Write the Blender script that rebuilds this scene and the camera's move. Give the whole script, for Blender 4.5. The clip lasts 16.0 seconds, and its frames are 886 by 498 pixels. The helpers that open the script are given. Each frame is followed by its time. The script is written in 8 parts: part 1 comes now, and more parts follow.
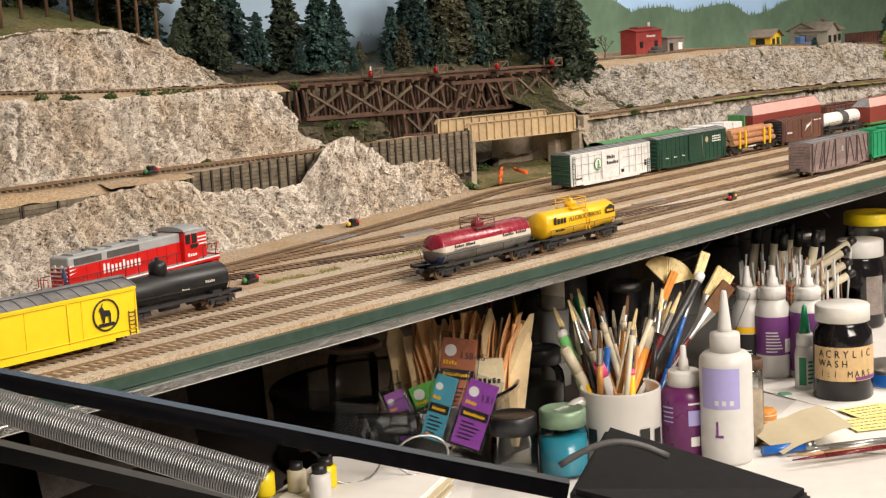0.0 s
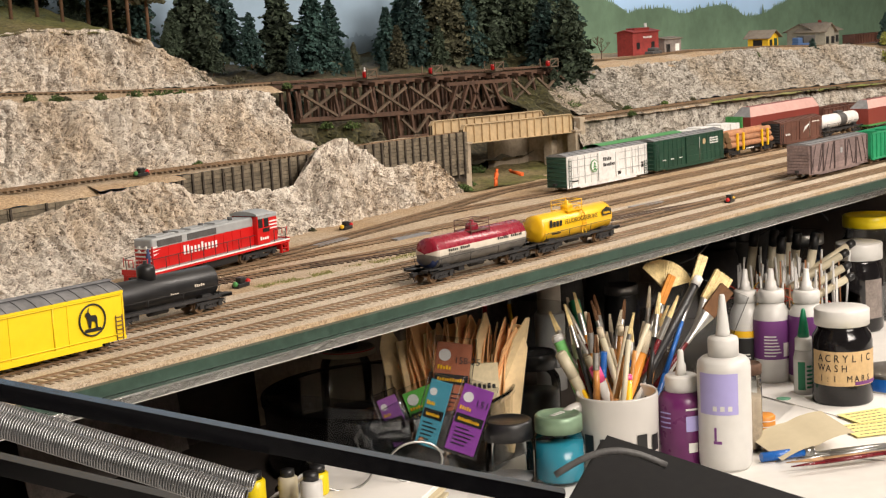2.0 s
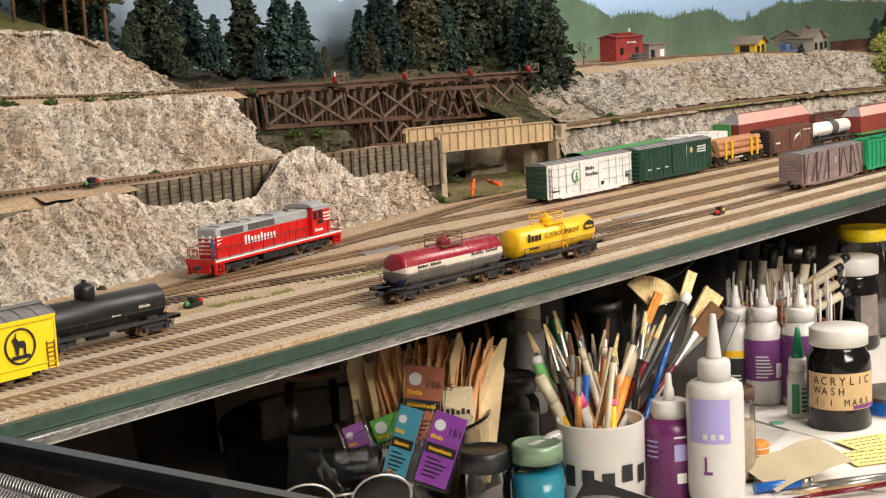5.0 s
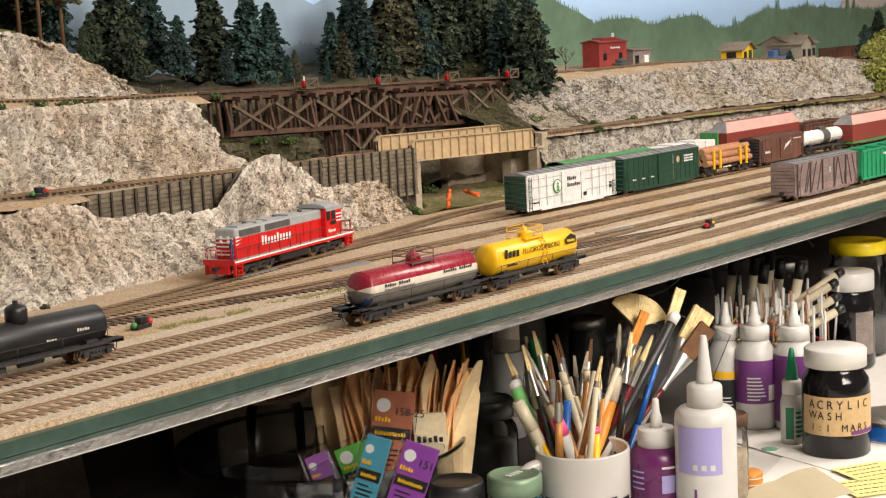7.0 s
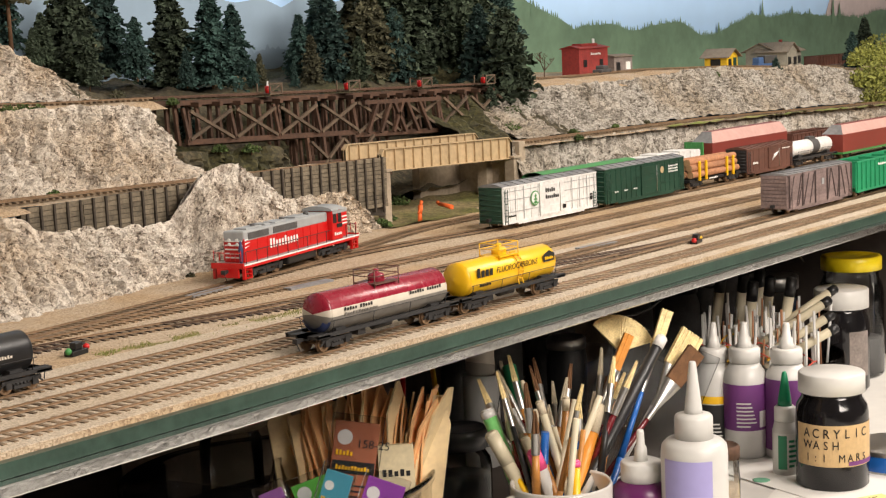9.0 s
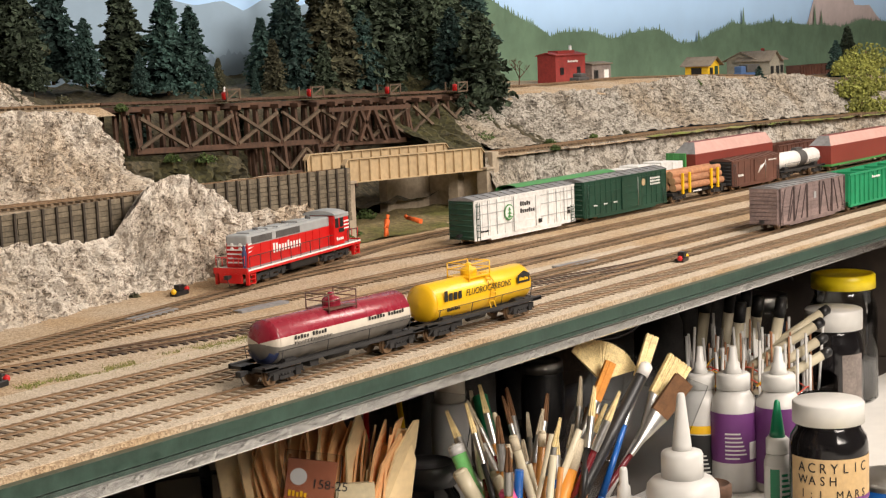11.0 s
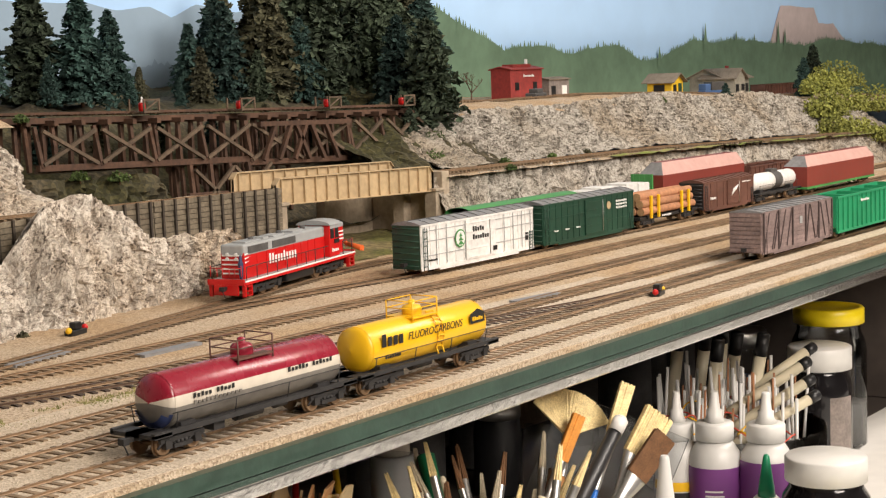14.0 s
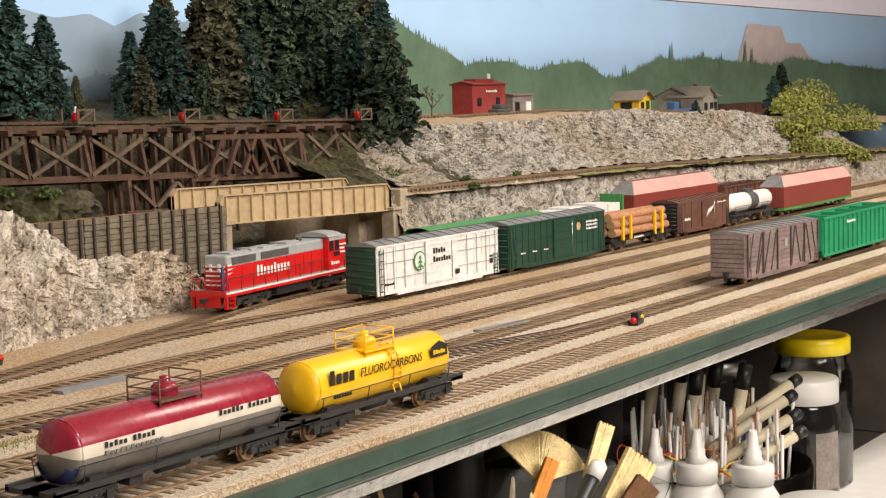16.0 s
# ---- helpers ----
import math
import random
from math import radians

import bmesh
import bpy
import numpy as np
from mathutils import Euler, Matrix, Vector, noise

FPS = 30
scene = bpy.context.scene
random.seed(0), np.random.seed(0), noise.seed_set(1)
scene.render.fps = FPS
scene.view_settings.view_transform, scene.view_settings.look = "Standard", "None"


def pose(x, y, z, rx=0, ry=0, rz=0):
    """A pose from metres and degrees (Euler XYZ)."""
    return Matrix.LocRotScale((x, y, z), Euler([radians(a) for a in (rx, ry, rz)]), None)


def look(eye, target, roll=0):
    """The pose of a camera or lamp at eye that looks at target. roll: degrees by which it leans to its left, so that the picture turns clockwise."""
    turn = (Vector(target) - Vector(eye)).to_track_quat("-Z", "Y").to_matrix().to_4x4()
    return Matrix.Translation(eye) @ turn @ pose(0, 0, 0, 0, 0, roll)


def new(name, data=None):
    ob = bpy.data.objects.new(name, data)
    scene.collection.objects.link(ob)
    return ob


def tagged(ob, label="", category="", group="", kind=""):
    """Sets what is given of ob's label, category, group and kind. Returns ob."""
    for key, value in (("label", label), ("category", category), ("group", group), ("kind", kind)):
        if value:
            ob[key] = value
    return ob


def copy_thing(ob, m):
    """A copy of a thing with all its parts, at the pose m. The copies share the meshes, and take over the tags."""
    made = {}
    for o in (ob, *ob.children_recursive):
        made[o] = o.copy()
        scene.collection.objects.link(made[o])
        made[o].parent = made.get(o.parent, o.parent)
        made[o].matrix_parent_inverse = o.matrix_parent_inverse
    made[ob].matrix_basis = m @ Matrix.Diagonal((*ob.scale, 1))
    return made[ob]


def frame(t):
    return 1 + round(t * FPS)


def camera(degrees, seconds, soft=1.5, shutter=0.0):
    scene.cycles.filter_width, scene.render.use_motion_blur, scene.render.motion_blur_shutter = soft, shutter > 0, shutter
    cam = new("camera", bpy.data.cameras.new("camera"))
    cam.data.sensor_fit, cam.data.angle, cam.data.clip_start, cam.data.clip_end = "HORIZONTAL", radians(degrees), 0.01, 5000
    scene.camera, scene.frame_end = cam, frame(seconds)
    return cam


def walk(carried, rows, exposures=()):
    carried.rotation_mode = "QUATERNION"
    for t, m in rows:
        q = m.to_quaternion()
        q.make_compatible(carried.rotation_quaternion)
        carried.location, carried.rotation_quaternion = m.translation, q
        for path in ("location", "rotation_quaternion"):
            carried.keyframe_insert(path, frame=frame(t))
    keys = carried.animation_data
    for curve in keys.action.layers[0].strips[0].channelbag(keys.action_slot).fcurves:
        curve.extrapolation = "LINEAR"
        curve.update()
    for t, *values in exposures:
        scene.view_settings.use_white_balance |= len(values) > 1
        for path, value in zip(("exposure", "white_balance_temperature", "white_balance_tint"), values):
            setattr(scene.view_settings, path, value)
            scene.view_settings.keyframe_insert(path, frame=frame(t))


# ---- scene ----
cam = camera(31.4125, 16.0, soft=1.25)
ROWS = [
    (0, -0.4036, -0.2844, 1.2438, 81.4125, 2.9927, -49.9063),
    (0.5, -0.4026, -0.2837, 1.2437, 81.4157, 2.9918, -49.9126),
    (1, -0.3982, -0.2806, 1.2431, 81.4303, 2.9880, -49.9415),
    (1.5, -0.3913, -0.2759, 1.2423, 81.4532, 2.9817, -49.9867),
    (2, -0.3841, -0.2709, 1.2414, 81.4768, 2.9747, -50.0339),
    (2.5, -0.3736, -0.2637, 1.2402, 81.5111, 2.9638, -50.1028),
    (3, -0.3612, -0.2553, 1.2387, 81.5514, 2.9499, -50.1846),
    (3.5, -0.3484, -0.2465, 1.2372, 81.5930, 2.9342, -50.2699),
    (4, -0.3317, -0.2351, 1.2353, 81.6472, 2.9118, -50.3823),
    (6.5, -0.2277, -0.1648, 1.2243, 81.9828, 2.7286, -51.1133),
    (7, -0.2059, -0.1501, 1.2222, 82.0545, 2.6821, -51.2766),
    (7.5, -0.1831, -0.1348, 1.2200, 82.1305, 2.6313, -51.4516),
    (8, -0.1606, -0.1197, 1.2178, 82.2069, 2.5797, -51.6291),
    (8.5, -0.1379, -0.1045, 1.2156, 82.2859, 2.5266, -51.8138),
    (9, -0.1145, -0.0887, 1.2134, 82.3702, 2.4709, -52.0114),
    (11.5, 0.0057, -0.0068, 1.2013, 82.8606, 2.1946, -53.1436),
    (12, 0.0306, 0.0104, 1.1985, 82.9785, 2.1411, -53.4066),
    (12.5, 0.0567, 0.0286, 1.1956, 83.1098, 2.0861, -53.6943),
    (13, 0.0822, 0.0465, 1.1925, 83.2468, 2.0326, -53.9886),
    (13.5, 0.1089, 0.0653, 1.1893, 83.4005, 1.9754, -54.3115),
    (14, 0.1352, 0.0839, 1.1860, 83.5645, 1.9154, -54.6477),
    (14.5, 0.1611, 0.1022, 1.1826, 83.7411, 1.8492, -55.0003),
    (15, 0.1865, 0.1203, 1.1793, 83.9343, 1.7707, -55.3743),
    (15.5, 0.2098, 0.1367, 1.1762, 84.1378, 1.6756, -55.7550),
    (16, 0.2292, 0.1503, 1.1738, 84.3426, 1.5599, -56.1230),
]
walk(cam, [(t, pose(*row)) for t, *row in ROWS])

DECK = 1.0          # tie tops of the yard
RAIL = 1.0017        # rail tops of the yard
DESK = 0.77

# ---- world and lights ----
world = bpy.data.worlds.new("room_air")
scene.world = world
world.use_nodes = True
world.node_tree.nodes["Background"].inputs[0].default_value = (1.0, 0.94, 0.86, 1)
world.node_tree.nodes["Background"].inputs[1].default_value = 0.19


def area(name, at, target, sx, sy, watts, colour):
    lamp = bpy.data.lights.new(name, "AREA")
    lamp.shape, lamp.size, lamp.size_y, lamp.energy, lamp.color = "RECTANGLE", sx, sy, watts, colour
    ob = new(name, lamp)
    ob.matrix_world = look(at, target)
    return ob


area("ceiling_tube_lamp", (0.65, -0.95, 2.1), (1.05, 0.8, 0.95), 1.3, 0.35, 34, (1.0, 0.90, 0.81))
area("ceiling_tube_lamp", (2.4, -0.1, 2.3), (2.4, 1.2, 1.1), 1.5, 0.3, 38, (1.0, 0.90, 0.81))
area("ceiling_tube_lamp", (0.25, -1.75, 2.1), (0.95, 0.75, 0.88), 1.3, 0.3, 35, (1.0, 0.89, 0.79))

# ---- materials ----


def mat(name, colour, rough=0.6, metal=0.0, vary=0.12, scale=40.0, bump=0.0, bump_scale=200.0, second=None, per=0.0, coat=0.0):
    """A node material: base colour broken up at two scales, with fine relief."""
    m = bpy.data.materials.new(name)
    m.use_nodes = True
    nt = m.node_tree
    b = nt.nodes["Principled BSDF"]
    b.inputs["Roughness"].default_value, b.inputs["Metallic"].default_value = rough, metal
    b.inputs["Coat Weight"].default_value = coat
    tc = nt.nodes.new("ShaderNodeTexCoord")
    n1 = nt.nodes.new("ShaderNodeTexNoise")
    n1.inputs["Scale"].default_value, n1.inputs["Detail"].default_value = scale, 6
    n2 = nt.nodes.new("ShaderNodeTexNoise")
    n2.inputs["Scale"].default_value, n2.inputs["Detail"].default_value = scale * 6, 4
    for nn in (n1, n2):
        nt.links.new(tc.outputs["Object"], nn.inputs["Vector"])
    add = nt.nodes.new("ShaderNodeMath")
    add.operation = "ADD"
    nt.links.new(n1.outputs["Fac"], add.inputs[0])
    nt.links.new(n2.outputs["Fac"], add.inputs[1])
    ramp = nt.nodes.new("ShaderNodeMapRange")
    ramp.inputs["From Min"].default_value, ramp.inputs["From Max"].default_value = 0.7, 1.3
    nt.links.new(add.outputs[0], ramp.inputs["Value"])
    mix = nt.nodes.new("ShaderNodeMix")
    mix.data_type = "RGBA"
    lo = second if second else tuple(c * (1 - vary) for c in colour)
    hi = colour if second else tuple(min(1, c * (1 + vary)) for c in colour)
    mix.inputs[6].default_value, mix.inputs[7].default_value = (*lo, 1), (*hi, 1)
    nt.links.new(ramp.outputs[0], mix.inputs[0])
    out = mix.outputs[2]
    if per:
        info = nt.nodes.new("ShaderNodeObjectInfo")
        isl = nt.nodes.new("ShaderNodeNewGeometry")
        s = nt.nodes.new("ShaderNodeMath")
        s.operation = "ADD"
        nt.links.new(info.outputs["Random"], s.inputs[0])
        nt.links.new(isl.outputs["Random Per Island"], s.inputs[1])
        mr = nt.nodes.new("ShaderNodeMapRange")
        mr.inputs["From Max"].default_value = 2.0
        mr.inputs["To Min"].default_value, mr.inputs["To Max"].default_value = 1 - per, 1 + per
        nt.links.new(s.outputs[0], mr.inputs["Value"])
        hsv = nt.nodes.new("ShaderNodeHueSaturation")
        nt.links.new(mr.outputs[0], hsv.inputs["Value"])
        nt.links.new(out, hsv.inputs["Color"])
        out = hsv.outputs["Color"]
    nt.links.new(out, b.inputs["Base Color"])
    rr = nt.nodes.new("ShaderNodeMapRange")
    rr.inputs["To Min"].default_value, rr.inputs["To Max"].default_value = max(0.02, rough - 0.1), min(1, rough + 0.1)
    nt.links.new(n2.outputs["Fac"], rr.inputs["Value"])
    nt.links.new(rr.outputs[0], b.inputs["Roughness"])
    if bump:
        n3 = nt.nodes.new("ShaderNodeTexNoise")
        n3.inputs["Scale"].default_value, n3.inputs["Detail"].default_value = bump_scale, 8
        nt.links.new(tc.outputs["Object"], n3.inputs["Vector"])
        bp = nt.nodes.new("ShaderNodeBump")
        bp.inputs["Strength"].default_value, bp.inputs["Distance"].default_value = bump, 0.002
        nt.links.new(n3.outputs["Fac"], bp.inputs["Height"])
        nt.links.new(bp.outputs[0], b.inputs["Normal"])
    return m


def speckle(name, colours, scale, rough=0.9, bump=0.6):
    """Grains: cells of a few colours with a broad stain over them."""
    m = bpy.data.materials.new(name)
    m.use_nodes = True
    nt = m.node_tree
    b = nt.nodes["Principled BSDF"]
    b.inputs["Roughness"].default_value = rough
    tc = nt.nodes.new("ShaderNodeTexCoord")
    v = nt.nodes.new("ShaderNodeTexVoronoi")
    v.inputs["Scale"].default_value = scale
    nt.links.new(tc.outputs["Object"], v.inputs["Vector"])
    cr = nt.nodes.new("ShaderNodeValToRGB")
    cr.color_ramp.elements[0].color = (*colours[0], 1)
    cr.color_ramp.elements[1].color = (*colours[1], 1)
    e = cr.color_ramp.elements.new(0.5)
    e.color = (*colours[2], 1)
    sep = nt.nodes.new("ShaderNodeSeparateColor")
    nt.links.new(v.outputs["Color"], sep.inputs[0])
    nt.links.new(sep.outputs[0], cr.inputs[0])
    n = nt.nodes.new("ShaderNodeTexNoise")
    n.inputs["Scale"].default_value, n.inputs["Detail"].default_value = 9, 5
    nt.links.new(tc.outputs["Object"], n.inputs["Vector"])
    mr = nt.nodes.new("ShaderNodeMapRange")
    mr.inputs["From Min"].default_value, mr.inputs["From Max"].default_value = 0.42, 0.6
    nt.links.new(n.outputs["Fac"], mr.inputs["Value"])
    mix = nt.nodes.new("ShaderNodeMix")
    mix.data_type, mix.blend_type = "RGBA", "MULTIPLY"
    mix.inputs[7].default_value = (*colours[3], 1)
    nt.links.new(mr.outputs[0], mix.inputs[0])
    nt.links.new(cr.outputs[0], mix.inputs[6])
    nt.links.new(mix.outputs[2], b.inputs["Base Color"])
    bp = nt.nodes.new("ShaderNodeBump")
    bp.inputs["Strength"].default_value, bp.inputs["Distance"].default_value = bump, 0.001
    nt.links.new(v.outputs["Distance"], bp.inputs["Height"])
    nt.links.new(bp.outputs[0], b.inputs["Normal"])
    return m


def rock_mat(name, pale, mid, dark):
    m = bpy.data.materials.new(name)
    m.use_nodes = True
    nt = m.node_tree
    b = nt.nodes["Principled BSDF"]
    b.inputs["Roughness"].default_value = 0.95
    tc = nt.nodes.new("ShaderNodeTexCoord")
    mp = nt.nodes.new("ShaderNodeMapping")
    mp.inputs["Scale"].default_value = (1.0, 1.0, 0.34)
    mp.inputs["Rotation"].default_value = (0, radians(-18), 0)
    nt.links.new(tc.outputs["Object"], mp.inputs["Vector"])
    n1 = nt.nodes.new("ShaderNodeTexNoise")
    n1.inputs["Scale"].default_value, n1.inputs["Detail"].default_value, n1.inputs["Roughness"].default_value = 95, 10, 0.75
    n2 = nt.nodes.new("ShaderNodeTexNoise")
    n2.inputs["Scale"].default_value, n2.inputs["Detail"].default_value = 9, 4
    for nn in (n1, n2):
        nt.links.new(mp.outputs[0], nn.inputs["Vector"])
    # stain ramp; its dark end also paints crevice shade for stronger relief
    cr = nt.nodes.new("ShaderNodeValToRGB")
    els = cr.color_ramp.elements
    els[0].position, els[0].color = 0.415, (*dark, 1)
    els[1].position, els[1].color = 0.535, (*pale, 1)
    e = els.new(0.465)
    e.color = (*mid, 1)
    n4 = nt.nodes.new("ShaderNodeTexNoise")
    n4.inputs["Scale"].default_value, n4.inputs["Detail"].default_value, n4.inputs["Roughness"].default_value = 330, 6, 0.7
    nt.links.new(tc.outputs["Object"], n4.inputs["Vector"])
    blend = nt.nodes.new("ShaderNodeMix")
    blend.inputs[0].default_value = 0.5
    nt.links.new(n1.outputs["Fac"], blend.inputs[2])
    nt.links.new(n4.outputs["Fac"], blend.inputs[3])
    nt.links.new(blend.outputs[0], cr.inputs[0])
    mix = nt.nodes.new("ShaderNodeMix")
    mix.data_type, mix.blend_type = "RGBA", "MULTIPLY"
    mix.inputs[7].default_value = (0.86, 0.79, 0.70, 1)
    mr = nt.nodes.new("ShaderNodeMapRange")
    mr.inputs["From Min"].default_value, mr.inputs["From Max"].default_value = 0.42, 0.62
    nt.links.new(n2.outputs["Fac"], mr.inputs["Value"])
    nt.links.new(mr.outputs[0], mix.inputs[0])
    nt.links.new(cr.outputs[0], mix.inputs[6])
    nt.links.new(mix.outputs[2], b.inputs["Base Color"])
    # long leaning cracks, their shade painted in darker, and a fine pale chalk over them
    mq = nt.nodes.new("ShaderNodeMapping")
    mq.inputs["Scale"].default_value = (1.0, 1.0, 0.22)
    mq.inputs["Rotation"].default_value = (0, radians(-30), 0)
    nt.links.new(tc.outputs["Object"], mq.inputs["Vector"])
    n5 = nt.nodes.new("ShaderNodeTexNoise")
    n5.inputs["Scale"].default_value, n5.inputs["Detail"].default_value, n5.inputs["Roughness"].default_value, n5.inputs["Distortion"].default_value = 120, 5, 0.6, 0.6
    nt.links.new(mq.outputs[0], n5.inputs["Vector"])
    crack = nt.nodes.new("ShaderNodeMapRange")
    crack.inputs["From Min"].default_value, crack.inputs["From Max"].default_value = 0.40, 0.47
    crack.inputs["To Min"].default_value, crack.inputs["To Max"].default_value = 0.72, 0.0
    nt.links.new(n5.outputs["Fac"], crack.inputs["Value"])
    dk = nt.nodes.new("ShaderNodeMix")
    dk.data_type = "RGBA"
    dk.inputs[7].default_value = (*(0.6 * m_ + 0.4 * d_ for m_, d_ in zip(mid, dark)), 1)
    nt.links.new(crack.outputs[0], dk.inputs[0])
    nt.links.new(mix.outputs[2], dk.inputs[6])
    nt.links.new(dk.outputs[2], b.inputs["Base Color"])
    bp = nt.nodes.new("ShaderNodeBump")
    bp.inputs["Strength"].default_value, bp.inputs["Distance"].default_value = 1.0, 0.007
    hh = nt.nodes.new("ShaderNodeMath")
    hh.operation = "MULTIPLY_ADD"
    hh.inputs[1].default_value = -0.25
    nt.links.new(crack.outputs[0], hh.inputs[0])
    nt.links.new(blend.outputs[0], hh.inputs[2])
    nt.links.new(hh.outputs[0], bp.inputs["Height"])
    nt.links.new(bp.outputs[0], b.inputs["Normal"])
    return m


def clear_mat(name, colour=(1, 1, 1), rough=0.05, mix_glass=0.25):
    """Thin clear plastic or glass: mostly see-through, with a glossy skin."""
    m = bpy.data.materials.new(name)
    m.use_nodes = True
    nt = m.node_tree
    nt.nodes.remove(nt.nodes["Principled BSDF"])
    tr = nt.nodes.new("ShaderNodeBsdfTransparent")
    tr.inputs[0].default_value = (*colour, 1)
    gl = nt.nodes.new("ShaderNodeBsdfGlossy")
    gl.inputs["Roughness"].default_value = rough
    fr = nt.nodes.new("ShaderNodeFresnel")
    fr.inputs[0].default_value = 1.45
    mx = nt.nodes.new("ShaderNodeMixShader")
    nt.links.new(fr.outputs[0], mx.inputs[0])
    nt.links.new(tr.outputs[0], mx.inputs[1])
    nt.links.new(gl.outputs[0], mx.inputs[2])
    nt.links.new(mx.outputs[0], nt.nodes["Material Output"].inputs[0])
    return m


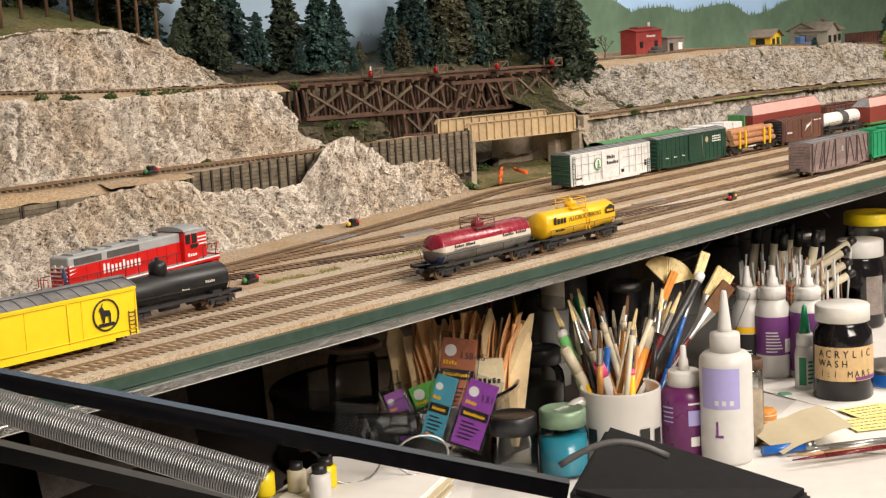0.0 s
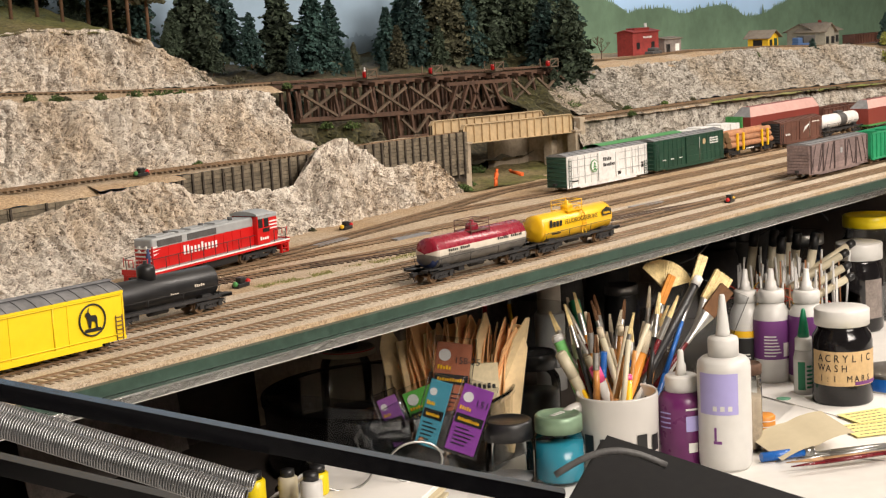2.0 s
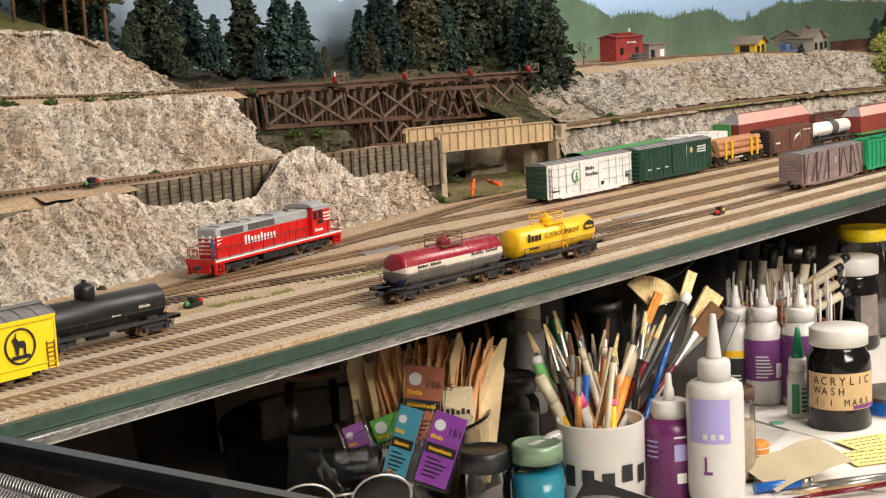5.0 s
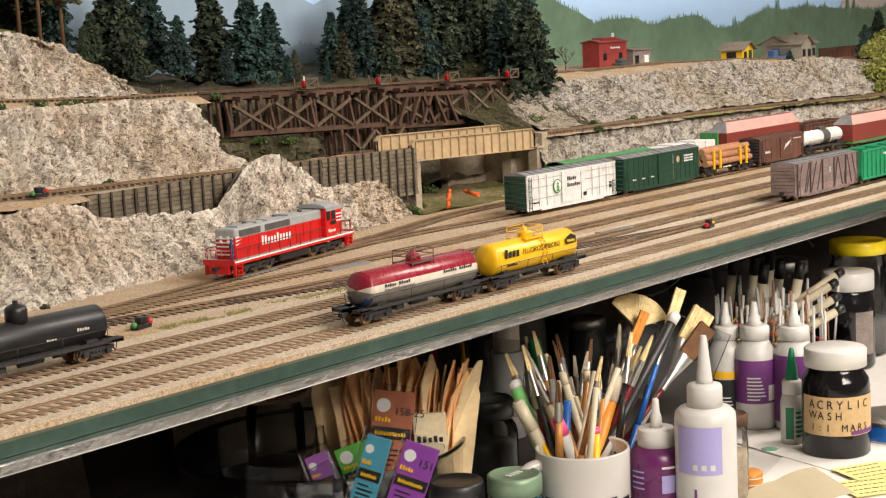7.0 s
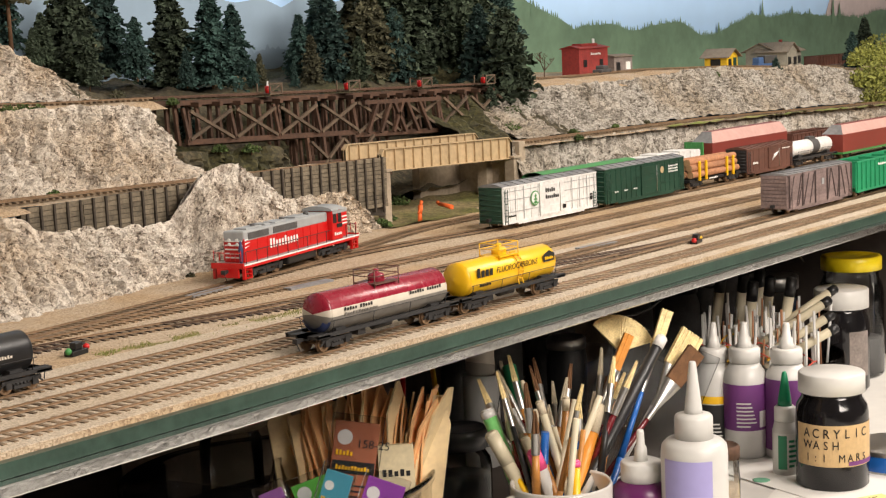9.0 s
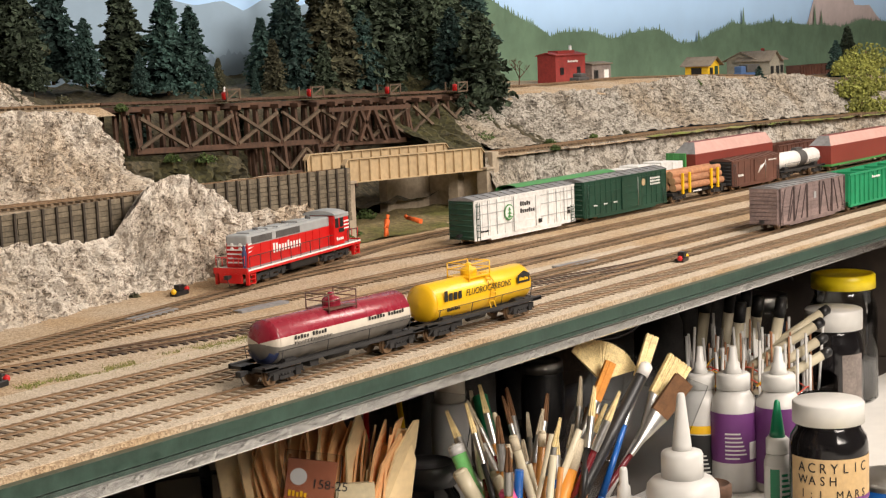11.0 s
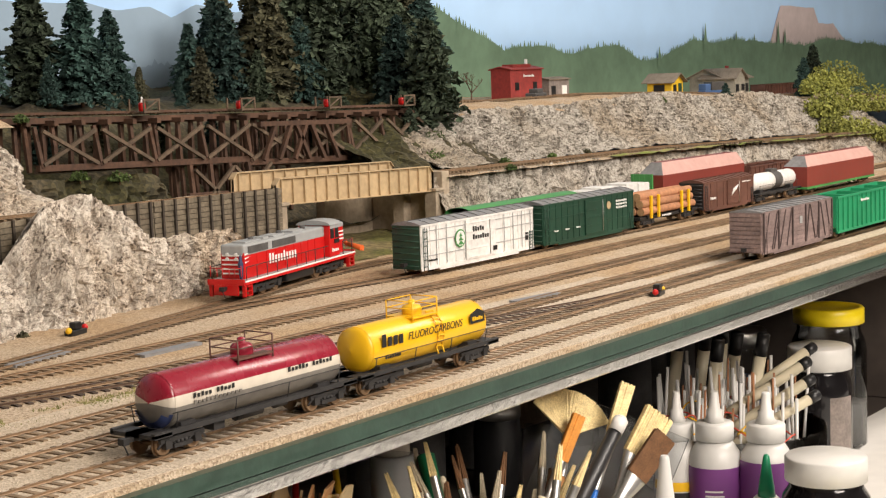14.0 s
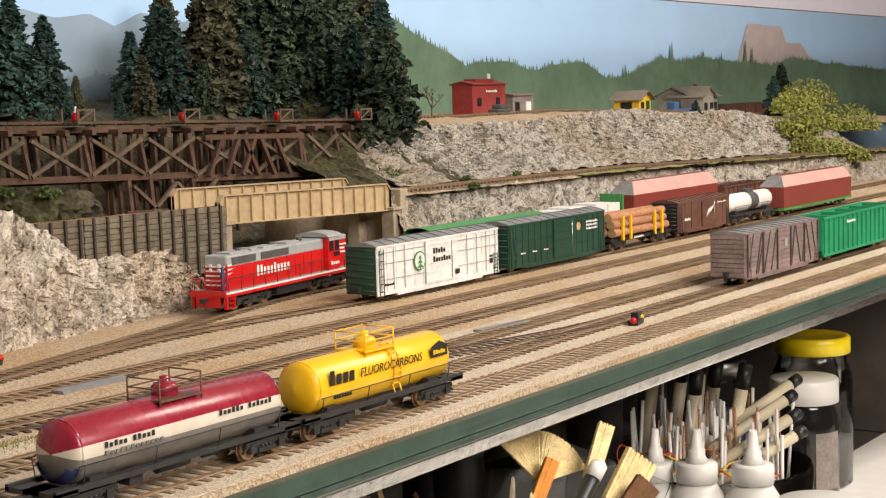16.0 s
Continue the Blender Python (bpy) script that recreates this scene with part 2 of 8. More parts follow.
M = {
    "ballast": speckle("tan_ballast", [(0.30, 0.22, 0.15), (0.62, 0.51, 0.38), (0.50, 0.39, 0.27), (0.92, 0.82, 0.68)], 800),
    "grey_ballast": speckle("pale_grey_ballast", [(0.40, 0.33, 0.25), (0.70, 0.61, 0.49), (0.57, 0.48, 0.37), (0.9, 0.86, 0.8)], 900),
    "tie": mat("weathered_tie", (0.19, 0.135, 0.082), 0.85, vary=0.35, scale=60, per=0.45),
    "dark_tie": mat("dark_creosote_tie", (0.055, 0.035, 0.024), 0.8, vary=0.3, scale=60, per=0.4),
    "rail": mat("rusty_rail", (0.26, 0.17, 0.10), 0.45, 0.4, vary=0.25, scale=60),
    "dark_rail": mat("dark_brown_rail", (0.10, 0.062, 0.04), 0.5, 0.4, vary=0.25, scale=60),
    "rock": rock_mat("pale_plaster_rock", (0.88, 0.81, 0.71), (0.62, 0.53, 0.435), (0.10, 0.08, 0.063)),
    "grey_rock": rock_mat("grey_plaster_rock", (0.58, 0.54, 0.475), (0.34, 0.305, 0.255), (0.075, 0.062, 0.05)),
    "earth": speckle("dry_grass_earth", [(0.13, 0.10, 0.05), (0.26, 0.20, 0.09), (0.19, 0.15, 0.065), (0.6, 0.75, 0.4)], 260),
    # earth colour lowered to carry the dense shadow behind the trestle
    "shaded_earth": speckle("shade_darkened_earth", [(0.038, 0.032, 0.02), (0.10, 0.08, 0.045), (0.06, 0.05, 0.028), (0.75, 0.85, 0.5)], 260),
    "meadow": speckle("green_yellow_grass", [(0.17, 0.17, 0.05), (0.34, 0.31, 0.11), (0.25, 0.24, 0.08), (0.75, 0.95, 0.5)], 300),
    "fascia": mat("dark_green_painted_fascia", (0.028, 0.055, 0.04), 0.35, vary=0.3, scale=25, bump=0.1),
    "alu": mat("brushed_aluminium_trim", (0.80, 0.80, 0.79), 0.22, 1.0, vary=0.12, scale=45, bump=0.15),
    "timber": mat("brown_bridge_timber", (0.085, 0.043, 0.025), 0.8, vary=0.4, scale=50, per=0.35),
    "pale_timber": mat("weathered_grey_timber", (0.115, 0.08, 0.052), 0.85, vary=0.4, scale=70, per=0.35),
    "crib": mat("grey_brown_crib_plank", (0.135, 0.11, 0.075), 0.9, vary=0.4, scale=70, per=0.45, bump=0.4),
    "crib_post": mat("dark_crib_post", (0.05, 0.038, 0.027), 0.85, vary=0.3, scale=70),
    "girder": mat("tan_painted_girder", (0.46, 0.335, 0.19), 0.6, vary=0.18, scale=30, bump=0.15),
    "concrete": mat("tan_concrete", (0.36, 0.29, 0.21), 0.9, vary=0.25, scale=30, bump=0.3),
    "leaf": mat("dark_conifer_needles", (0.048, 0.068, 0.040), 0.9, vary=0.5, scale=60, per=0.5),
    "leaf_blue": mat("blue_green_conifer_needles", (0.034, 0.072, 0.060), 0.9, vary=0.5, scale=60, per=0.5),
    "leaf_brown": mat("dry_brown_conifer_needles", (0.080, 0.078, 0.042), 0.9, vary=0.5, scale=60, per=0.5),
    "leaf_yellow": mat("yellow_green_leaves", (0.26, 0.27, 0.06), 0.9, vary=0.4, scale=60, per=0.4),
    "bark": mat("red_brown_bark", (0.14, 0.075, 0.04), 0.9, vary=0.3, scale=80),
    "bush": mat("green_foam_bush", (0.075, 0.115, 0.03), 0.95, vary=0.4, scale=80, per=0.4),
    "white_gap": mat("white_car_paint", (0.70, 0.69, 0.665), 0.55, vary=0.16, scale=35),
    "dark_green": mat("dark_green_car_paint", (0.012, 0.048, 0.029), 0.5, vary=0.25, scale=25),
    "bright_green": mat("bright_green_car_paint", (0.02, 0.26, 0.115), 0.5, vary=0.15, scale=25),
    "leaf_green": mat("leaf_green_car_paint", (0.055, 0.24, 0.065), 0.5, vary=0.15, scale=25),
    "grey_roof": mat("galvanised_grey_roof", (0.25, 0.25, 0.255), 0.5, 0.3, vary=0.25, scale=30),
    "yellow": mat("yellow_car_paint", (0.86, 0.62, 0.015), 0.38, vary=0.05, scale=20),
    "tank_yellow": mat("orange_yellow_tank_paint", (0.83, 0.48, 0.012), 0.33, vary=0.06, scale=20),
    "tank_red": mat("maroon_red_tank_paint", (0.25, 0.013, 0.030), 0.27, vary=0.12, scale=20),
    "tank_cream": mat("cream_tank_paint", (0.60, 0.54, 0.45), 0.4, vary=0.12, scale=20),
    "tank_grime": mat("grimy_grey_tank_side", (0.17, 0.155, 0.135), 0.5, vary=0.3, scale=20),
    "tank_blue": mat("dark_blue_tank_paint", (0.03, 0.045, 0.12), 0.4, vary=0.2, scale=20),
    "black": mat("black_car_paint", (0.013, 0.013, 0.014), 0.4, vary=0.3, scale=30),
    "frame_black": mat("dusty_black_underframe", (0.022, 0.021, 0.021), 0.6, vary=0.4, scale=60),
    "loco_red": mat("bright_red_loco_paint", (0.54, 0.010, 0.010), 0.32, vary=0.06, scale=20),
    "loco_grey": mat("light_grey_loco_paint", (0.33, 0.34, 0.34), 0.45, vary=0.12, scale=30),
    "loco_dark": mat("dark_screen_mesh", (0.075, 0.072, 0.07), 0.6, vary=0.3, scale=80),
    "loco_white": mat("white_lettering", (0.80, 0.79, 0.76), 0.5, vary=0.04, scale=20),
    "ink": mat("black_lettering", (0.012, 0.012, 0.012), 0.5, vary=0.1, scale=20),
    "box_brown": mat("boxcar_brown_paint", (0.115, 0.05, 0.035), 0.6, vary=0.25, scale=25),
    "ox_red": mat("oxide_red_car_paint", (0.20, 0.037, 0.027), 0.5, vary=0.12, scale=20),
    "pink_roof": mat("faded_pink_roof", (0.52, 0.31, 0.27), 0.6, vary=0.12, scale=20),
    "stock": mat("weathered_mauve_wood", (0.20, 0.145, 0.135), 0.8, vary=0.35, scale=60, per=0.25),
    "stock_trim": mat("dark_brace_wood", (0.07, 0.048, 0.046), 0.8, vary=0.3, scale=60),
    "log": mat("log_bark", (0.36, 0.17, 0.085), 0.85, vary=0.3, scale=60, per=0.25),
    "log_end": mat("log_end_wood", (0.40, 0.24, 0.12), 0.85, vary=0.3, scale=200),
    "steel": mat("bare_steel", (0.46, 0.455, 0.44), 0.38, 1.0, vary=0.1, scale=40),
    "sky": mat("painted_sky_blue", (0.44, 0.66, 0.94), 0.9, vary=0.05, scale=2),
    "mist": mat("painted_misty_mountain", (0.22, 0.30, 0.38), 0.9, vary=0.12, scale=5),
    "far_mist": mat("painted_far_mountain", (0.29, 0.39, 0.49), 0.9, vary=0.08, scale=5),
    "hill": mat("painted_green_hill", (0.115, 0.19, 0.125), 0.9, vary=0.2, scale=7),
    "hill_far": mat("painted_pale_hill", (0.22, 0.30, 0.235), 0.9, vary=0.12, scale=7),
    "butte": mat("painted_mauve_butte", (0.50, 0.43, 0.43), 0.9, vary=0.1, scale=8),
    "wall": mat("room_wall_paint", (0.55, 0.53, 0.49), 0.9, vary=0.05, scale=3),
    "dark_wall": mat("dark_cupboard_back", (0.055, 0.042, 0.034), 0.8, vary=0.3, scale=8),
    "desk": mat("white_desk_laminate", (0.72, 0.70, 0.66), 0.4, vary=0.06, scale=10),
    "paper": mat("white_paper", (0.80, 0.78, 0.74), 0.8, vary=0.03, scale=10),
}

# ---- building helpers ----


def part(name, bm, material, parent=None, label="", smooth=False):
    """Links a bmesh as one mesh object, under a thing or a part."""
    me = bpy.data.meshes.new(name)
    bm.to_mesh(me)
    bm.free()
    mats = material if isinstance(material, (list, tuple)) else [material]
    for m in mats:
        me.materials.append(m)
    if smooth:
        me.polygons.foreach_set("use_smooth", [True] * len(me.polygons))
    ob = new(name, me)
    if parent:
        ob.parent = parent
    if label:
        tagged(ob, label)
    return ob


def share(name, mesh, m, parent):
    ob = new(name, mesh)
    ob.parent = parent
    ob.matrix_local = m
    return ob


def thing(name, label, category, group="", m=None):
    ob = new(name)
    ob.empty_display_size = 0.02
    tagged(ob, label, category, group)
    if m is not None:
        ob.matrix_world = m
    return ob


def box(bm, x0, x1, y0, y1, z0, z1, mi=0, bevel=0.0):
    vs = [bm.verts.new((x, y, z)) for x in (x0, x1) for y in (y0, y1) for z in (z0, z1)]
    fs = []
    for q in ((0, 1, 3, 2), (4, 6, 7, 5), (0, 4, 5, 1), (2, 3, 7, 6), (0, 2, 6, 4), (1, 5, 7, 3)):
        f = bm.faces.new([vs[i] for i in q])
        f.material_index = mi
        fs.append(f)
    if bevel:
        es = list({e for f in fs for e in f.edges})
        bmesh.ops.bevel(bm, geom=es, offset=bevel, segments=2, affect="EDGES", profile=0.5)
    return vs


def rod(bm, a, b, r0, r1=None, seg=8, mi=0, caps=True, square=False):
    """A round (or square) bar from a to b."""
    a, b = Vector(a), Vector(b)
    r1 = r0 if r1 is None else r1
    w = (b - a).normalized()
    u = w.cross(Vector((0, 0, 1)) if abs(w.z) < 0.95 else Vector((1, 0, 0))).normalized()
    v = w.cross(u)
    if square:
        seg = 4
    ph = math.pi / 4 if square else 0
    k = 1.414 if square else 1
    ring = []
    for p, r in ((a, r0), (b, r1)):
        ring.append([bm.verts.new(p + k * r * (math.cos(ph + 2 * math.pi * i / seg) * u + math.sin(ph + 2 * math.pi * i / seg) * v)) for i in range(seg)])
    for i in range(seg):
        j = (i + 1) % seg
        f = bm.faces.new((ring[0][i], ring[0][j], ring[1][j], ring[1][i]))
        f.material_index, f.smooth = mi, not square
    if caps:
        for r in (ring[0][::-1], ring[1]):
            f = bm.faces.new(r)
            f.material_index = mi


def tube(bm, points, r, seg=8, closed=False):
    """One bent round bar through the points."""
    pts = [Vector(p) for p in points]
    n = len(pts)
    rings = []
    u = None
    for i, p in enumerate(pts):
        a, b = (pts[i - 1], pts[(i + 1) % n]) if closed else (pts[max(i - 1, 0)], pts[min(i + 1, n - 1)])
        w = (b - a).normalized()
        if u is None:
            u = w.cross(Vector((0, 0, 1)) if abs(w.z) < 0.95 else Vector((1, 0, 0))).normalized()
        u = (u - w * u.dot(w)).normalized()
        v = w.cross(u)
        rings.append([bm.verts.new(p + r * (math.cos(2 * math.pi * k / seg) * u + math.sin(2 * math.pi * k / seg) * v)) for k in range(seg)])
    for i in range(n if closed else n - 1):
        q, o = rings[i], rings[(i + 1) % n]
        for k in range(seg):
            m = (k + 1) % seg
            bm.faces.new((q[k], q[m], o[m], o[k])).smooth = True
    if not closed:
        bm.faces.new(rings[0][::-1])
        bm.faces.new(rings[-1])


def lathe(bm, profile, seg=28, at=(0, 0, 0), mi=0, axis="z", cap=True, mis=None):
    """A turned shape from (radius, height) pairs."""
    rings = []
    for r, h in profile:
        ring = []
        for i in range(seg):
            a = 2 * math.pi * i / seg
            if axis == "z":
                p = (at[0] + r * math.cos(a), at[1] + r * math.sin(a), at[2] + h)
            else:
                p = (at[0] + h, at[1] + r * math.cos(a), at[2] + r * math.sin(a))
            ring.append(bm.verts.new(p))
        rings.append(ring)
    for k in range(len(rings) - 1):
        for i in range(seg):
            j = (i + 1) % seg
            f = bm.faces.new((rings[k][i], rings[k][j], rings[k + 1][j], rings[k + 1][i]))
            f.smooth = True
            f.material_index = mis(k, i) if mis else mi
    if cap:
        for r in (rings[0][::-1], rings[-1]):
            f = bm.faces.new(r)
            f.material_index = mi


def slab(name, x0, x1, y0, y1, z0, z1, material, label="", kind="structure", parent=None, bevel=0.0):
    bm = bmesh.new()
    box(bm, x0, x1, y0, y1, z0, z1, bevel=bevel)
    ob = part(name, bm, material, parent)
    if kind and not parent:
        tagged(ob, label, "", "", kind)
    return ob


def text(body, size, m, material, parent, extrude=0.00012, align="LEFT", squeeze=1.0, slant=0.0):
    """Lettering as a thin mesh, in the x-y plane of m."""
    cu = bpy.data.curves.new("lettering", "FONT")
    cu.body, cu.size, cu.extrude, cu.align_x, cu.resolution_u, cu.shear = body, size, extrude, align, 3, slant
    tmp = bpy.data.objects.new("lettering", cu)
    me = bpy.data.meshes.new_from_object(tmp)
    bpy.data.objects.remove(tmp)
    me.name = "lettering"
    me.transform(Matrix.Diagonal((squeeze, 1, 1, 1)))
    me.materials.clear()
    me.materials.append(material)
    ob = new("lettering", me)
    ob.parent = parent
    ob.matrix_local = m
    return ob


def lerp_path(points, x):
    """y (and further values) at x along a list of points in order of x, by a smooth curve."""
    if x <= points[0][0]:
        return [v for v in points[0][1:]]
    for i, (a, b) in enumerate(zip(points, points[1:])):
        if x <= b[0]:
            pa, pb = points[max(i - 1, 0)], points[min(i + 2, len(points) - 1)]
            k = (x - a[0]) / (b[0] - a[0])
            out = []
            for j in range(1, len(a)):
                d = b[0] - a[0]
                sa = (b[j] - pa[j]) / max(b[0] - pa[0], 1e-6) * d
                sb = (pb[j] - a[j]) / max(pb[0] - a[0], 1e-6) * d
                k2, k3 = k * k, k * k * k
                out.append((2 * k3 - 3 * k2 + 1) * a[j] + (k3 - 2 * k2 + k) * sa + (3 * k2 - 2 * k3) * b[j] + (k3 - k2) * sb)
            return out
    return [v for v in points[-1][1:]]


def lerp_line(points, x):
    if x <= points[0][0]:
        return points[0][1]
    for a, b in zip(points, points[1:]):
        if x <= b[0]:
            return a[1] + (b[1] - a[1]) * (x - a[0]) / (b[0] - a[0])
    return points[-1][1]


# ---- room ----
slab("floor", -3.5, 6, -3.5, 2.2, -0.05, 0.0, M["dark_wall"], "dark floor of the train room")
slab("ceiling", -3.5, 6, -3.5, 2.2, 2.5, 2.55, M["wall"], "pale flat ceiling of the train room")
slab("wall_north", -3.5, 6, 1.70, 1.78, 0, 2.5, M["wall"], "pale wall behind the painted backdrop")
slab("wall_south", -3.5, 6, -3.6, -3.5, 0, 2.5, M["wall"], "pale wall of the train room")
slab("wall_west", -3.6, -3.5, -3.5, 2.2, 0, 2.5, M["wall"], "pale wall of the train room")
slab("wall_east", 6, 6.1, -3.5, 2.2, 0, 2.5, M["wall"], "pale wall of the train room")

# benchwork: the yard board with its edge
slab("yard_board", -0.5, 4.6, 0.624, 1.30, 0.975, 0.9988, M["ballast"], "tan ballasted yard ground of the model railway")
slab("fascia", -0.5, 4.6, 0.617, 0.6235, 0.9865, 0.9955, M["fascia"], "dark green painted edge of the railway board")
slab("trim", -0.5, 4.6, 0.607, 0.6235, 0.9785, 0.9862, M["alu"], "worn aluminium edging below the green fascia", bevel=0.001)
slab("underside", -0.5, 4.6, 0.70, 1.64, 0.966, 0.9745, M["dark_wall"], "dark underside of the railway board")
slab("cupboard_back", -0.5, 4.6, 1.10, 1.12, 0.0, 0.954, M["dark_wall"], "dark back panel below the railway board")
# added panel: keeps the right end dark by covering the lit wall beyond
slab("cupboard_side", 1.99, 2.01, 0.40, 1.09, 0.771, 0.9655, M["dark_wall"], "added dark panel that hides the bright room past the shelf")
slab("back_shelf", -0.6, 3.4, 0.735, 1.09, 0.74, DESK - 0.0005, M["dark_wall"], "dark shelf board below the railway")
slab("desk_top", -0.6, 3.4, 0.05, 0.733, 0.74, DESK, M["desk"], "white laminate work desk below the railway board")

# pale grey ballast between the front tracks
bm = bmesh.new()
box(bm, -0.4, 1.35, 0.626, 0.785, 0.9976, 0.9992)
box(bm, 1.35, 4.5, 0.626, 0.735, 0.9976, 0.9992)
tagged(part("ballast_bed", bm, M["grey_ballast"]), "pale grey ballast bed under the front yard tracks", "", "", "structure")


# ---- rock faces and ground ----


def sheet(name, label, x0, x1, base, top, material, step=0.005, rows=22, rough=0.010, lean=0.35, kind="structure", seed=0.0, cell=28.0):
    """An uneven face from a base line to a top line; both give y and z at x."""
    nx = max(2, int((x1 - x0) / step))
    jit = random.Random(int(seed * 10))
    grit = 0.0019 / rough
    bm = bmesh.new()
    grid = []
    for i in range(nx + 1):
        x = x0 + (x1 - x0) * i / nx
        by, bz = lerp_path(base, x)
        ty, tz = lerp_path(top, x)
        col = []
        for j in range(rows + 1):
            k = j / rows
            z = bz + (tz - bz) * k
            y = by + (ty - by) * (k ** 0.8)
            s = x - lean * z
            p = Vector((s * cell, seed, z * cell * 0.4))
            d = noise.fractal(p, 0.9, 2.1, 5) + 0.6 * abs(noise.noise(Vector((s * cell * 2.2, seed + 3, z * cell * 0.6))))
            d += 0.55 * abs(noise.noise(Vector((s * cell * 5, seed + 5, z * cell * 2.2)))) - 0.25 * noise.noise(Vector((x * 260, seed, z * 200)))
            ridge = 1 - abs(noise.noise(Vector((s * cell * 2.6, seed + 11, z * cell * 0.7))))
            d -= 1.1 * max(0, ridge - 0.72) / 0.28
            fade = min(1, 5 * (1 - k) + 0.25) * min(1, 6 * k + 0.3)
            dz = noise.noise(Vector((x * 60, seed + 9, z * 60))) * 0.004 + jit.uniform(-0.0012, 0.0012)
            d += jit.uniform(-1, 1) * grit
            col.append(bm.verts.new((x + dz, y - d * rough * fade, z + dz * (0.6 if 0 < j < rows else 0.8))))
        grid.append(col)
    for i in range(nx):
        for j in range(rows):
            bm.faces.new((grid[i][j], grid[i + 1][j], grid[i + 1][j + 1], grid[i][j + 1]))
    ob = part(name, bm, material)
    return tagged(ob, label, "", "", kind)


LOW_BASE = [(0.0, 0.90, 0.996), (0.4, 0.935, 0.996), (0.69, 0.975, 0.996), (1.0, 1.035, 0.996), (1.17, 1.062, 0.996), (1.26, 1.085, 0.996)]
LOW_TOP = [(0.0, 1.07, 1.05), (0.514, 1.07, 1.056), (0.60, 1.07, 1.066), (0.70, 1.075, 1.074), (0.752, 1.075, 1.071), (0.765, 1.075, 1.058), (0.83, 1.075, 1.052), (0.925, 1.075, 1.047),
           (0.945, 1.07, 1.066), (0.969, 1.07, 1.088), (1.014, 1.07, 1.094), (1.059, 1.07, 1.074), (1.082, 1.075, 1.052), (1.134, 1.075, 1.050), (1.20, 1.08, 1.048), (1.235, 1.085, 1.02), (1.26, 1.09, 1.0)]
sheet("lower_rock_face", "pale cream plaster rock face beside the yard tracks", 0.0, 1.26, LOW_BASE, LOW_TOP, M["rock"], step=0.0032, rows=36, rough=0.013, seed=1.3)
# the back of the outcrop
sheet("rock_outcrop_back", "back of the pale rock outcrop beside the crib wall", 0.94, 1.08, [(0.94, 1.115, 1.0), (1.08, 1.115, 1.0)],
      [(0.94, 1.075, 1.06), (0.969, 1.075, 1.086), (1.014, 1.075, 1.092), (1.059, 1.075, 1.072), (1.08, 1.08, 1.05)], M["rock"], rows=8, rough=0.003, seed=5)

MID_Z = [(0.0, 1.085), (0.65, 1.082), (1.0, 1.077), (1.3, 1.074), (1.7, 1.071), (2.12, 1.069), (2.65, 1.057), (4.5, 1.02)]


def ground(name, label, x0, x1, y0, y1, zf, material, step=0.03, rough=0.002, kind="structure"):
    nx, ny = max(2, int((x1 - x0) / step)), max(2, int((y1 - y0) / step))
    bm = bmesh.new()
    g = [[bm.verts.new((x, y, zf(x, y) + rough * noise.fractal(Vector((x * 25, y * 25, 2)), 1, 2, 4))) for y in (y0 + (y1 - y0) * j / ny for j in range(ny + 1))]
         for x in (x0 + (x1 - x0) * i / nx for i in range(nx + 1))]
    for i in range(nx):
        for j in range(ny):
            f = bm.faces.new((g[i][j], g[i + 1][j], g[i + 1][j + 1], g[i][j + 1]))
            f.smooth = True
    ob = part(name, bm, material)
    return tagged(ob, label, "", "", kind)


ground("middle_shelf_ground", "tan earth shelf that carries the middle track", 0.0, 0.655, 1.088, 1.20, lambda x, y: lerp_line(MID_Z, x) - 0.004 - 0.6 * max(0, 1.104 - y), M["ballast"], step=0.008)
ground("middle_shelf_ground_bend", "tan earth shelf between the two crib walls", 0.65, 0.77, 1.082, 1.20, lambda x, y: lerp_line(MID_Z, x) - 0.004 - 0.25 * max(0, 1.10 - y), M["ballast"], step=0.008)
ground("middle_shelf_ground_crib", "tan earth shelf above the crib walls", 0.765, 1.285, 1.1035, 1.20, lambda x, y: lerp_line(MID_Z, x) - 0.004, M["ballast"], step=0.012)
ground("middle_shelf_ground_beyond", "tan earth shelf that carries the middle track past the bridge", 1.575, 4.5, 1.10, 1.19, lambda x, y: lerp_line(MID_Z, x) - 0.004, M["ballast"], step=0.012)
UP_BASE = [(0.0, 1.165, 1.08), (0.567, 1.17, 1.078), (0.742, 1.17, 1.075), (0.866, 1.17, 1.074), (1.03, 1.172, 1.072), (1.10, 1.18, 1.068)]
UP_TOP = [(0.0, 1.24, 1.172), (0.618, 1.25, 1.171), (0.724, 1.25, 1.163), (0.934, 1.25, 1.159), (1.055, 1.25, 1.153), (1.08, 1.25, 1.13), (1.10, 1.25, 1.10)]
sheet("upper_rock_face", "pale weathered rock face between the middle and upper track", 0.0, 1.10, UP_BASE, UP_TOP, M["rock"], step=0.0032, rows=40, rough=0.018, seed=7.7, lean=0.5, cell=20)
UPZ = [(0.0, 1.186), (0.64, 1.1775), (0.80, 1.169), (0.97, 1.1615), (1.11, 1.159), (1.26, 1.155), (1.40, 1.152), (1.565, 1.148), (1.785, 1.144), (2.0, 1.141)]
ground("upper_shelf_ground", "tan earth shelf that carries the upper track", 0.0, 1.100, 1.258, 1.375, lambda x, y: lerp_line(UPZ, x) - 0.003 - 0.38 * max(0, 1.282 - y), M["ballast"], step=0.012)
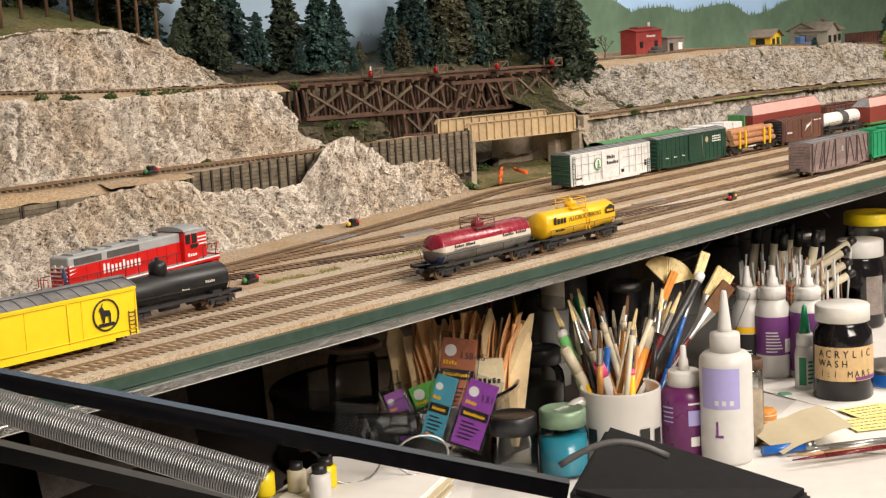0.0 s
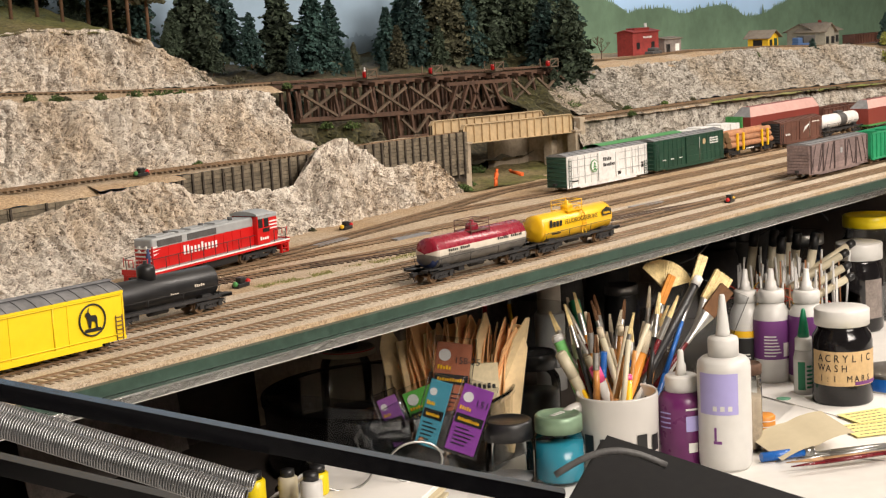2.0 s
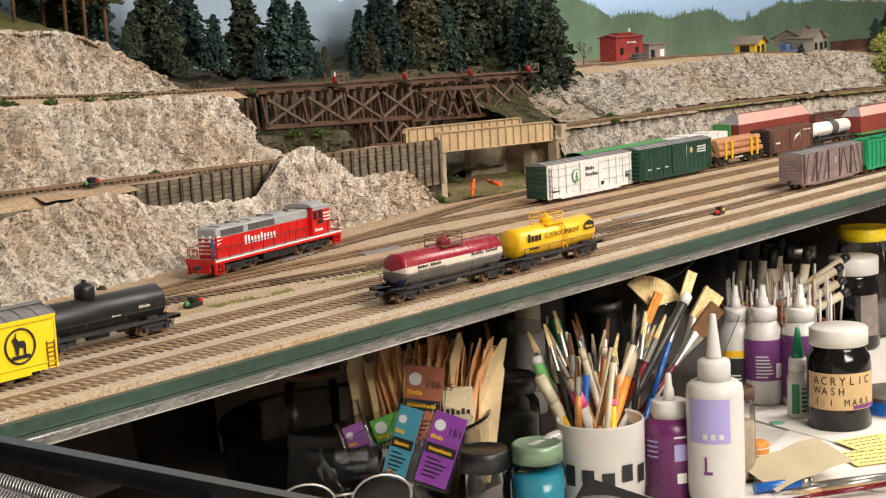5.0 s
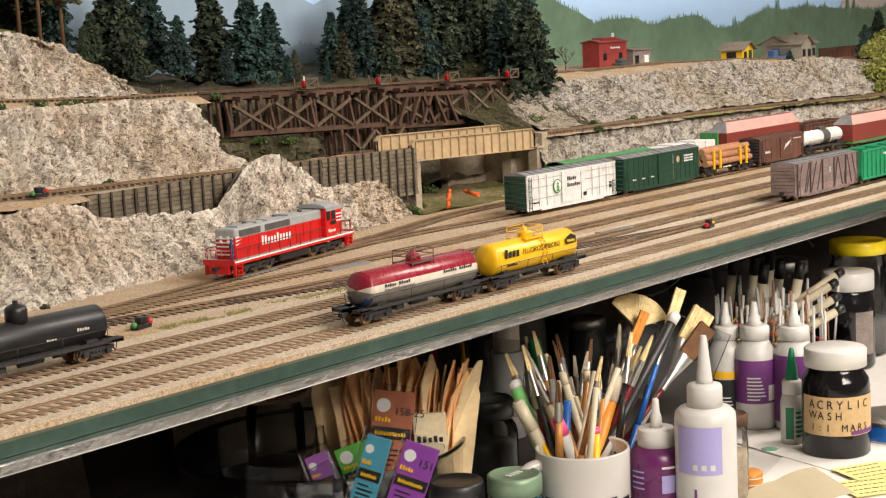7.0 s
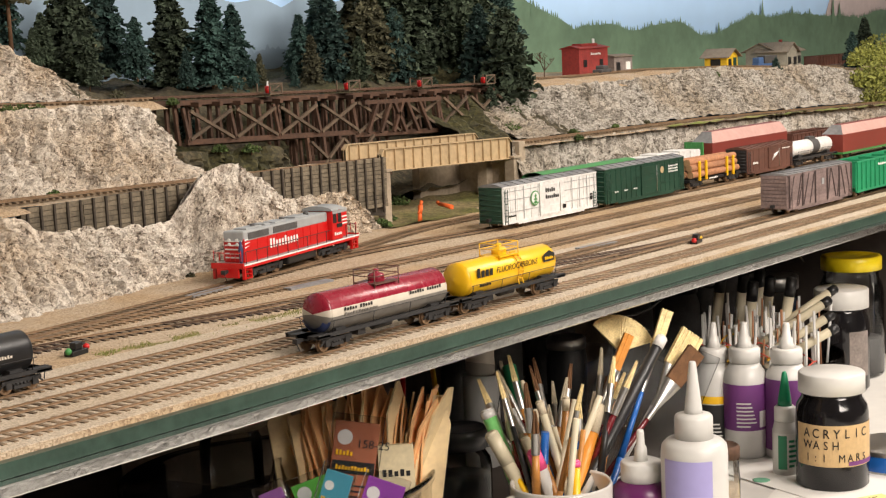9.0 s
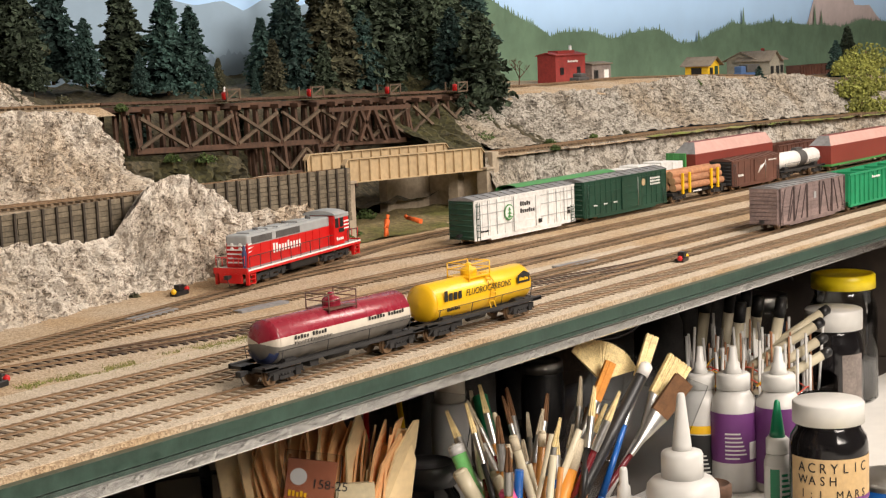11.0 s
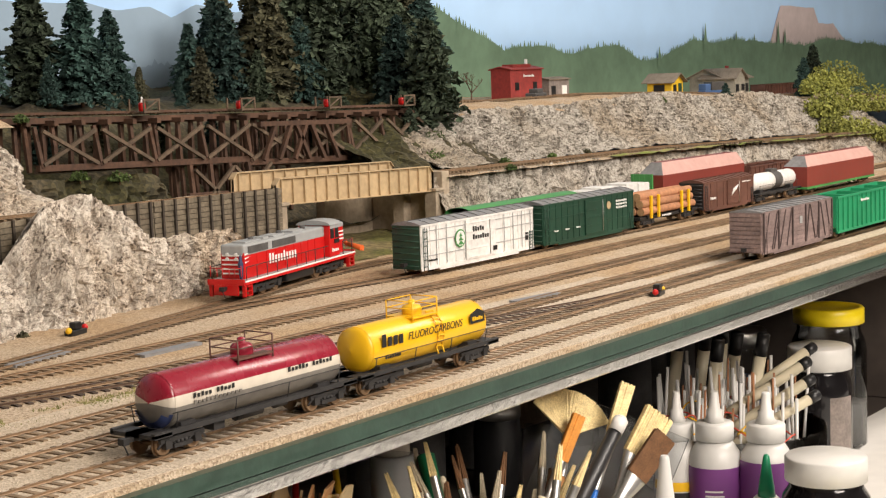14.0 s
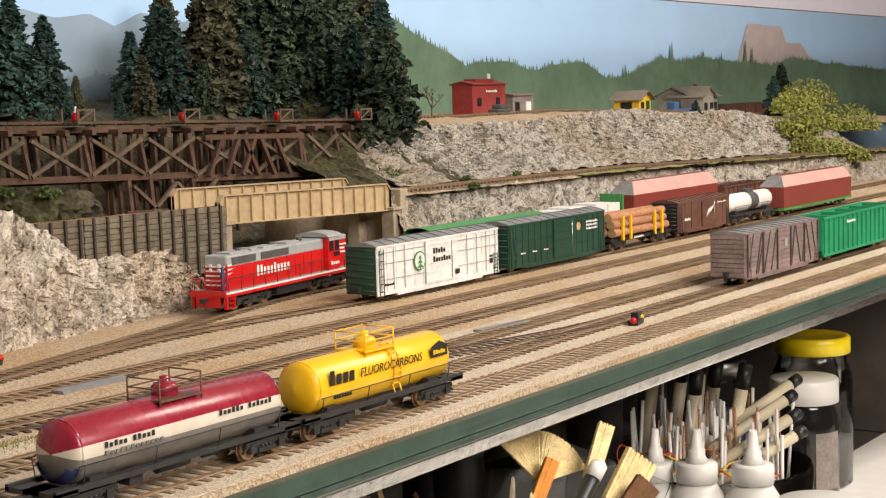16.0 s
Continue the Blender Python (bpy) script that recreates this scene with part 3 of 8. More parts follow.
sheet("hill_rock_face", "rounded pale rock cut above the upper track", 0.0, 1.10, [(0.0, 1.365, 1.185), (0.674, 1.365, 1.178), (0.832, 1.365, 1.168), (1.10, 1.365, 1.158)],
      [(0.0, 1.44, 1.20), (0.64, 1.43, 1.205), (0.709, 1.43, 1.225), (0.766, 1.43, 1.241), (0.833, 1.43, 1.247), (0.969, 1.43, 1.238), (1.046, 1.42, 1.206), (1.10, 1.39, 1.160)], M["rock"], step=0.0034, rows=28, rough=0.013, seed=12.1, lean=0.5)
HT = [(0.0, 1.20), (0.64, 1.205), (0.709, 1.224), (0.766, 1.24), (0.833, 1.246), (0.969, 1.237), (1.046, 1.205), (1.10, 1.17), (1.2, 1.155), (1.4, 1.15), (1.7, 1.14), (2.0, 1.15)]
ground("wooded_hill_ground", "dry grassy hillside under the model conifers", 0.0, 1.12, 1.425, 1.66, lambda x, y: lerp_line(HT, x) + 0.24 * (y - 1.43), M["earth"], step=0.012, rough=0.004)
# this bank, the gully ledge and the grassy bank have trestle shade in their colour
ground("valley_ground", "earth bank under the timber trestle, its colour darkened for shade", 1.06, 1.86, 1.19, 1.66, lambda x, y: 1.02 + 0.132 * min(1, max(0, (y - 1.25) / 0.15)) + 0.10 * max(0, y - 1.42) + 0.35 * max(0, 1.16 - x) * min(1, max(0, (y - 1.19) / 0.05)) + 0.3 * max(0, x - 1.74), M["shaded_earth"], step=0.012, rough=0.010)
ground("underbridge_ground", "green grassy ground under the girder bridge", 1.26, 1.62, 1.07, 1.21, lambda x, y: 1.0 + 0.06 * max(0, y - 1.09), M["earth"], step=0.01, rough=0.004)
sheet("gully_rock", "low mossy brown earth ledge below the trestle", 1.10, 1.30, [(1.10, 1.215, 1.05), (1.30, 1.215, 1.04)], [(1.10, 1.25, 1.10), (1.16, 1.245, 1.094), (1.22, 1.245, 1.096), (1.27, 1.245, 1.085), (1.30, 1.25, 1.05)], M["shaded_earth"], rows=12, rough=0.012, seed=50)
# far side: rock and meadow
sheet("slope_behind_yard", "grey rock bank between the yard and the middle track", 1.56, 4.5, [(1.56, 1.075, 0.996), (4.5, 1.075, 0.996)],
      [(1.56, 1.11, 1.068), (2.0, 1.11, 1.066), (2.65, 1.11, 1.054), (4.5, 1.11, 1.018)], M["grey_rock"], step=0.008, rows=14, rough=0.010, seed=21)
R_BASE = [(1.6, 1.17, 1.070), (1.75, 1.17, 1.070), (1.94, 1.17, 1.069), (2.17, 1.17, 1.069), (2.74, 1.17, 1.056), (3.2, 1.17, 1.047)]
R_TOP = [(1.6, 1.30, 1.09), (1.70, 1.28, 1.118), (1.817, 1.25, 1.134), (1.945, 1.25, 1.136), (2.06, 1.25, 1.133), (2.12, 1.25, 1.137), (2.235, 1.25, 1.138), (2.27, 1.25, 1.143), (2.41, 1.25, 1.141), (2.52, 1.25, 1.131), (2.65, 1.25, 1.134), (2.80, 1.25, 1.128), (2.967, 1.25, 1.110), (3.2, 1.25, 1.097)]
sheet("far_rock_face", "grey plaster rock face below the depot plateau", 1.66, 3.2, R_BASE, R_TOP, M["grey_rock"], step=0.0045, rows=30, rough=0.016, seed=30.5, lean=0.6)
PLT = [(1.6, 1.11), (1.82, 1.130), (2.06, 1.125), (2.31, 1.127), (2.62, 1.120), (2.97, 1.105), (4.5, 1.06)]
ground("depot_plateau_ground", "tan dirt plateau that carries the depot and sheds", 1.80, 4.5, 1.247, 1.66, lambda x, y: lerp_line(PLT, x) + 0.004 + 0.01 * min(1, max(0, (y - 1.25) / 0.1)) - 0.45 * max(0, 1.258 - y), M["ballast"], step=0.02)
sheet("grassy_bank", "dry grassy bank between the trestle and the far rock face", 1.58, 1.80, [(1.58, 1.165, 1.062), (1.80, 1.165, 1.068)], [(1.58, 1.31, 1.125), (1.68, 1.31, 1.145), (1.80, 1.31, 1.15)], M["shaded_earth"], rows=16, rough=0.016, seed=40)
ground("meadow_strip", "yellow-green grass strip beside the middle track", 1.95, 3.2, 1.098, 1.112, lambda x, y: lerp_line(MID_Z, x) - 0.002, M["meadow"], step=0.01, rough=0.003)

# ---- painted backdrop, in flat layers of paint ----
slab("backdrop", -0.4, 5.6, 1.66, 1.668, 0.9, 1.60, M["sky"], "painted sky-blue backdrop board behind the railway")


def paint(name, label, y, material, outline, low=1.05, rag=0.0, step=0.01, spike=0.0, seed=0):
    """A flat area of paint with a ragged upper outline."""
    rng = random.Random(seed)
    x0, x1 = outline[0][0], outline[-1][0]
    n = int((x1 - x0) / step)
    bm = bmesh.new()
    prev = None
    for i in range(n + 1):
        x = x0 + (x1 - x0) * i / n
        z = lerp_line(outline, x) + rag * noise.fractal(Vector((x * 9, seed, 0)), 1, 2, 5)
        if spike and i % 2:
            z += spike * rng.random()
        v = (bm.verts.new((x, y, low)), bm.verts.new((x, y, z)))
        if prev:
            bm.faces.new((prev[0], v[0], v[1], prev[1]))
        prev = v
    ob = part(name, bm, material)
    return tagged(ob, label, "", "", "structure")


paint("backdrop_far_mountains", "pale blue painted mountain range on the backdrop", 1.6575, M["far_mist"], [(0.5, 1.30), (1.0, 1.30), (1.319, 1.288), (1.56, 1.29), (1.613, 1.28), (1.669, 1.287), (1.711, 1.273), (1.758, 1.291), (1.84, 1.28), (1.895, 1.288), (1.962, 1.277), (2.083, 1.292), (2.281, 1.294), (2.45, 1.2)], rag=0.004, seed=1)
paint("backdrop_misty_woods", "grey-blue misty painted forest on the backdrop", 1.6555, M["mist"], [(0.5, 1.27), (0.9, 1.25), (1.3, 1.215), (1.6, 1.20), (1.75, 1.215), (1.95, 1.23), (2.2, 1.22), (2.4, 1.18)], rag=0.02, step=0.006, spike=0.010, seed=2)
paint("backdrop_butte", "mauve painted rock butte on the backdrop", 1.6575, M["butte"], [(3.70, 1.19), (3.712, 1.214), (3.756, 1.278), (3.785, 1.319), (3.995, 1.315), (4.025, 1.278), (4.122, 1.276), (4.171, 1.247), (4.222, 1.227), (4.4, 1.20)], rag=0.004, step=0.006, seed=3)
paint("backdrop_pale_hills", "pale green painted hills on the backdrop", 1.6555, M["hill_far"], [(2.2, 1.17), (2.6, 1.195), (3.0, 1.18), (3.4, 1.19), (3.7, 1.21), (4.2, 1.205), (5.4, 1.17)], rag=0.014, step=0.008, spike=0.02, seed=4)
paint("backdrop_green_hills", "green painted wooded hills with a ragged treetop line", 1.6535, M["hill"], [(2.2, 1.32), (2.332, 1.294), (2.368, 1.281), (2.434, 1.256), (2.495, 1.238), (2.542, 1.22), (2.609, 1.226), (2.669, 1.228), (2.766, 1.210), (2.841, 1.220), (2.968, 1.228), (3.008, 1.211), (3.059, 1.192), (3.146, 1.197), (3.236, 1.220), (3.306, 1.236), (3.402, 1.228), (3.503, 1.236), (3.774, 1.226), (3.922, 1.220), (4.079, 1.236), (4.4, 1.22), (5.4, 1.18)], rag=0.005, step=0.0035, spike=0.013, seed=5)
for x, z, h in ((3.14, 1.19, 0.036), (3.36, 1.225, 0.050), (3.76, 1.222, 0.062), (3.80, 1.222, 0.045), (3.52, 1.232, 0.026), (3.62, 1.226, 0.024), (2.40, 1.26, 0.02), (2.84, 1.214, 0.018)):
    paint("backdrop_treetop", "dark green painted treetop standing above the painted hills", 1.6525, M["hill"], [(x - 0.010, z - 0.004), (x, z + h), (x + 0.010, z - 0.004)], low=z - 0.012, step=0.002, spike=0.003, seed=int(x * 100))
slab("valance", 2.2, 5.2, 1.235, 1.25, 1.308, 1.36, mat("lavender_grey_valance", (0.40, 0.39, 0.46), 0.7, vary=0.06, scale=10), "grey painted lighting valance above the railway")

# ---- tracks ----
TRACKS = {
    "front": ([(-0.4, 0.652), (4.4, 0.656)], "tie", "rail"),
    "second": ([(-0.4, 0.699), (1.2, 0.702), (1.5, 0.704), (4.4, 0.704)], "tie", "rail"),
    "third": ([(-0.4, 0.745), (0.8, 0.746), (1.3, 0.754), (4.4, 0.757)], "tie", "rail"),
    "dark": ([(0.30, 0.862), (0.50, 0.862), (0.68, 0.843), (0.80, 0.812), (1.10, 0.735), (1.22, 0.709), (1.3, 0.703)], "dark_tie", "dark_rail"),
    "fourth": ([(0.62, 0.852), (0.80, 0.825), (1.0, 0.818), (4.4, 0.815)], "tie", "rail"),
    "fifth": ([(0.55, 0.888), (0.70, 0.89), (0.88, 0.886), (4.4, 0.882)], "tie", "rail"),
    "white": ([(0.90, 0.949), (1.05, 0.968), (1.20, 0.962), (1.33, 0.947), (1.5, 0.945), (4.4, 0.945)], "tie", "rail"),
    "main": ([(-0.3, 0.775), (0.2, 0.83), (0.45, 0.871), (0.60, 0.898), (0.83, 0.935), (0.954, 0.960), (1.10, 0.993), (1.28, 1.034), (1.45, 1.038), (4.4, 1.038)], "tie", "rail"),
}


def track(points, tie, rail, zf, x0, x1, name, label, lift=0.0, tie_gap=0.0082):
    bed = thing(name, label, "track")
    tagged(bed, kind="structure")
    bm = bmesh.new()
    x = x0
    rng = random.Random(3)
    while x < x1:
        (y,), (y2,) = lerp_path(points, x), lerp_path(points, x + 0.01)
        a = math.atan2(y2 - y, 0.01) + rng.uniform(-0.02, 0.02)
        z = zf(x)
        ca, sa = math.cos(a), math.sin(a)
        hl, hw = 0.0148 + rng.uniform(-0.0006, 0.0006), 0.00155
        off = rng.uniform(-0.0004, 0.0004)
        vs = []
        for zz in (z - 0.0022, z + lift):
            for u, v in ((-hw, -hl), (hw, -hl), (hw, hl), (-hw, hl)):
                v += off
                vs.append(bm.verts.new((x + u * ca - v * sa, y + u * sa + v * ca, zz)))
        for q in ((4, 5, 6, 7), (0, 1, 5, 4), (1, 2, 6, 5), (2, 3, 7, 6), (3, 0, 4, 7)):
            bm.faces.new([vs[i] for i in q])
        x += tie_gap * ca
    tagged(part("ties", bm, M[tie], bed), kind="stuff")
    for side in (-0.00825, 0.00825):
        bm = bmesh.new()
        prev = None
        x = x0
        while x <= x1 + 1e-6:
            (y,), (y2,) = lerp_path(points, x), lerp_path(points, x + 0.01)
            a = math.atan2(y2 - y, 0.01)
            z = zf(x) + lift
            px, py = x - side * math.sin(a), y + side * math.cos(a)
            nx, ny = -math.sin(a), math.cos(a)
            ring = [bm.verts.new((px + nx * w, py + ny * w, z + h)) for w, h in ((-0.0007, 0), (-0.0003, 0.0004), (-0.0004, 0.0010), (-0.0004, 0.0014), (0.0004, 0.0014), (0.0004, 0.0010), (0.0003, 0.0004), (0.0007, 0))]
            if prev:
                for i in range(7):
                    bm.faces.new((prev[i], ring[i], ring[i + 1], prev[i + 1]))
            prev = ring
            x += 0.02
        part("rail", bm, M[rail], bed)
    return bed


MAIN = TRACKS["main"][0]
for i, (key, (pts, tie, rail)) in enumerate(TRACKS.items()):
    track(pts, tie, rail, lambda x: DECK, pts[0][0], min(pts[-1][0], 3.6), "railway_track", "yard track with weathered ties and %s rails" % ("dark brown" if key == "dark" else "rusty"), lift=-0.0002 + 0.00015 * (i % 3))
track([(0.0, 1.135), (4.4, 1.135)], "tie", "rail", lambda x: lerp_line(MID_Z, x), 0.3, 3.4, "railway_track", "middle level track with rusty rails")
track([(0.0, 1.300), (4.4, 1.300)], "tie", "rail", lambda x: lerp_line(UPZ, x), 0.3, 1.82, "railway_track", "upper level track that runs onto the trestle")
track([(1.7, 1.36), (4.4, 1.36)], "tie", "rail", lambda x: lerp_line(PLT, x) + 0.0165, 1.95, 3.6, "railway_track", "plateau track past the depot")

# ---- rolling stock: built in its own space, x along the car, z up from the rail top ----
def bars(parent, x0, z0, n, w, h, y, material, gap=0.35, face=-1, skip=(), name="marking"):
    """A row of plain upright bars the size of a word on a car side."""
    bm = bmesh.new()
    rng = random.Random(n)
    for i in range(n):
        if i in skip:
            continue
        a = x0 + i * w
        hh = h * (1.0 if i == 0 else rng.choice((0.72, 0.72, 0.95)))
        box(bm, a, a + w * (1 - gap), y - 0.0002, y + 0.0002, z0, z0 + hh)
    return part(name, bm, material, parent)


def truck(parent, x, axles=2, material=None, wheel_r=0.0052, base=0.0205):
    bm = bmesh.new()
    half = base * (axles - 1) / 2
    for s in (-1, 1):
        y = s * 0.0118
        box(bm, x - half - 0.005, x + half + 0.005, y - 0.001, y + 0.001, 0.0068, 0.0092)
        box(bm, x - half * 0.62, x + half * 0.62, y - 0.0012, y + 0.0012, 0.0032, 0.0052)
        for k in range(axles):
            xx = x - half + k * base
            box(bm, xx - 0.0022, xx + 0.0022, y - 0.0016, y + 0.0016, 0.0036, 0.0082)
            for d in (-1, 1):
                rod(bm, (xx + d * 0.002, y, 0.008), (xx + d * base * 0.32, y, 0.0045), 0.0007, seg=5)
        for d in (-0.0028, 0, 0.0028):
            rod(bm, (x + d, y, 0.0048), (x + d, y, 0.0072), 0.0012, seg=7)
    box(bm, x - 0.0035, x + 0.0035, -0.0112, 0.0112, 0.0055, 0.0085)
    tr = part("truck", bm, material or M["frame_black"], parent)
    for k in range(axles):
        xx = x - half + k * base
        bm = bmesh.new()
        for s in (-1, 1):
            y = s * 0.0082
            rod(bm, (xx, y - 0.0012, wheel_r), (xx, y + 0.0012, wheel_r), wheel_r, seg=16)
            rod(bm, (xx, y - s * 0.0018, wheel_r), (xx, y - s * 0.0012, wheel_r), wheel_r + 0.0008, seg=16)
        rod(bm, (xx, -0.0105, wheel_r), (xx, 0.0105, wheel_r), 0.0012, seg=6)
        part("wheelset", bm, M["rail"], tr)
    return tr


def coupler(parent, x, d):
    bm = bmesh.new()
    box(bm, min(x, x + d * 0.006), max(x, x + d * 0.006), -0.0012, 0.0012, 0.0085, 0.0108)
    box(bm, min(x + d * 0.0045, x + d * 0.008), max(x + d * 0.0045, x + d * 0.008), -0.0025, 0.0018, 0.0080, 0.0112)
    rod(bm, (x + d * 0.006, 0, 0.008), (x + d * 0.004, -0.001, 0.0025), 0.0004, seg=5)
    part("coupler", bm, M["frame_black"], parent)


def ladder(parent, x, y, z0, z1, material, w=0.006, steps=6):
    bm = bmesh.new()
    for s in (-1, 1):
        rod(bm, (x + s * w / 2, y, z0), (x + s * w / 2, y, z1), 0.0004, seg=5)
    for i in range(steps):
        z = z0 + (z1 - z0) * (i + 0.5) / steps
        rod(bm, (x - w / 2, y, z), (x + w / 2, y, z), 0.0004, seg=5)
    part("ladder", bm, material, parent)


def under(parent, L, inset=0.026):
    truck(parent, -L / 2 + inset)
    truck(parent, L / 2 - inset)
    for d in (-1, 1):
        coupler(parent, d * L / 2, d)
    bm = bmesh.new()
    box(bm, -L / 2 + 0.004, L / 2 - 0.004, -0.0035, 0.0035, 0.0085, 0.0125)
    rod(bm, (-0.008, 0.006, 0.009), (0.010, 0.006, 0.009), 0.0026)
    rod(bm, (-0.002, -0.007, 0.0085), (0.008, -0.007, 0.0085), 0.0018)
    part("underframe", bm, M["frame_black"], parent)


def boxcar(label, m, L, z0, z1, side, roof, end=None, panels=10, door=None, door_at=0.0, door_w=0.03, group="freight cars", peak=0.0035, W=0.0325):
    car = thing("boxcar", label, "freight car", group, m)
    w = W / 2
    bm = bmesh.new()
    box(bm, -L / 2, L / 2, -w, w, z0, z1, bevel=0.0004)
    # side posts, sill and top plate
    for s in (-1, 1):
        for i in range(panels + 1):
            x = -L / 2 + 0.0012 + (L - 0.0024) * i / panels
            box(bm, x - 0.0005, x + 0.0005, s * w - 0.0005, s * w + 0.0005, z0 + 0.001, z1 - 0.001)
        box(bm, -L / 2, L / 2, s * w - 0.0006, s * w + 0.0006, z0 - 0.0012, z0 + 0.0014)
        box(bm, -L / 2, L / 2, s * w - 0.0006, s * w + 0.0006, z1 - 0.0016, z1 + 0.0002)
        box(bm, -L * 0.35, L * 0.35, s * w - 0.0005, s * w + 0.0005, z0 - 0.003, z0)
    part("body", bm, side, car)
    for d in (-1, 1):
        bm = bmesh.new()
        x = d * L / 2
        box(bm, min(x, x + d * 0.0007), max(x, x + d * 0.0007), -w + 0.0006, w - 0.0006, z0, z1)
        ce = part("car_end", bm, end or side, car)
        for i in range(7):
            bm = bmesh.new()
            z = z0 + 0.003 + (z1 - z0 - 0.006) * i / 6
            rod(bm, (x + d * 0.0006, -w + 0.002, z), (x + d * 0.0006, w - 0.002, z), 0.0008, seg=6)
            part("corrugation", bm, end or side, ce)
    bm = bmesh.new()
    n = 12
    prof = [(-w - 0.0006, z1 - 0.0002), (-w * 0.6, z1 + peak * 0.55), (0, z1 + peak), (w * 0.6, z1 + peak * 0.55), (w + 0.0006, z1 - 0.0002)]
    rows = []
    for x in (-L / 2 - 0.0008, L / 2 + 0.0008):
        rows.append([bm.verts.new((x, y, z)) for y, z in prof])
    for i in range(4):
        bm.faces.new((rows[0][i], rows[1][i], rows[1][i + 1], rows[0][i + 1]))
    bm.faces.new(rows[0][::-1])
    bm.faces.new(rows[1])
    for i in range(n + 1):
        x = -L / 2 + L * i / n
        for a, b in zip(prof, prof[1:]):
            rod(bm, (x, a[0], a[1] + 0.0002), (x, b[0], b[1] + 0.0002), 0.0005, seg=4, square=True)
    part("roof", bm, roof, car)
    if door is not None:
        for s in (-1, 1):
            bm = bmesh.new()
            y = s * (w + 0.0009)
            box(bm, door_at - door_w / 2, door_at + door_w / 2, y - 0.0006, y + 0.0006, z0 + 0.0012, z1 - 0.002)
            dr = part("door", bm, door, car)
            for i in range(5):
                bm = bmesh.new()
                z = z0 + 0.003 + (z1 - z0 - 0.008) * i / 4
                ya, yb = (y + 0.0004, y + 0.001) if s > 0 else (y - 0.001, y - 0.0004)
                box(bm, door_at - door_w / 2 + 0.001, door_at + door_w / 2 - 0.001, ya, yb, z - 0.0005, z + 0.0005)
                part("door_rib", bm, door, dr)
            bm = bmesh.new()
            rod(bm, (door_at + door_w * 0.3, y + s * 0.0012, z0 + 0.003), (door_at + door_w * 0.3, y + s * 0.0012, z1 - 0.004), 0.0004, seg=5)
            part("door_rod", bm, M["steel"], dr)
    for s in (-1, 1):
        for d in (-1, 1):
            ladder(car, d * (L / 2 - 0.006), s * (w + 0.001), z0 - 0.001, z1 - 0.003 if d < 0 else z0 + 0.018, end or side)
    under(car, L)
    return car


def at(x, y, z=RAIL, rz=0.0):
    return pose(x, y, z, 0, 0, rz)


# white insulated boxcar with plug doors
w_car = boxcar("white insulated boxcar with green ends and a green tree emblem", at(1.378, 0.945), 0.192, 0.005, 0.0455, M["white_gap"], M["grey_roof"], M["dark_green"], panels=14, door=M["white_gap"], door_at=0.0, door_w=0.05)
bm = bmesh.new()
rod(bm, (-0.035, -0.0177, 0.028), (-0.035, -0.0181, 0.028), 0.0085, seg=28)
emb = part("emblem", bm, M["leaf_green"], w_car, "round green emblem")
bm = bmesh.new()
rod(bm, (-0.035, -0.0180, 0.028), (-0.035, -0.0183, 0.028), 0.0072, seg=28)
part("emblem_ground", bm, M["white_gap"], emb)
bm = bmesh.new()
for i, h in enumerate((0.0035, 0.0052, 0.0064)):
    z = 0.0315 - i * 0.0038
    vs = [bm.verts.new(p) for p in ((-0.035 - h * 0.8, -0.0185, z - 0.0018), (-0.035 + h * 0.8, -0.0185, z - 0.0018), (-0.035, -0.0185, z + 0.002))]
    bm.faces.new(vs)
box(bm, -0.0355, -0.0345, -0.0186, -0.0184, 0.0205, 0.033)
part("emblem_tree", bm, M["leaf_green"], emb)
bars(w_car, -0.014, 0.0320, 5, 0.0040, 0.0050, -0.0180, M["ink"])
bars(w_car, -0.014, 0.0245, 7, 0.0040, 0.0050, -0.0180, M["ink"])
bars(w_car, -0.085, 0.0115, 9, 0.0016, 0.0020, -0.0169, M["ink"])
bm = bmesh.new()
box(bm, 0.020, 0.0265, -0.0186, -0.0182, 0.0105, 0.0150)
part("stencil_panel", bm, M["ink"], w_car)
bm = bmesh.new()
box(bm, 0.080, 0.0850, -0.0172, -0.0169, 0.014, 0.0185)
part("stencil_panel", bm, M["ink"], w_car)
bm = bmesh.new()
box(bm, 0.080, 0.0850, -0.0172, -0.0169, 0.0195, 0.0215)
part("stencil_panel", bm, M["ink"], w_car)

for x in (-0.090, -0.072, -0.056, -0.025, -0.008, 0.008, 0.025, 0.042, 0.058, 0.074, 0.090):
    bm = bmesh.new()
    box(bm, x - 0.0004, x + 0.0004, -0.0171, -0.0168, 0.0075, 0.0435)
    part("panel_seam", bm, M["loco_grey"], w_car)
for z in (0.0165, 0.030, 0.0395):
    bm = bmesh.new()
    box(bm, -0.094, 0.094, -0.0170, -0.0167, z, z + 0.0006)
    part("panel_seam", bm, M["loco_grey"], w_car)
g_car = boxcar("dark green boxcar with ribbed sides and a gold emblem", at(1.589, 0.945), 0.191, 0.005, 0.0455, M["dark_green"], M["grey_roof"], M["dark_green"], panels=16, door=M["dark_green"], door_at=0.01, door_w=0.045)
bm = bmesh.new()
rod(bm, (0.038, -0.0172, 0.034), (0.038, -0.0176, 0.034), 0.0042, seg=20)
part("emblem", bm, M["girder"], g_car, "round dull gold emblem")
for z in (0.0175, 0.0300, 0.0400):
    bm = bmesh.new()
    box(bm, -0.093, 0.093, -0.0170, -0.0166, z, z + 0.0008)
    part("panel_seam", bm, M["dark_green"], g_car)
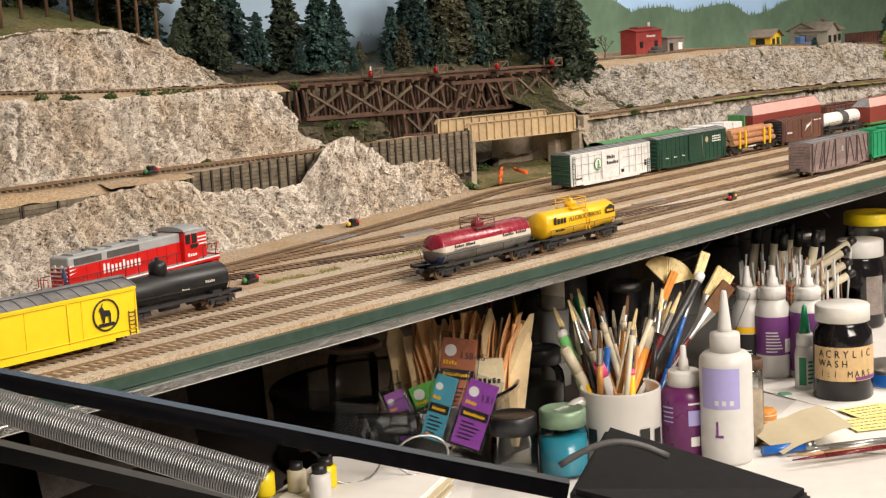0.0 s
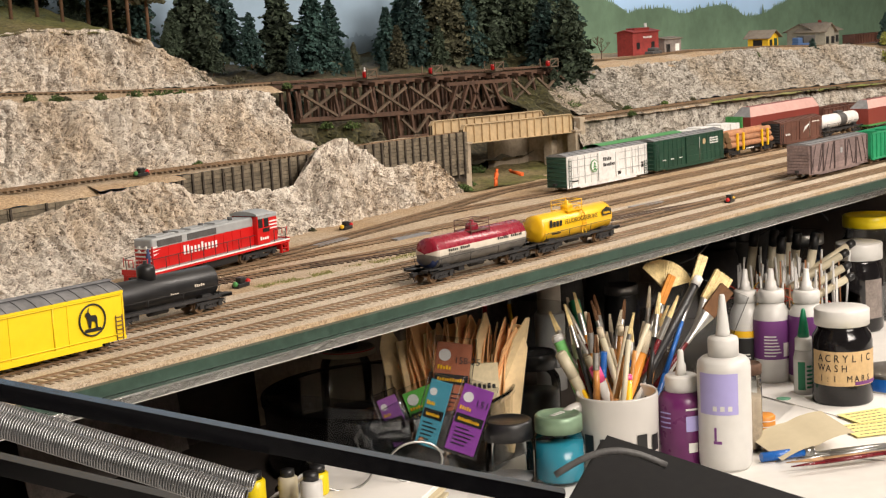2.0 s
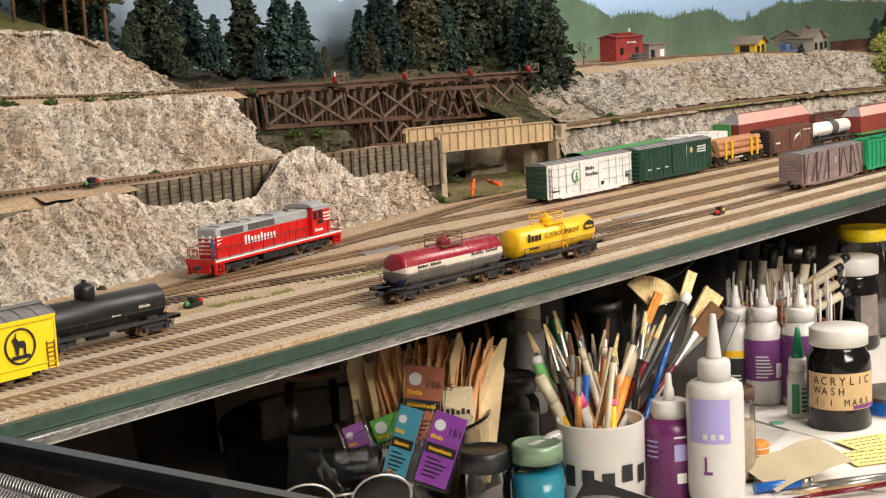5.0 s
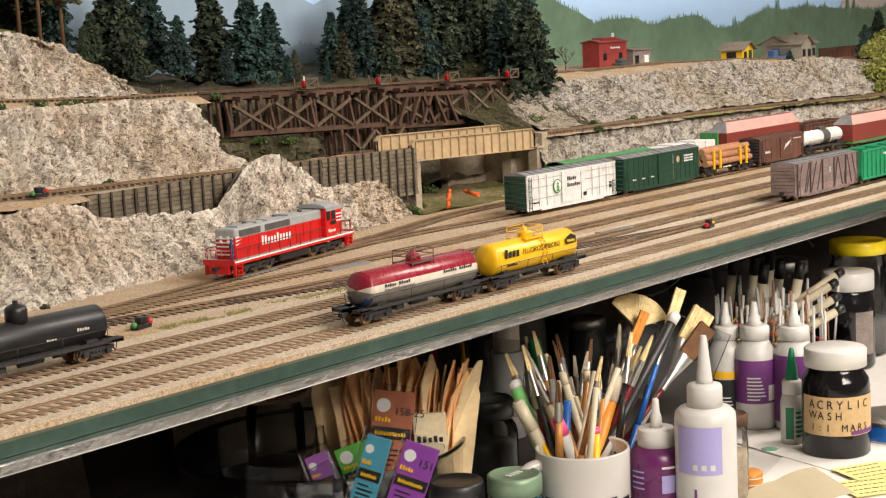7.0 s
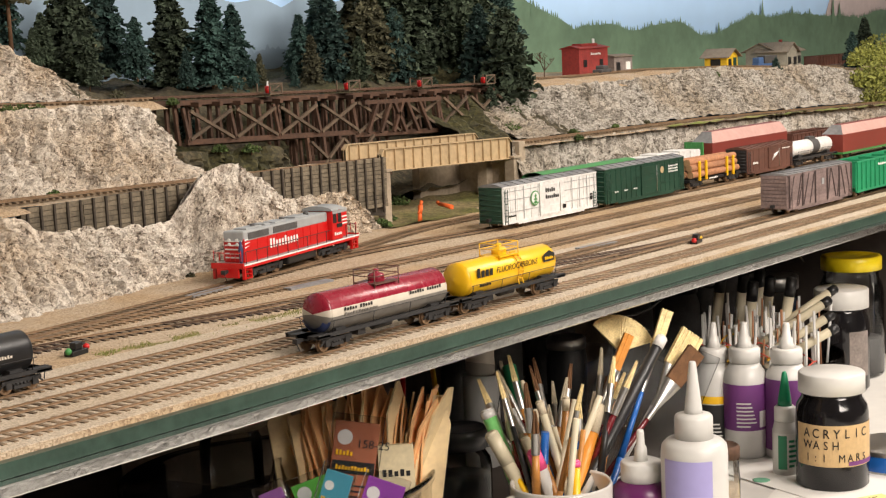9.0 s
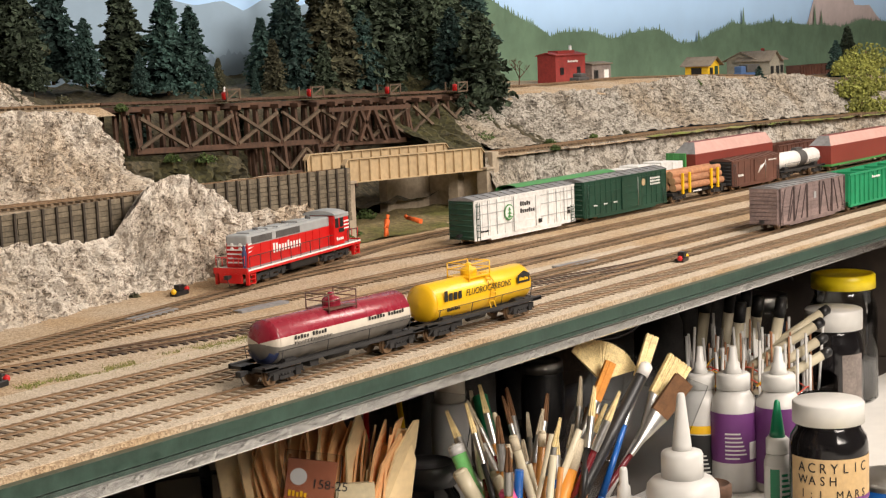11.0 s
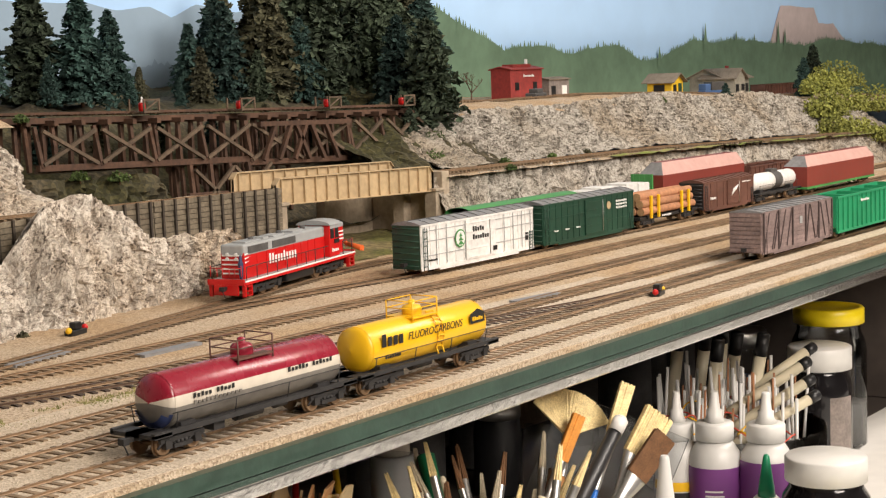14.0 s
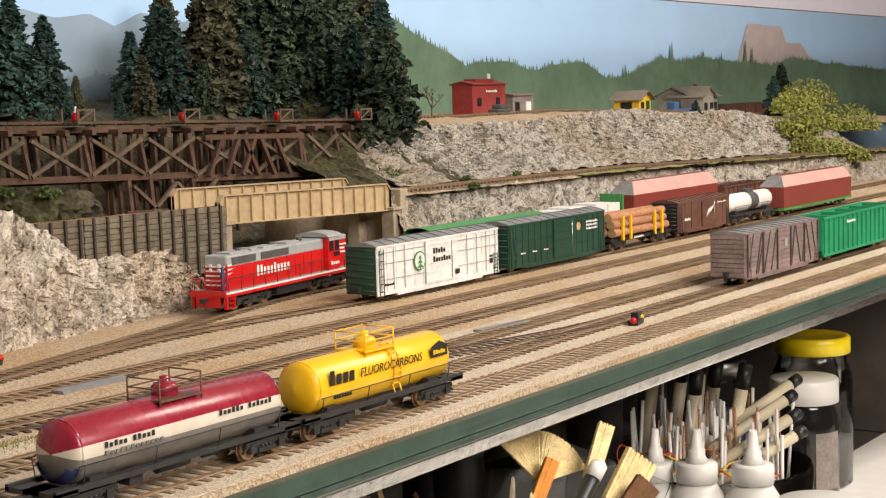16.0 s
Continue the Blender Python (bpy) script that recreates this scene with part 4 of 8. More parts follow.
for k, z in enumerate((0.036, 0.0325, 0.029)):
    bars(g_car, 0.055, z, 9, 0.0027, 0.0024, -0.0170, M["loco_white"])
for k in range(4):
    bars(g_car, -0.075 + k * 0.022, 0.016, 4, 0.0022, 0.0018, -0.0170, M["loco_white"])

bm_car = boxcar("brown double-door boxcar with a slanted white emblem", at(1.933, 0.945), 0.143, 0.007, 0.0395, M["box_brown"], M["box_brown"], M["black"], panels=8, door=M["box_brown"], door_at=0.012, door_w=0.04)
bm = bmesh.new()
for k in range(4):
    x = 0.002 + k * 0.004
    rod(bm, (x, -0.0184, 0.019 + k * 0.002), (x + 0.007, -0.0184, 0.028 + k * 0.001), 0.0006, seg=4)
part("emblem", bm, M["loco_white"], bm_car, "slanted white emblem")
bars(bm_car, -0.055, 0.018, 5, 0.0032, 0.0032, -0.0170, M["loco_white"])
bars(bm_car, 0.036, 0.033, 9, 0.0028, 0.0016, -0.0170, M["loco_white"])

y_car = boxcar("bright yellow wooden boxcar with a black goat emblem", at(0.280, 0.699), 0.155, 0.008, 0.044, M["yellow"], M["grey_roof"], M["box_brown"], panels=3, peak=0.006, W=0.0325)
bm = bmesh.new()
lathe(bm, [(0.0125, -0.0003), (0.0125, 0.0003), (0.0112, 0.0003), (0.0112, -0.0003)], 40, axis="z", cap=False)
bmesh.ops.rotate(bm, verts=bm.verts, matrix=Matrix.Rotation(radians(90), 3, "X"))
bmesh.ops.translate(bm, verts=bm.verts, vec=(0.047, -0.0171, 0.0265))
ring = part("emblem_ring", bm, M["ink"], y_car, "black ring")
bm = bmesh.new()
for pts in (((-3.5, -6), (-2, -6.5), (-0.8, -1.5), (2, -1.8), (2.6, -6.5), (4, -6.5), (4.2, 0), (3, 2.6), (-1.5, 3), (-3.2, 6.2), (-5.6, 5), (-6.4, 3), (-5, 2.4), (-4.4, -0.5)), ((-7, -6.5), (6.5, -6.5), (8, -9), (-8, -9)), ((-4.2, 6.2), (-3.0, 6.2), (-2.2, 8.6), (-3, 8.2))):
    vs = [bm.verts.new((0.047 + x * 0.00105, -0.0174, 0.0272 + z * 0.00105)) for x, z in pts]
    bm.faces.new(vs)
part("emblem_goat", bm, M["ink"], ring)
bm = bmesh.new()
for x in (-0.055, 0.012):
    rod(bm, (x, -0.0168, 0.010), (x, -0.0168, 0.042), 0.0005, seg=5)
for z in (0.0115, 0.0415):
    rod(bm, (-0.075, -0.0172, z), (0.075, -0.0172, z), 0.0005, seg=5)
part("side_seam", bm, M["yellow"], y_car)
bm = bmesh.new()
box(bm, -0.078, 0.078, -0.003, 0.003, 0.0505, 0.0515)
part("running_board", bm, M["grey_roof"], y_car)


def tank_car(label, m, L, r, zc, tank_len, bands, dome="platform", frame_mat=None, offset=0.0, group="freight cars"):
    car = thing("tank_car", label, "tank car", group, m)
    e = r * 0.32
    prof = [(0.0005, -tank_len / 2 - 0.0006)]
    for i in range(1, 6):
        a = math.pi / 2 * i / 5
        prof.append((r * math.sin(a), -tank_len / 2 + e * (1 - math.cos(a)) - 0.0))
    prof = prof + [(p[0], -p[1]) for p in reversed(prof)]
    bm = bmesh.new()
    seg = 48

    def pick(k, i):
        z = math.sin(2 * math.pi * (i + 0.5) / seg)
        for j, lim in enumerate(bands[1]):
            if z > lim:
                return j
        return len(bands[1])
    lathe(bm, prof, seg, (offset, 0, zc), axis="x", mis=pick)
    tank = part("tank", bm, bands[0], car, smooth=True)
    for d in (-1, 1):
        bm = bmesh.new()
        lathe(bm, [(r + 0.0003, d * (tank_len / 2 - e) - 0.0003), (r + 0.0003, d * (tank_len / 2 - e) + 0.0003)], 48, (offset, 0, zc), axis="x", cap=False, mis=pick)
        part("tank_band", bm, bands[0], tank)
    f = frame_mat or M["frame_black"]
    bm = bmesh.new()
    box(bm, -L / 2, L / 2, -0.005, 0.005, 0.0090, 0.0125)
    for s in (-1, 1):
        box(bm, -L / 2, L / 2, s * 0.0145 - 0.0012, s * 0.0145 + 0.0012, 0.0110, 0.0135)
    for d in (-1, 1):
        x = d * L / 2
        box(bm, min(x, x - d * 0.012), max(x, x - d * 0.012), -0.0157, 0.0157, 0.0105, 0.0125)
        x = d * (L / 2 - 0.026)
        box(bm, x - 0.005, x + 0.005, -0.013, 0.013, 0.0115, zc - r * 0.72)
    part("underframe", bm, f, car)
    bm = bmesh.new()
    for s in (-1, 1):
        rod(bm, (-L / 2 + 0.012, s * 0.0165, zc - r * 0.25), (L / 2 - 0.012, s * 0.0165, zc - r * 0.25), 0.0003, seg=5)
        for x in (-L * 0.4, -L * 0.13, L * 0.13, L * 0.4):
            rod(bm, (x, s * 0.0165, zc - r * 0.25), (x, s * 0.0145, 0.0125), 0.0003, seg=5)
    part("handrail", bm, f, car)
    bm = bmesh.new()
    rod(bm, (-0.012, -0.006, 0.0085), (0.008, -0.006, 0.0085), 0.0028)
    rod(bm, (0.016, -0.008, 0.0092), (0.026, -0.008, 0.0092), 0.0020)
    box(bm, -0.034, -0.026, -0.012, -0.004, 0.006, 0.0105)
    part("brake_gear", bm, f, car)
    truck(car, -L / 2 + 0.022)
    truck(car, L / 2 - 0.022)
    for d in (-1, 1):
        coupler(car, d * L / 2, d)
    return car, tank


def platform(parent, x, zt, material, dome_mat, w=0.016, l=0.027):
    bm = bmesh.new()
    lathe(bm, [(0.0062, -0.003), (0.0062, 0.004), (0.0050, 0.0055), (0.0022, 0.0062), (0.0022, 0.0085), (0.0008, 0.009)], 18, (x, 0, zt))
    part("dome", bm, dome_mat, parent)
    bm = bmesh.new()
    box(bm, x - l / 2, x + l / 2, -w * 0.5 - 0.0025, w * 0.5 + 0.0025, zt - 0.001, zt)
    pf = part("platform", bm, material, parent)
    for s in (-1, 1):
        for d in (-1, 1):
            bm = bmesh.new()
            rod(bm, (x + d * l / 2, s * w * 0.62, zt - 0.003), (x + d * l / 2, s * w * 0.62, zt + 0.0095), 0.0005, seg=5)
            part("rail_post", bm, material, pf)
        for h in (0.0095, 0.005):
            for p, q in (((x - l / 2, s * w * 0.62, zt + h), (x + l / 2, s * w * 0.62, zt + h)), ((x + s * l / 2, -w * 0.62, zt + h), (x + s * l / 2, w * 0.62, zt + h))):
                bm = bmesh.new()
                rod(bm, p, q, 0.0004, seg=5)
                part("handrail", bm, material, pf)


red_tank, tk = tank_car("maroon and cream tank car with a dark blue lower end", at(0.742, 0.653), 0.158, 0.0142, 0.0253, 0.137, ([M["tank_red"], M["tank_cream"], M["tank_grime"]], [0.32, -0.10]), offset=0.002)
platform(red_tank, 0.002, 0.0390, M["box_brown"], M["tank_red"])
bm = bmesh.new()
lathe(bm, [(0.0144, 0), (0.0142, 0.001), (0.0132, -0.0030), (0.0100, -0.0050), (0.0040, -0.0056)], 48, (0, 0, 0), axis="x", cap=False)
bmesh.ops.delete(bm, geom=[v for v in bm.verts if v.co.z > -0.0045], context="VERTS")
bmesh.ops.translate(bm, verts=bm.verts, vec=(-0.0622, 0, 0.0253))
part("painted_end", bm, M["tank_blue"], red_tank, "dark blue lower end")
bars(red_tank, -0.050, 0.0262, 11, 0.0028, 0.0026, -0.0149, M["ink"], skip=(5,), gap=0.5)
bars(red_tank, 0.022, 0.0268, 13, 0.0029, 0.0026, -0.0149, M["ink"], skip=(6,), gap=0.5)
bars(red_tank, -0.050, 0.0232, 12, 0.0030, 0.0018, -0.0149, M["tank_grime"])
yel_tank, tk = tank_car("orange-yellow tank car with black lettering and a ladder", at(0.896, 0.653), 0.142, 0.0136, 0.0250, 0.124, ([M["tank_yellow"]], []), offset=0.002)
platform(yel_tank, 0.000, 0.0382, M["tank_yellow"], M["tank_yellow"], l=0.025)
text("FLUOROCARBONS", 0.0066, pose(-0.024, -0.0148, 0.0268, 90, 0, 0), M["ink"], yel_tank, squeeze=1.0, slant=0.2)
bars(yel_tank, -0.049, 0.0262, 4, 0.0055, 0.0075, -0.0147, M["ink"])
bm = bmesh.new()
vs = [bm.verts.new((0.049 + x, -0.0149, 0.0305 + z)) for x, z in ((-0.008, -0.004), (0.008, -0.004), (0.008, 0.002), (0, 0.005), (-0.008, 0.002))]
bm.faces.new(vs)
part("emblem", bm, M["ink"], yel_tank, "black house-shaped emblem")
bars(yel_tank, 0.043, 0.0282, 5, 0.0024, 0.0024, -0.0151, M["tank_yellow"])
bars(yel_tank, -0.044, 0.0185, 7, 0.0022, 0.0022, -0.0128, M["ink"])
for x in (0.010,):
    bm = bmesh.new()
    for s in (-1, 1):
        prev = None
        for a in range(-30, 80, 10):
            p = (x + s * 0.003, -0.0146 * math.cos(radians(a)), 0.0252 + 0.0146 * math.sin(radians(a)))
            if prev:
                rod(bm, prev, p, 0.0005, seg=5)
            prev = p
        rod(bm, (x + s * 0.003, -0.0146 * math.cos(radians(-30)), 0.0252 - 0.0073), (x + s * 0.003, -0.0146, 0.012), 0.0005, seg=5)
    for a in range(-30, 80, 14):
        rod(bm, (x - 0.003, -0.0146 * math.cos(radians(a)), 0.0252 + 0.0146 * math.sin(radians(a))), (x + 0.003, -0.0146 * math.cos(radians(a)), 0.0252 + 0.0146 * math.sin(radians(a))), 0.0005, seg=5)
    part("ladder", bm, M["tank_yellow"], yel_tank)
blk_tank, tk = tank_car("glossy black tank car with a large expansion dome", at(0.438, 0.746), 0.145, 0.0130, 0.0247, 0.128, ([M["black"]], []), offset=0.0)
bm = bmesh.new()
lathe(bm, [(0.0078, -0.003), (0.0078, 0.0075), (0.0070, 0.0095), (0.0045, 0.0110), (0.002, 0.0118), (0.0018, 0.014)], 24, (-0.006, 0, 0.0372))
part("dome", bm, M["black"], blk_tank)
bars(blk_tank, 0.034, 0.0235, 5, 0.0022, 0.0022, -0.0132, M["tank_cream"])
bars(blk_tank, 0.008, 0.0205, 4, 0.0022, 0.0018, -0.0128, M["tank_cream"])
wt, tk = tank_car("white tank car with a dark central saddle", at(2.085, 0.945), 0.150, 0.0115, 0.0260, 0.140, ([M["white_gap"]], []))
bm = bmesh.new()
lathe(bm, [(0.0118, -0.012), (0.0118, 0.012)], 30, (0.012, 0, 0.0260), axis="x", cap=False)
box(bm, 0.002, 0.022, -0.004, 0.004, 0.036, 0.041)
part("saddle_band", bm, M["loco_dark"], wt, "dark grey middle band")

# log car
log_car = thing("log_car", "black flat log car with yellow stakes and stacked logs", "freight car", "freight cars", at(1.776, 0.945))
bm = bmesh.new()
box(bm, -0.072, 0.072, -0.014, 0.014, 0.0090, 0.0125, bevel=0.0004)
for x in (-0.055, -0.025, 0.025, 0.055):
    box(bm, x - 0.002, x + 0.002, -0.016, 0.016, 0.0100, 0.0135)
part("deck", bm, M["black"], log_car)
for x in (-0.048, -0.030, 0.028, 0.046):
    for s in (-1, 1):
        bm = bmesh.new()
        box(bm, x - 0.0018, x + 0.0018, s * 0.0155 - 0.0013, s * 0.0155 + 0.0013, 0.010, 0.036, bevel=0.0003)
        part("stake", bm, M["tank_yellow"], log_car)
rng = random.Random(8)
for yy_, zz_ in ((-0.010, 0.0182), (0, 0.0184), (0.010, 0.0182), (-0.0095, 0.0268), (0.001, 0.0272), (0.0098, 0.0266), (-0.006, 0.0345), (0.0045, 0.0350)):
    bm = bmesh.new()
    a, b = -0.062 - rng.random() * 0.006, 0.058 + rng.random() * 0.008
    rod(bm, (a, yy_, zz_), (b, yy_ + rng.uniform(-0.001, 0.001), zz_), 0.0049, 0.0044, seg=12, caps=False)
    for x, r in ((a, 0.0049), (b, 0.0044)):
        rod(bm, (x, yy_, zz_), (x + 0.0003 * (1 if x > 0 else -1), yy_, zz_), r * 0.99, seg=12, mi=1)
    part("log", bm, [M["log"], M["log_end"]], log_car)
bars(log_car, -0.028, 0.0098, 8, 0.004, 0.0024, -0.0145, M["loco_white"])
under(log_car, 0.146, 0.022)


def wedge_car(label, m, L, z0, ze, zt, side, roof, inset=0.010):
    """A tall car whose roof slopes in at the sides and ends."""
    car = thing("wood_chip_car", label, "freight car", "freight cars", m)
    w = 0.0175
    bm = bmesh.new()
    box(bm, -L / 2, L / 2, -w, w, z0, ze, bevel=0.0004)
    part("body", bm, side, car)
    bm = bmesh.new()
    lo = [bm.verts.new((x, y, ze)) for x, y in ((-L / 2, -w), (L / 2, -w), (L / 2, w), (-L / 2, w))]
    hi = [bm.verts.new((x, y, zt)) for x, y in ((-L / 2 + inset * 1.6, -w + inset), (L / 2 - inset * 0.4, -w + inset), (L / 2 - inset * 0.4, w - inset), (-L / 2 + inset * 1.6, w - inset))]
    for i in range(4):
        j = (i + 1) % 4
        f = bm.faces.new((lo[i], lo[j], hi[j], hi[i]))
        f.material_index = 1 if i == 3 else 0
    f = bm.faces.new(hi)
    f.material_index = 2
    part("roof", bm, [roof, M["grey_roof"], side], car, "faded sloping roof")
    bm = bmesh.new()
    box(bm, -L / 2 - 0.001, L / 2 + 0.001, -w - 0.0005, w + 0.0005, z0 - 0.003, z0)
    part("side_sill", bm, M["leaf_green"] if L > 0.25 else side, car)
    under(car, L)
    return car


wedge_car("tall oxide-red hopper car with a faded pink sloping roof", at(2.305, 0.945), 0.255, 0.010, 0.0375, 0.0515, M["ox_red"], M["pink_roof"])
wedge_car("tall oxide-red hopper car with a faded pink sloping roof", at(2.055, 1.038), 0.245, 0.010, 0.043, 0.0585, M["ox_red"], M["pink_roof"])


def hopper(label, m, L, z0, z1, side, ribs=14, roof=None, group="freight cars"):
    car = thing("hopper_car", label, "freight car", group, m)
    w = 0.0160
    for s in (-1, 1):
        bm = bmesh.new()
        box(bm, -L / 2, L / 2, s * w - 0.0006, s * w + 0.0006, z0, z1)
        sd = part("side", bm, side, car)
        for za, zb in ((z1 - 0.002, z1), (z0, z0 + 0.0025)):
            bm = bmesh.new()
            box(bm, -L / 2, L / 2, s * (w + 0.0011) - 0.001, s * (w + 0.0011) + 0.001, za, zb)
            part("side_rail", bm, side, sd)
    for d in (-1, 1):
        bm = bmesh.new()
        box(bm, d * L / 2 - 0.0006, d * L / 2 + 0.0006, -w, w, z0 + 0.006, z1)
        part("car_end", bm, side, car)
    bm = bmesh.new()
    box(bm, -L / 2 + 0.01, L / 2 - 0.01, -w, w, z0, z0 + 0.004)
    part("floor", bm, side, car)
    for s in (-1, 1):
        for i in range(ribs):
            x = -L / 2 + 0.003 + (L - 0.006) * i / (ribs - 1)
            bm = bmesh.new()
            box(bm, x - 0.0008, x + 0.0008, s * w - (0.0022 if s < 0 else 0), s * w + (0.0022 if s > 0 else 0), z0 + 0.001, z1 - 0.001)
            part("rib", bm, side, car)
    if roof:
        bm = bmesh.new()
        lathe(bm, [(w + 0.001, -L / 2), (w + 0.001, L / 2)], 24, (0, 0, 0), axis="x")
        bmesh.ops.scale(bm, verts=bm.verts, vec=(1, 1, 0.38))
        bmesh.ops.delete(bm, geom=[v for v in bm.verts if v.co.z < -0.0001], context="VERTS")
        bmesh.ops.translate(bm, verts=bm.verts, vec=(0, 0, z1))
        part("roof", bm, roof, car)
    else:
        bm = bmesh.new()
        for i in range(4):
            x = -L / 2 + L * (i + 1) / 5
            box(bm, x - 0.001, x + 0.001, -w, w, z1 - 0.004, z1 - 0.001)
            part("cross_brace", bm, side, car)
            bm = bmesh.new()
        bm.free()
    under(car, L)
    return car


hopper("leaf green covered hopper car with a rounded roof", at(1.612, 1.038), 0.225, 0.008, 0.0335, M["leaf_green"], 12, M["leaf_green"])
gh = hopper("bright green open hopper car with ribbed sides", at(1.775, 0.704), 0.205, 0.006, 0.0435, M["bright_green"], 16)
bars(gh, -0.04, 0.034, 7, 0.0035, 0.003, -0.0185, M["loco_white"])
hopper("dark brown open gondola car with ribbed sides", at(2.275, 1.038), 0.155, 0.008, 0.036, M["box_brown"], 11)
# flat car with wrapped lumber and a green bulkhead
fl = thing("lumber_flat_car", "flat car with white wrapped lumber and a green end bulkhead", "freight car", "freight cars", at(1.832, 1.038))
bm = bmesh.new()
box(bm, -0.085, 0.085, -0.015, 0.015, 0.009, 0.0125)
part("deck", bm, M["box_brown"], fl)
for i in range(5):
    bm = bmesh.new()
    box(bm, -0.083 + i * 0.031, -0.083 + i * 0.031 + 0.029, -0.0145, 0.0145, 0.0125, 0.037 + 0.002 * (i % 2), bevel=0.001)
    part("lumber_pack", bm, M["white_gap"], fl)
bm = bmesh.new()
box(bm, 0.075, 0.079, -0.015, 0.015, 0.0125, 0.046)
for y in (-0.012, -0.004, 0.004, 0.012):
    box(bm, 0.0745, 0.0755, y - 0.001, y + 0.001, 0.0125, 0.046)
part("bulkhead", bm, M["leaf_green"], fl)
under(fl, 0.17)

# old wooden car with diagonal outside bracing
st = boxcar("weathered mauve wooden boxcar with diagonal outside braces", at(1.574, 0.704), 0.170, 0.006, 0.0440, M["stock"], M["grey_roof"], M["stock"], panels=1, peak=0.002, W=0.0325)
for i in range(9):
    z = 0.007 + i * 0.0041
    for s in (-1,):
        bm = bmesh.new()
        box(bm, -0.0845, 0.0845, s * 0.0164 - 0.0004, s * 0.0164 + 0.0004, z, z + 0.0037)
        part("plank", bm, M["stock"], st)
    bm = bmesh.new()
    box(bm, -0.0868, -0.0858, -0.0158, 0.0158, z, z + 0.0035)
    part("plank", bm, M["stock"], st)
for x0, x1 in ((-0.082, -0.070), (-0.064, -0.052), (-0.060, -0.046), (-0.046, -0.032), (-0.030, -0.018), (0.018, 0.026), (0.040, 0.028), (0.044, 0.052), (0.066, 0.054), (0.080, 0.068)):
    bm = bmesh.new()
    rod(bm, (x0, -0.0170, 0.008), (x1, -0.0170, 0.0425), 0.0006, square=True)
    part("brace", bm, M["stock_trim"], st)
for x in (-0.083, -0.049, -0.016, 0.016, 0.049, 0.083):
    bm = bmesh.new()
    box(bm, x - 0.0009, x + 0.0009, -0.0181, -0.0164, 0.007, 0.0435)
    part("post", bm, M["stock_trim"], st)
bm = bmesh.new()
box(bm, 0.002, 0.008, -0.0172, -0.0168, 0.026, 0.033)
part("faded_emblem", bm, M["loco_grey"], st)

# ---- the locomotive ----
loco = thing("diesel_locomotive", "bright red model diesel locomotive with a grey roof and white stripes", "locomotive")
loco.scale = (1.05, 1.05, 1.08)
bm = bmesh.new()
box(bm, -0.094, 0.094, -0.0165, 0.0165, 0.0128, 0.0152)
part("running_board", bm, M["loco_grey"], loco)
for s in (-1, 1):
    bm = bmesh.new()
    box(bm, -0.094, 0.094, s * 0.0167 - 0.0003, s * 0.0167 + 0.0003, 0.0118, 0.0140)
    part("side_sill", bm, M["loco_red"], loco)
    bm = bmesh.new()
    box(bm, -0.094, 0.094, s * 0.0171 - 0.0002, s * 0.0171 + 0.0002, 0.0140, 0.0153)
    part("sill_stripe", bm, M["loco_white"], loco, "white sill stripe")
bm = bmesh.new()
box(bm, -0.084, 0.050, -0.0105, 0.0105, 0.0152, 0.0360, bevel=0.0006)
for x in (-0.06, -0.045, -0.03, -0.015, 0.0, 0.012, 0.024, 0.036):
    for s in (-1, 1):
        box(bm, x - 0.0045, x + 0.0045, s * 0.0107 - 0.0002, s * 0.0107 + 0.0002, 0.017, 0.0335)
part("long_hood", bm, M["loco_red"], loco)
bm = bmesh.new()
box(bm, -0.0842, 0.050, -0.0108, 0.0108, 0.0325, 0.0420, bevel=0.0016)
part("hood_roof", bm, M["loco_grey"], loco, "light grey hood top")
for s in (-1, 1):
    for x0, x1 in ((-0.078, -0.047), (-0.040, -0.002)):
        bm = bmesh.new()
        box(bm, x0, x1, s * 0.0110 - 0.0002, s * 0.0110 + 0.0002, 0.0345, 0.0400)
        part("radiator_grille", bm, M["loco_dark"], loco)
for x0, x1, h in ((-0.074, -0.050, 0.0012), (-0.046, -0.038, 0.0016), (-0.030, -0.012, 0.0012), (0.002, 0.020, 0.0014)):
    bm = bmesh.new()
    box(bm, x0, x1, -0.0065, 0.0065, 0.0418, 0.0420 + h, bevel=0.0003)
    part("roof_hatch", bm, M["loco_grey"], loco)
for x in (-0.010, 0.030, -0.055):
    bm = bmesh.new()
    rod(bm, (x, 0, 0.042), (x, 0, 0.0448), 0.0024, seg=12)
    part("exhaust_stack", bm, M["loco_dark"], loco)
bm = bmesh.new()
box(bm, 0.050, 0.068, -0.0155, 0.0155, 0.0152, 0.0425, bevel=0.0008)
cab = part("cab", bm, M["loco_red"], loco)
bm = bmesh.new()
n = 10
pr = [(0.0168 * math.cos(math.pi * i / n), 0.0428 + 0.0042 * math.sin(math.pi * i / n)) for i in range(n + 1)]
ra = [[bm.verts.new((x, y, z)) for y, z in pr] for x in (0.0485, 0.0700)]
for i in range(n):
    bm.faces.new((ra[0][i], ra[0][i + 1], ra[1][i + 1], ra[1][i]))
bm.faces.new(ra[0])
bm.faces.new(ra[1][::-1])
bm.faces.new((ra[0][0], ra[1][0], ra[1][n], ra[0][n]))
part("cab_roof", bm, M["loco_grey"], loco, "curved light grey cab roof")
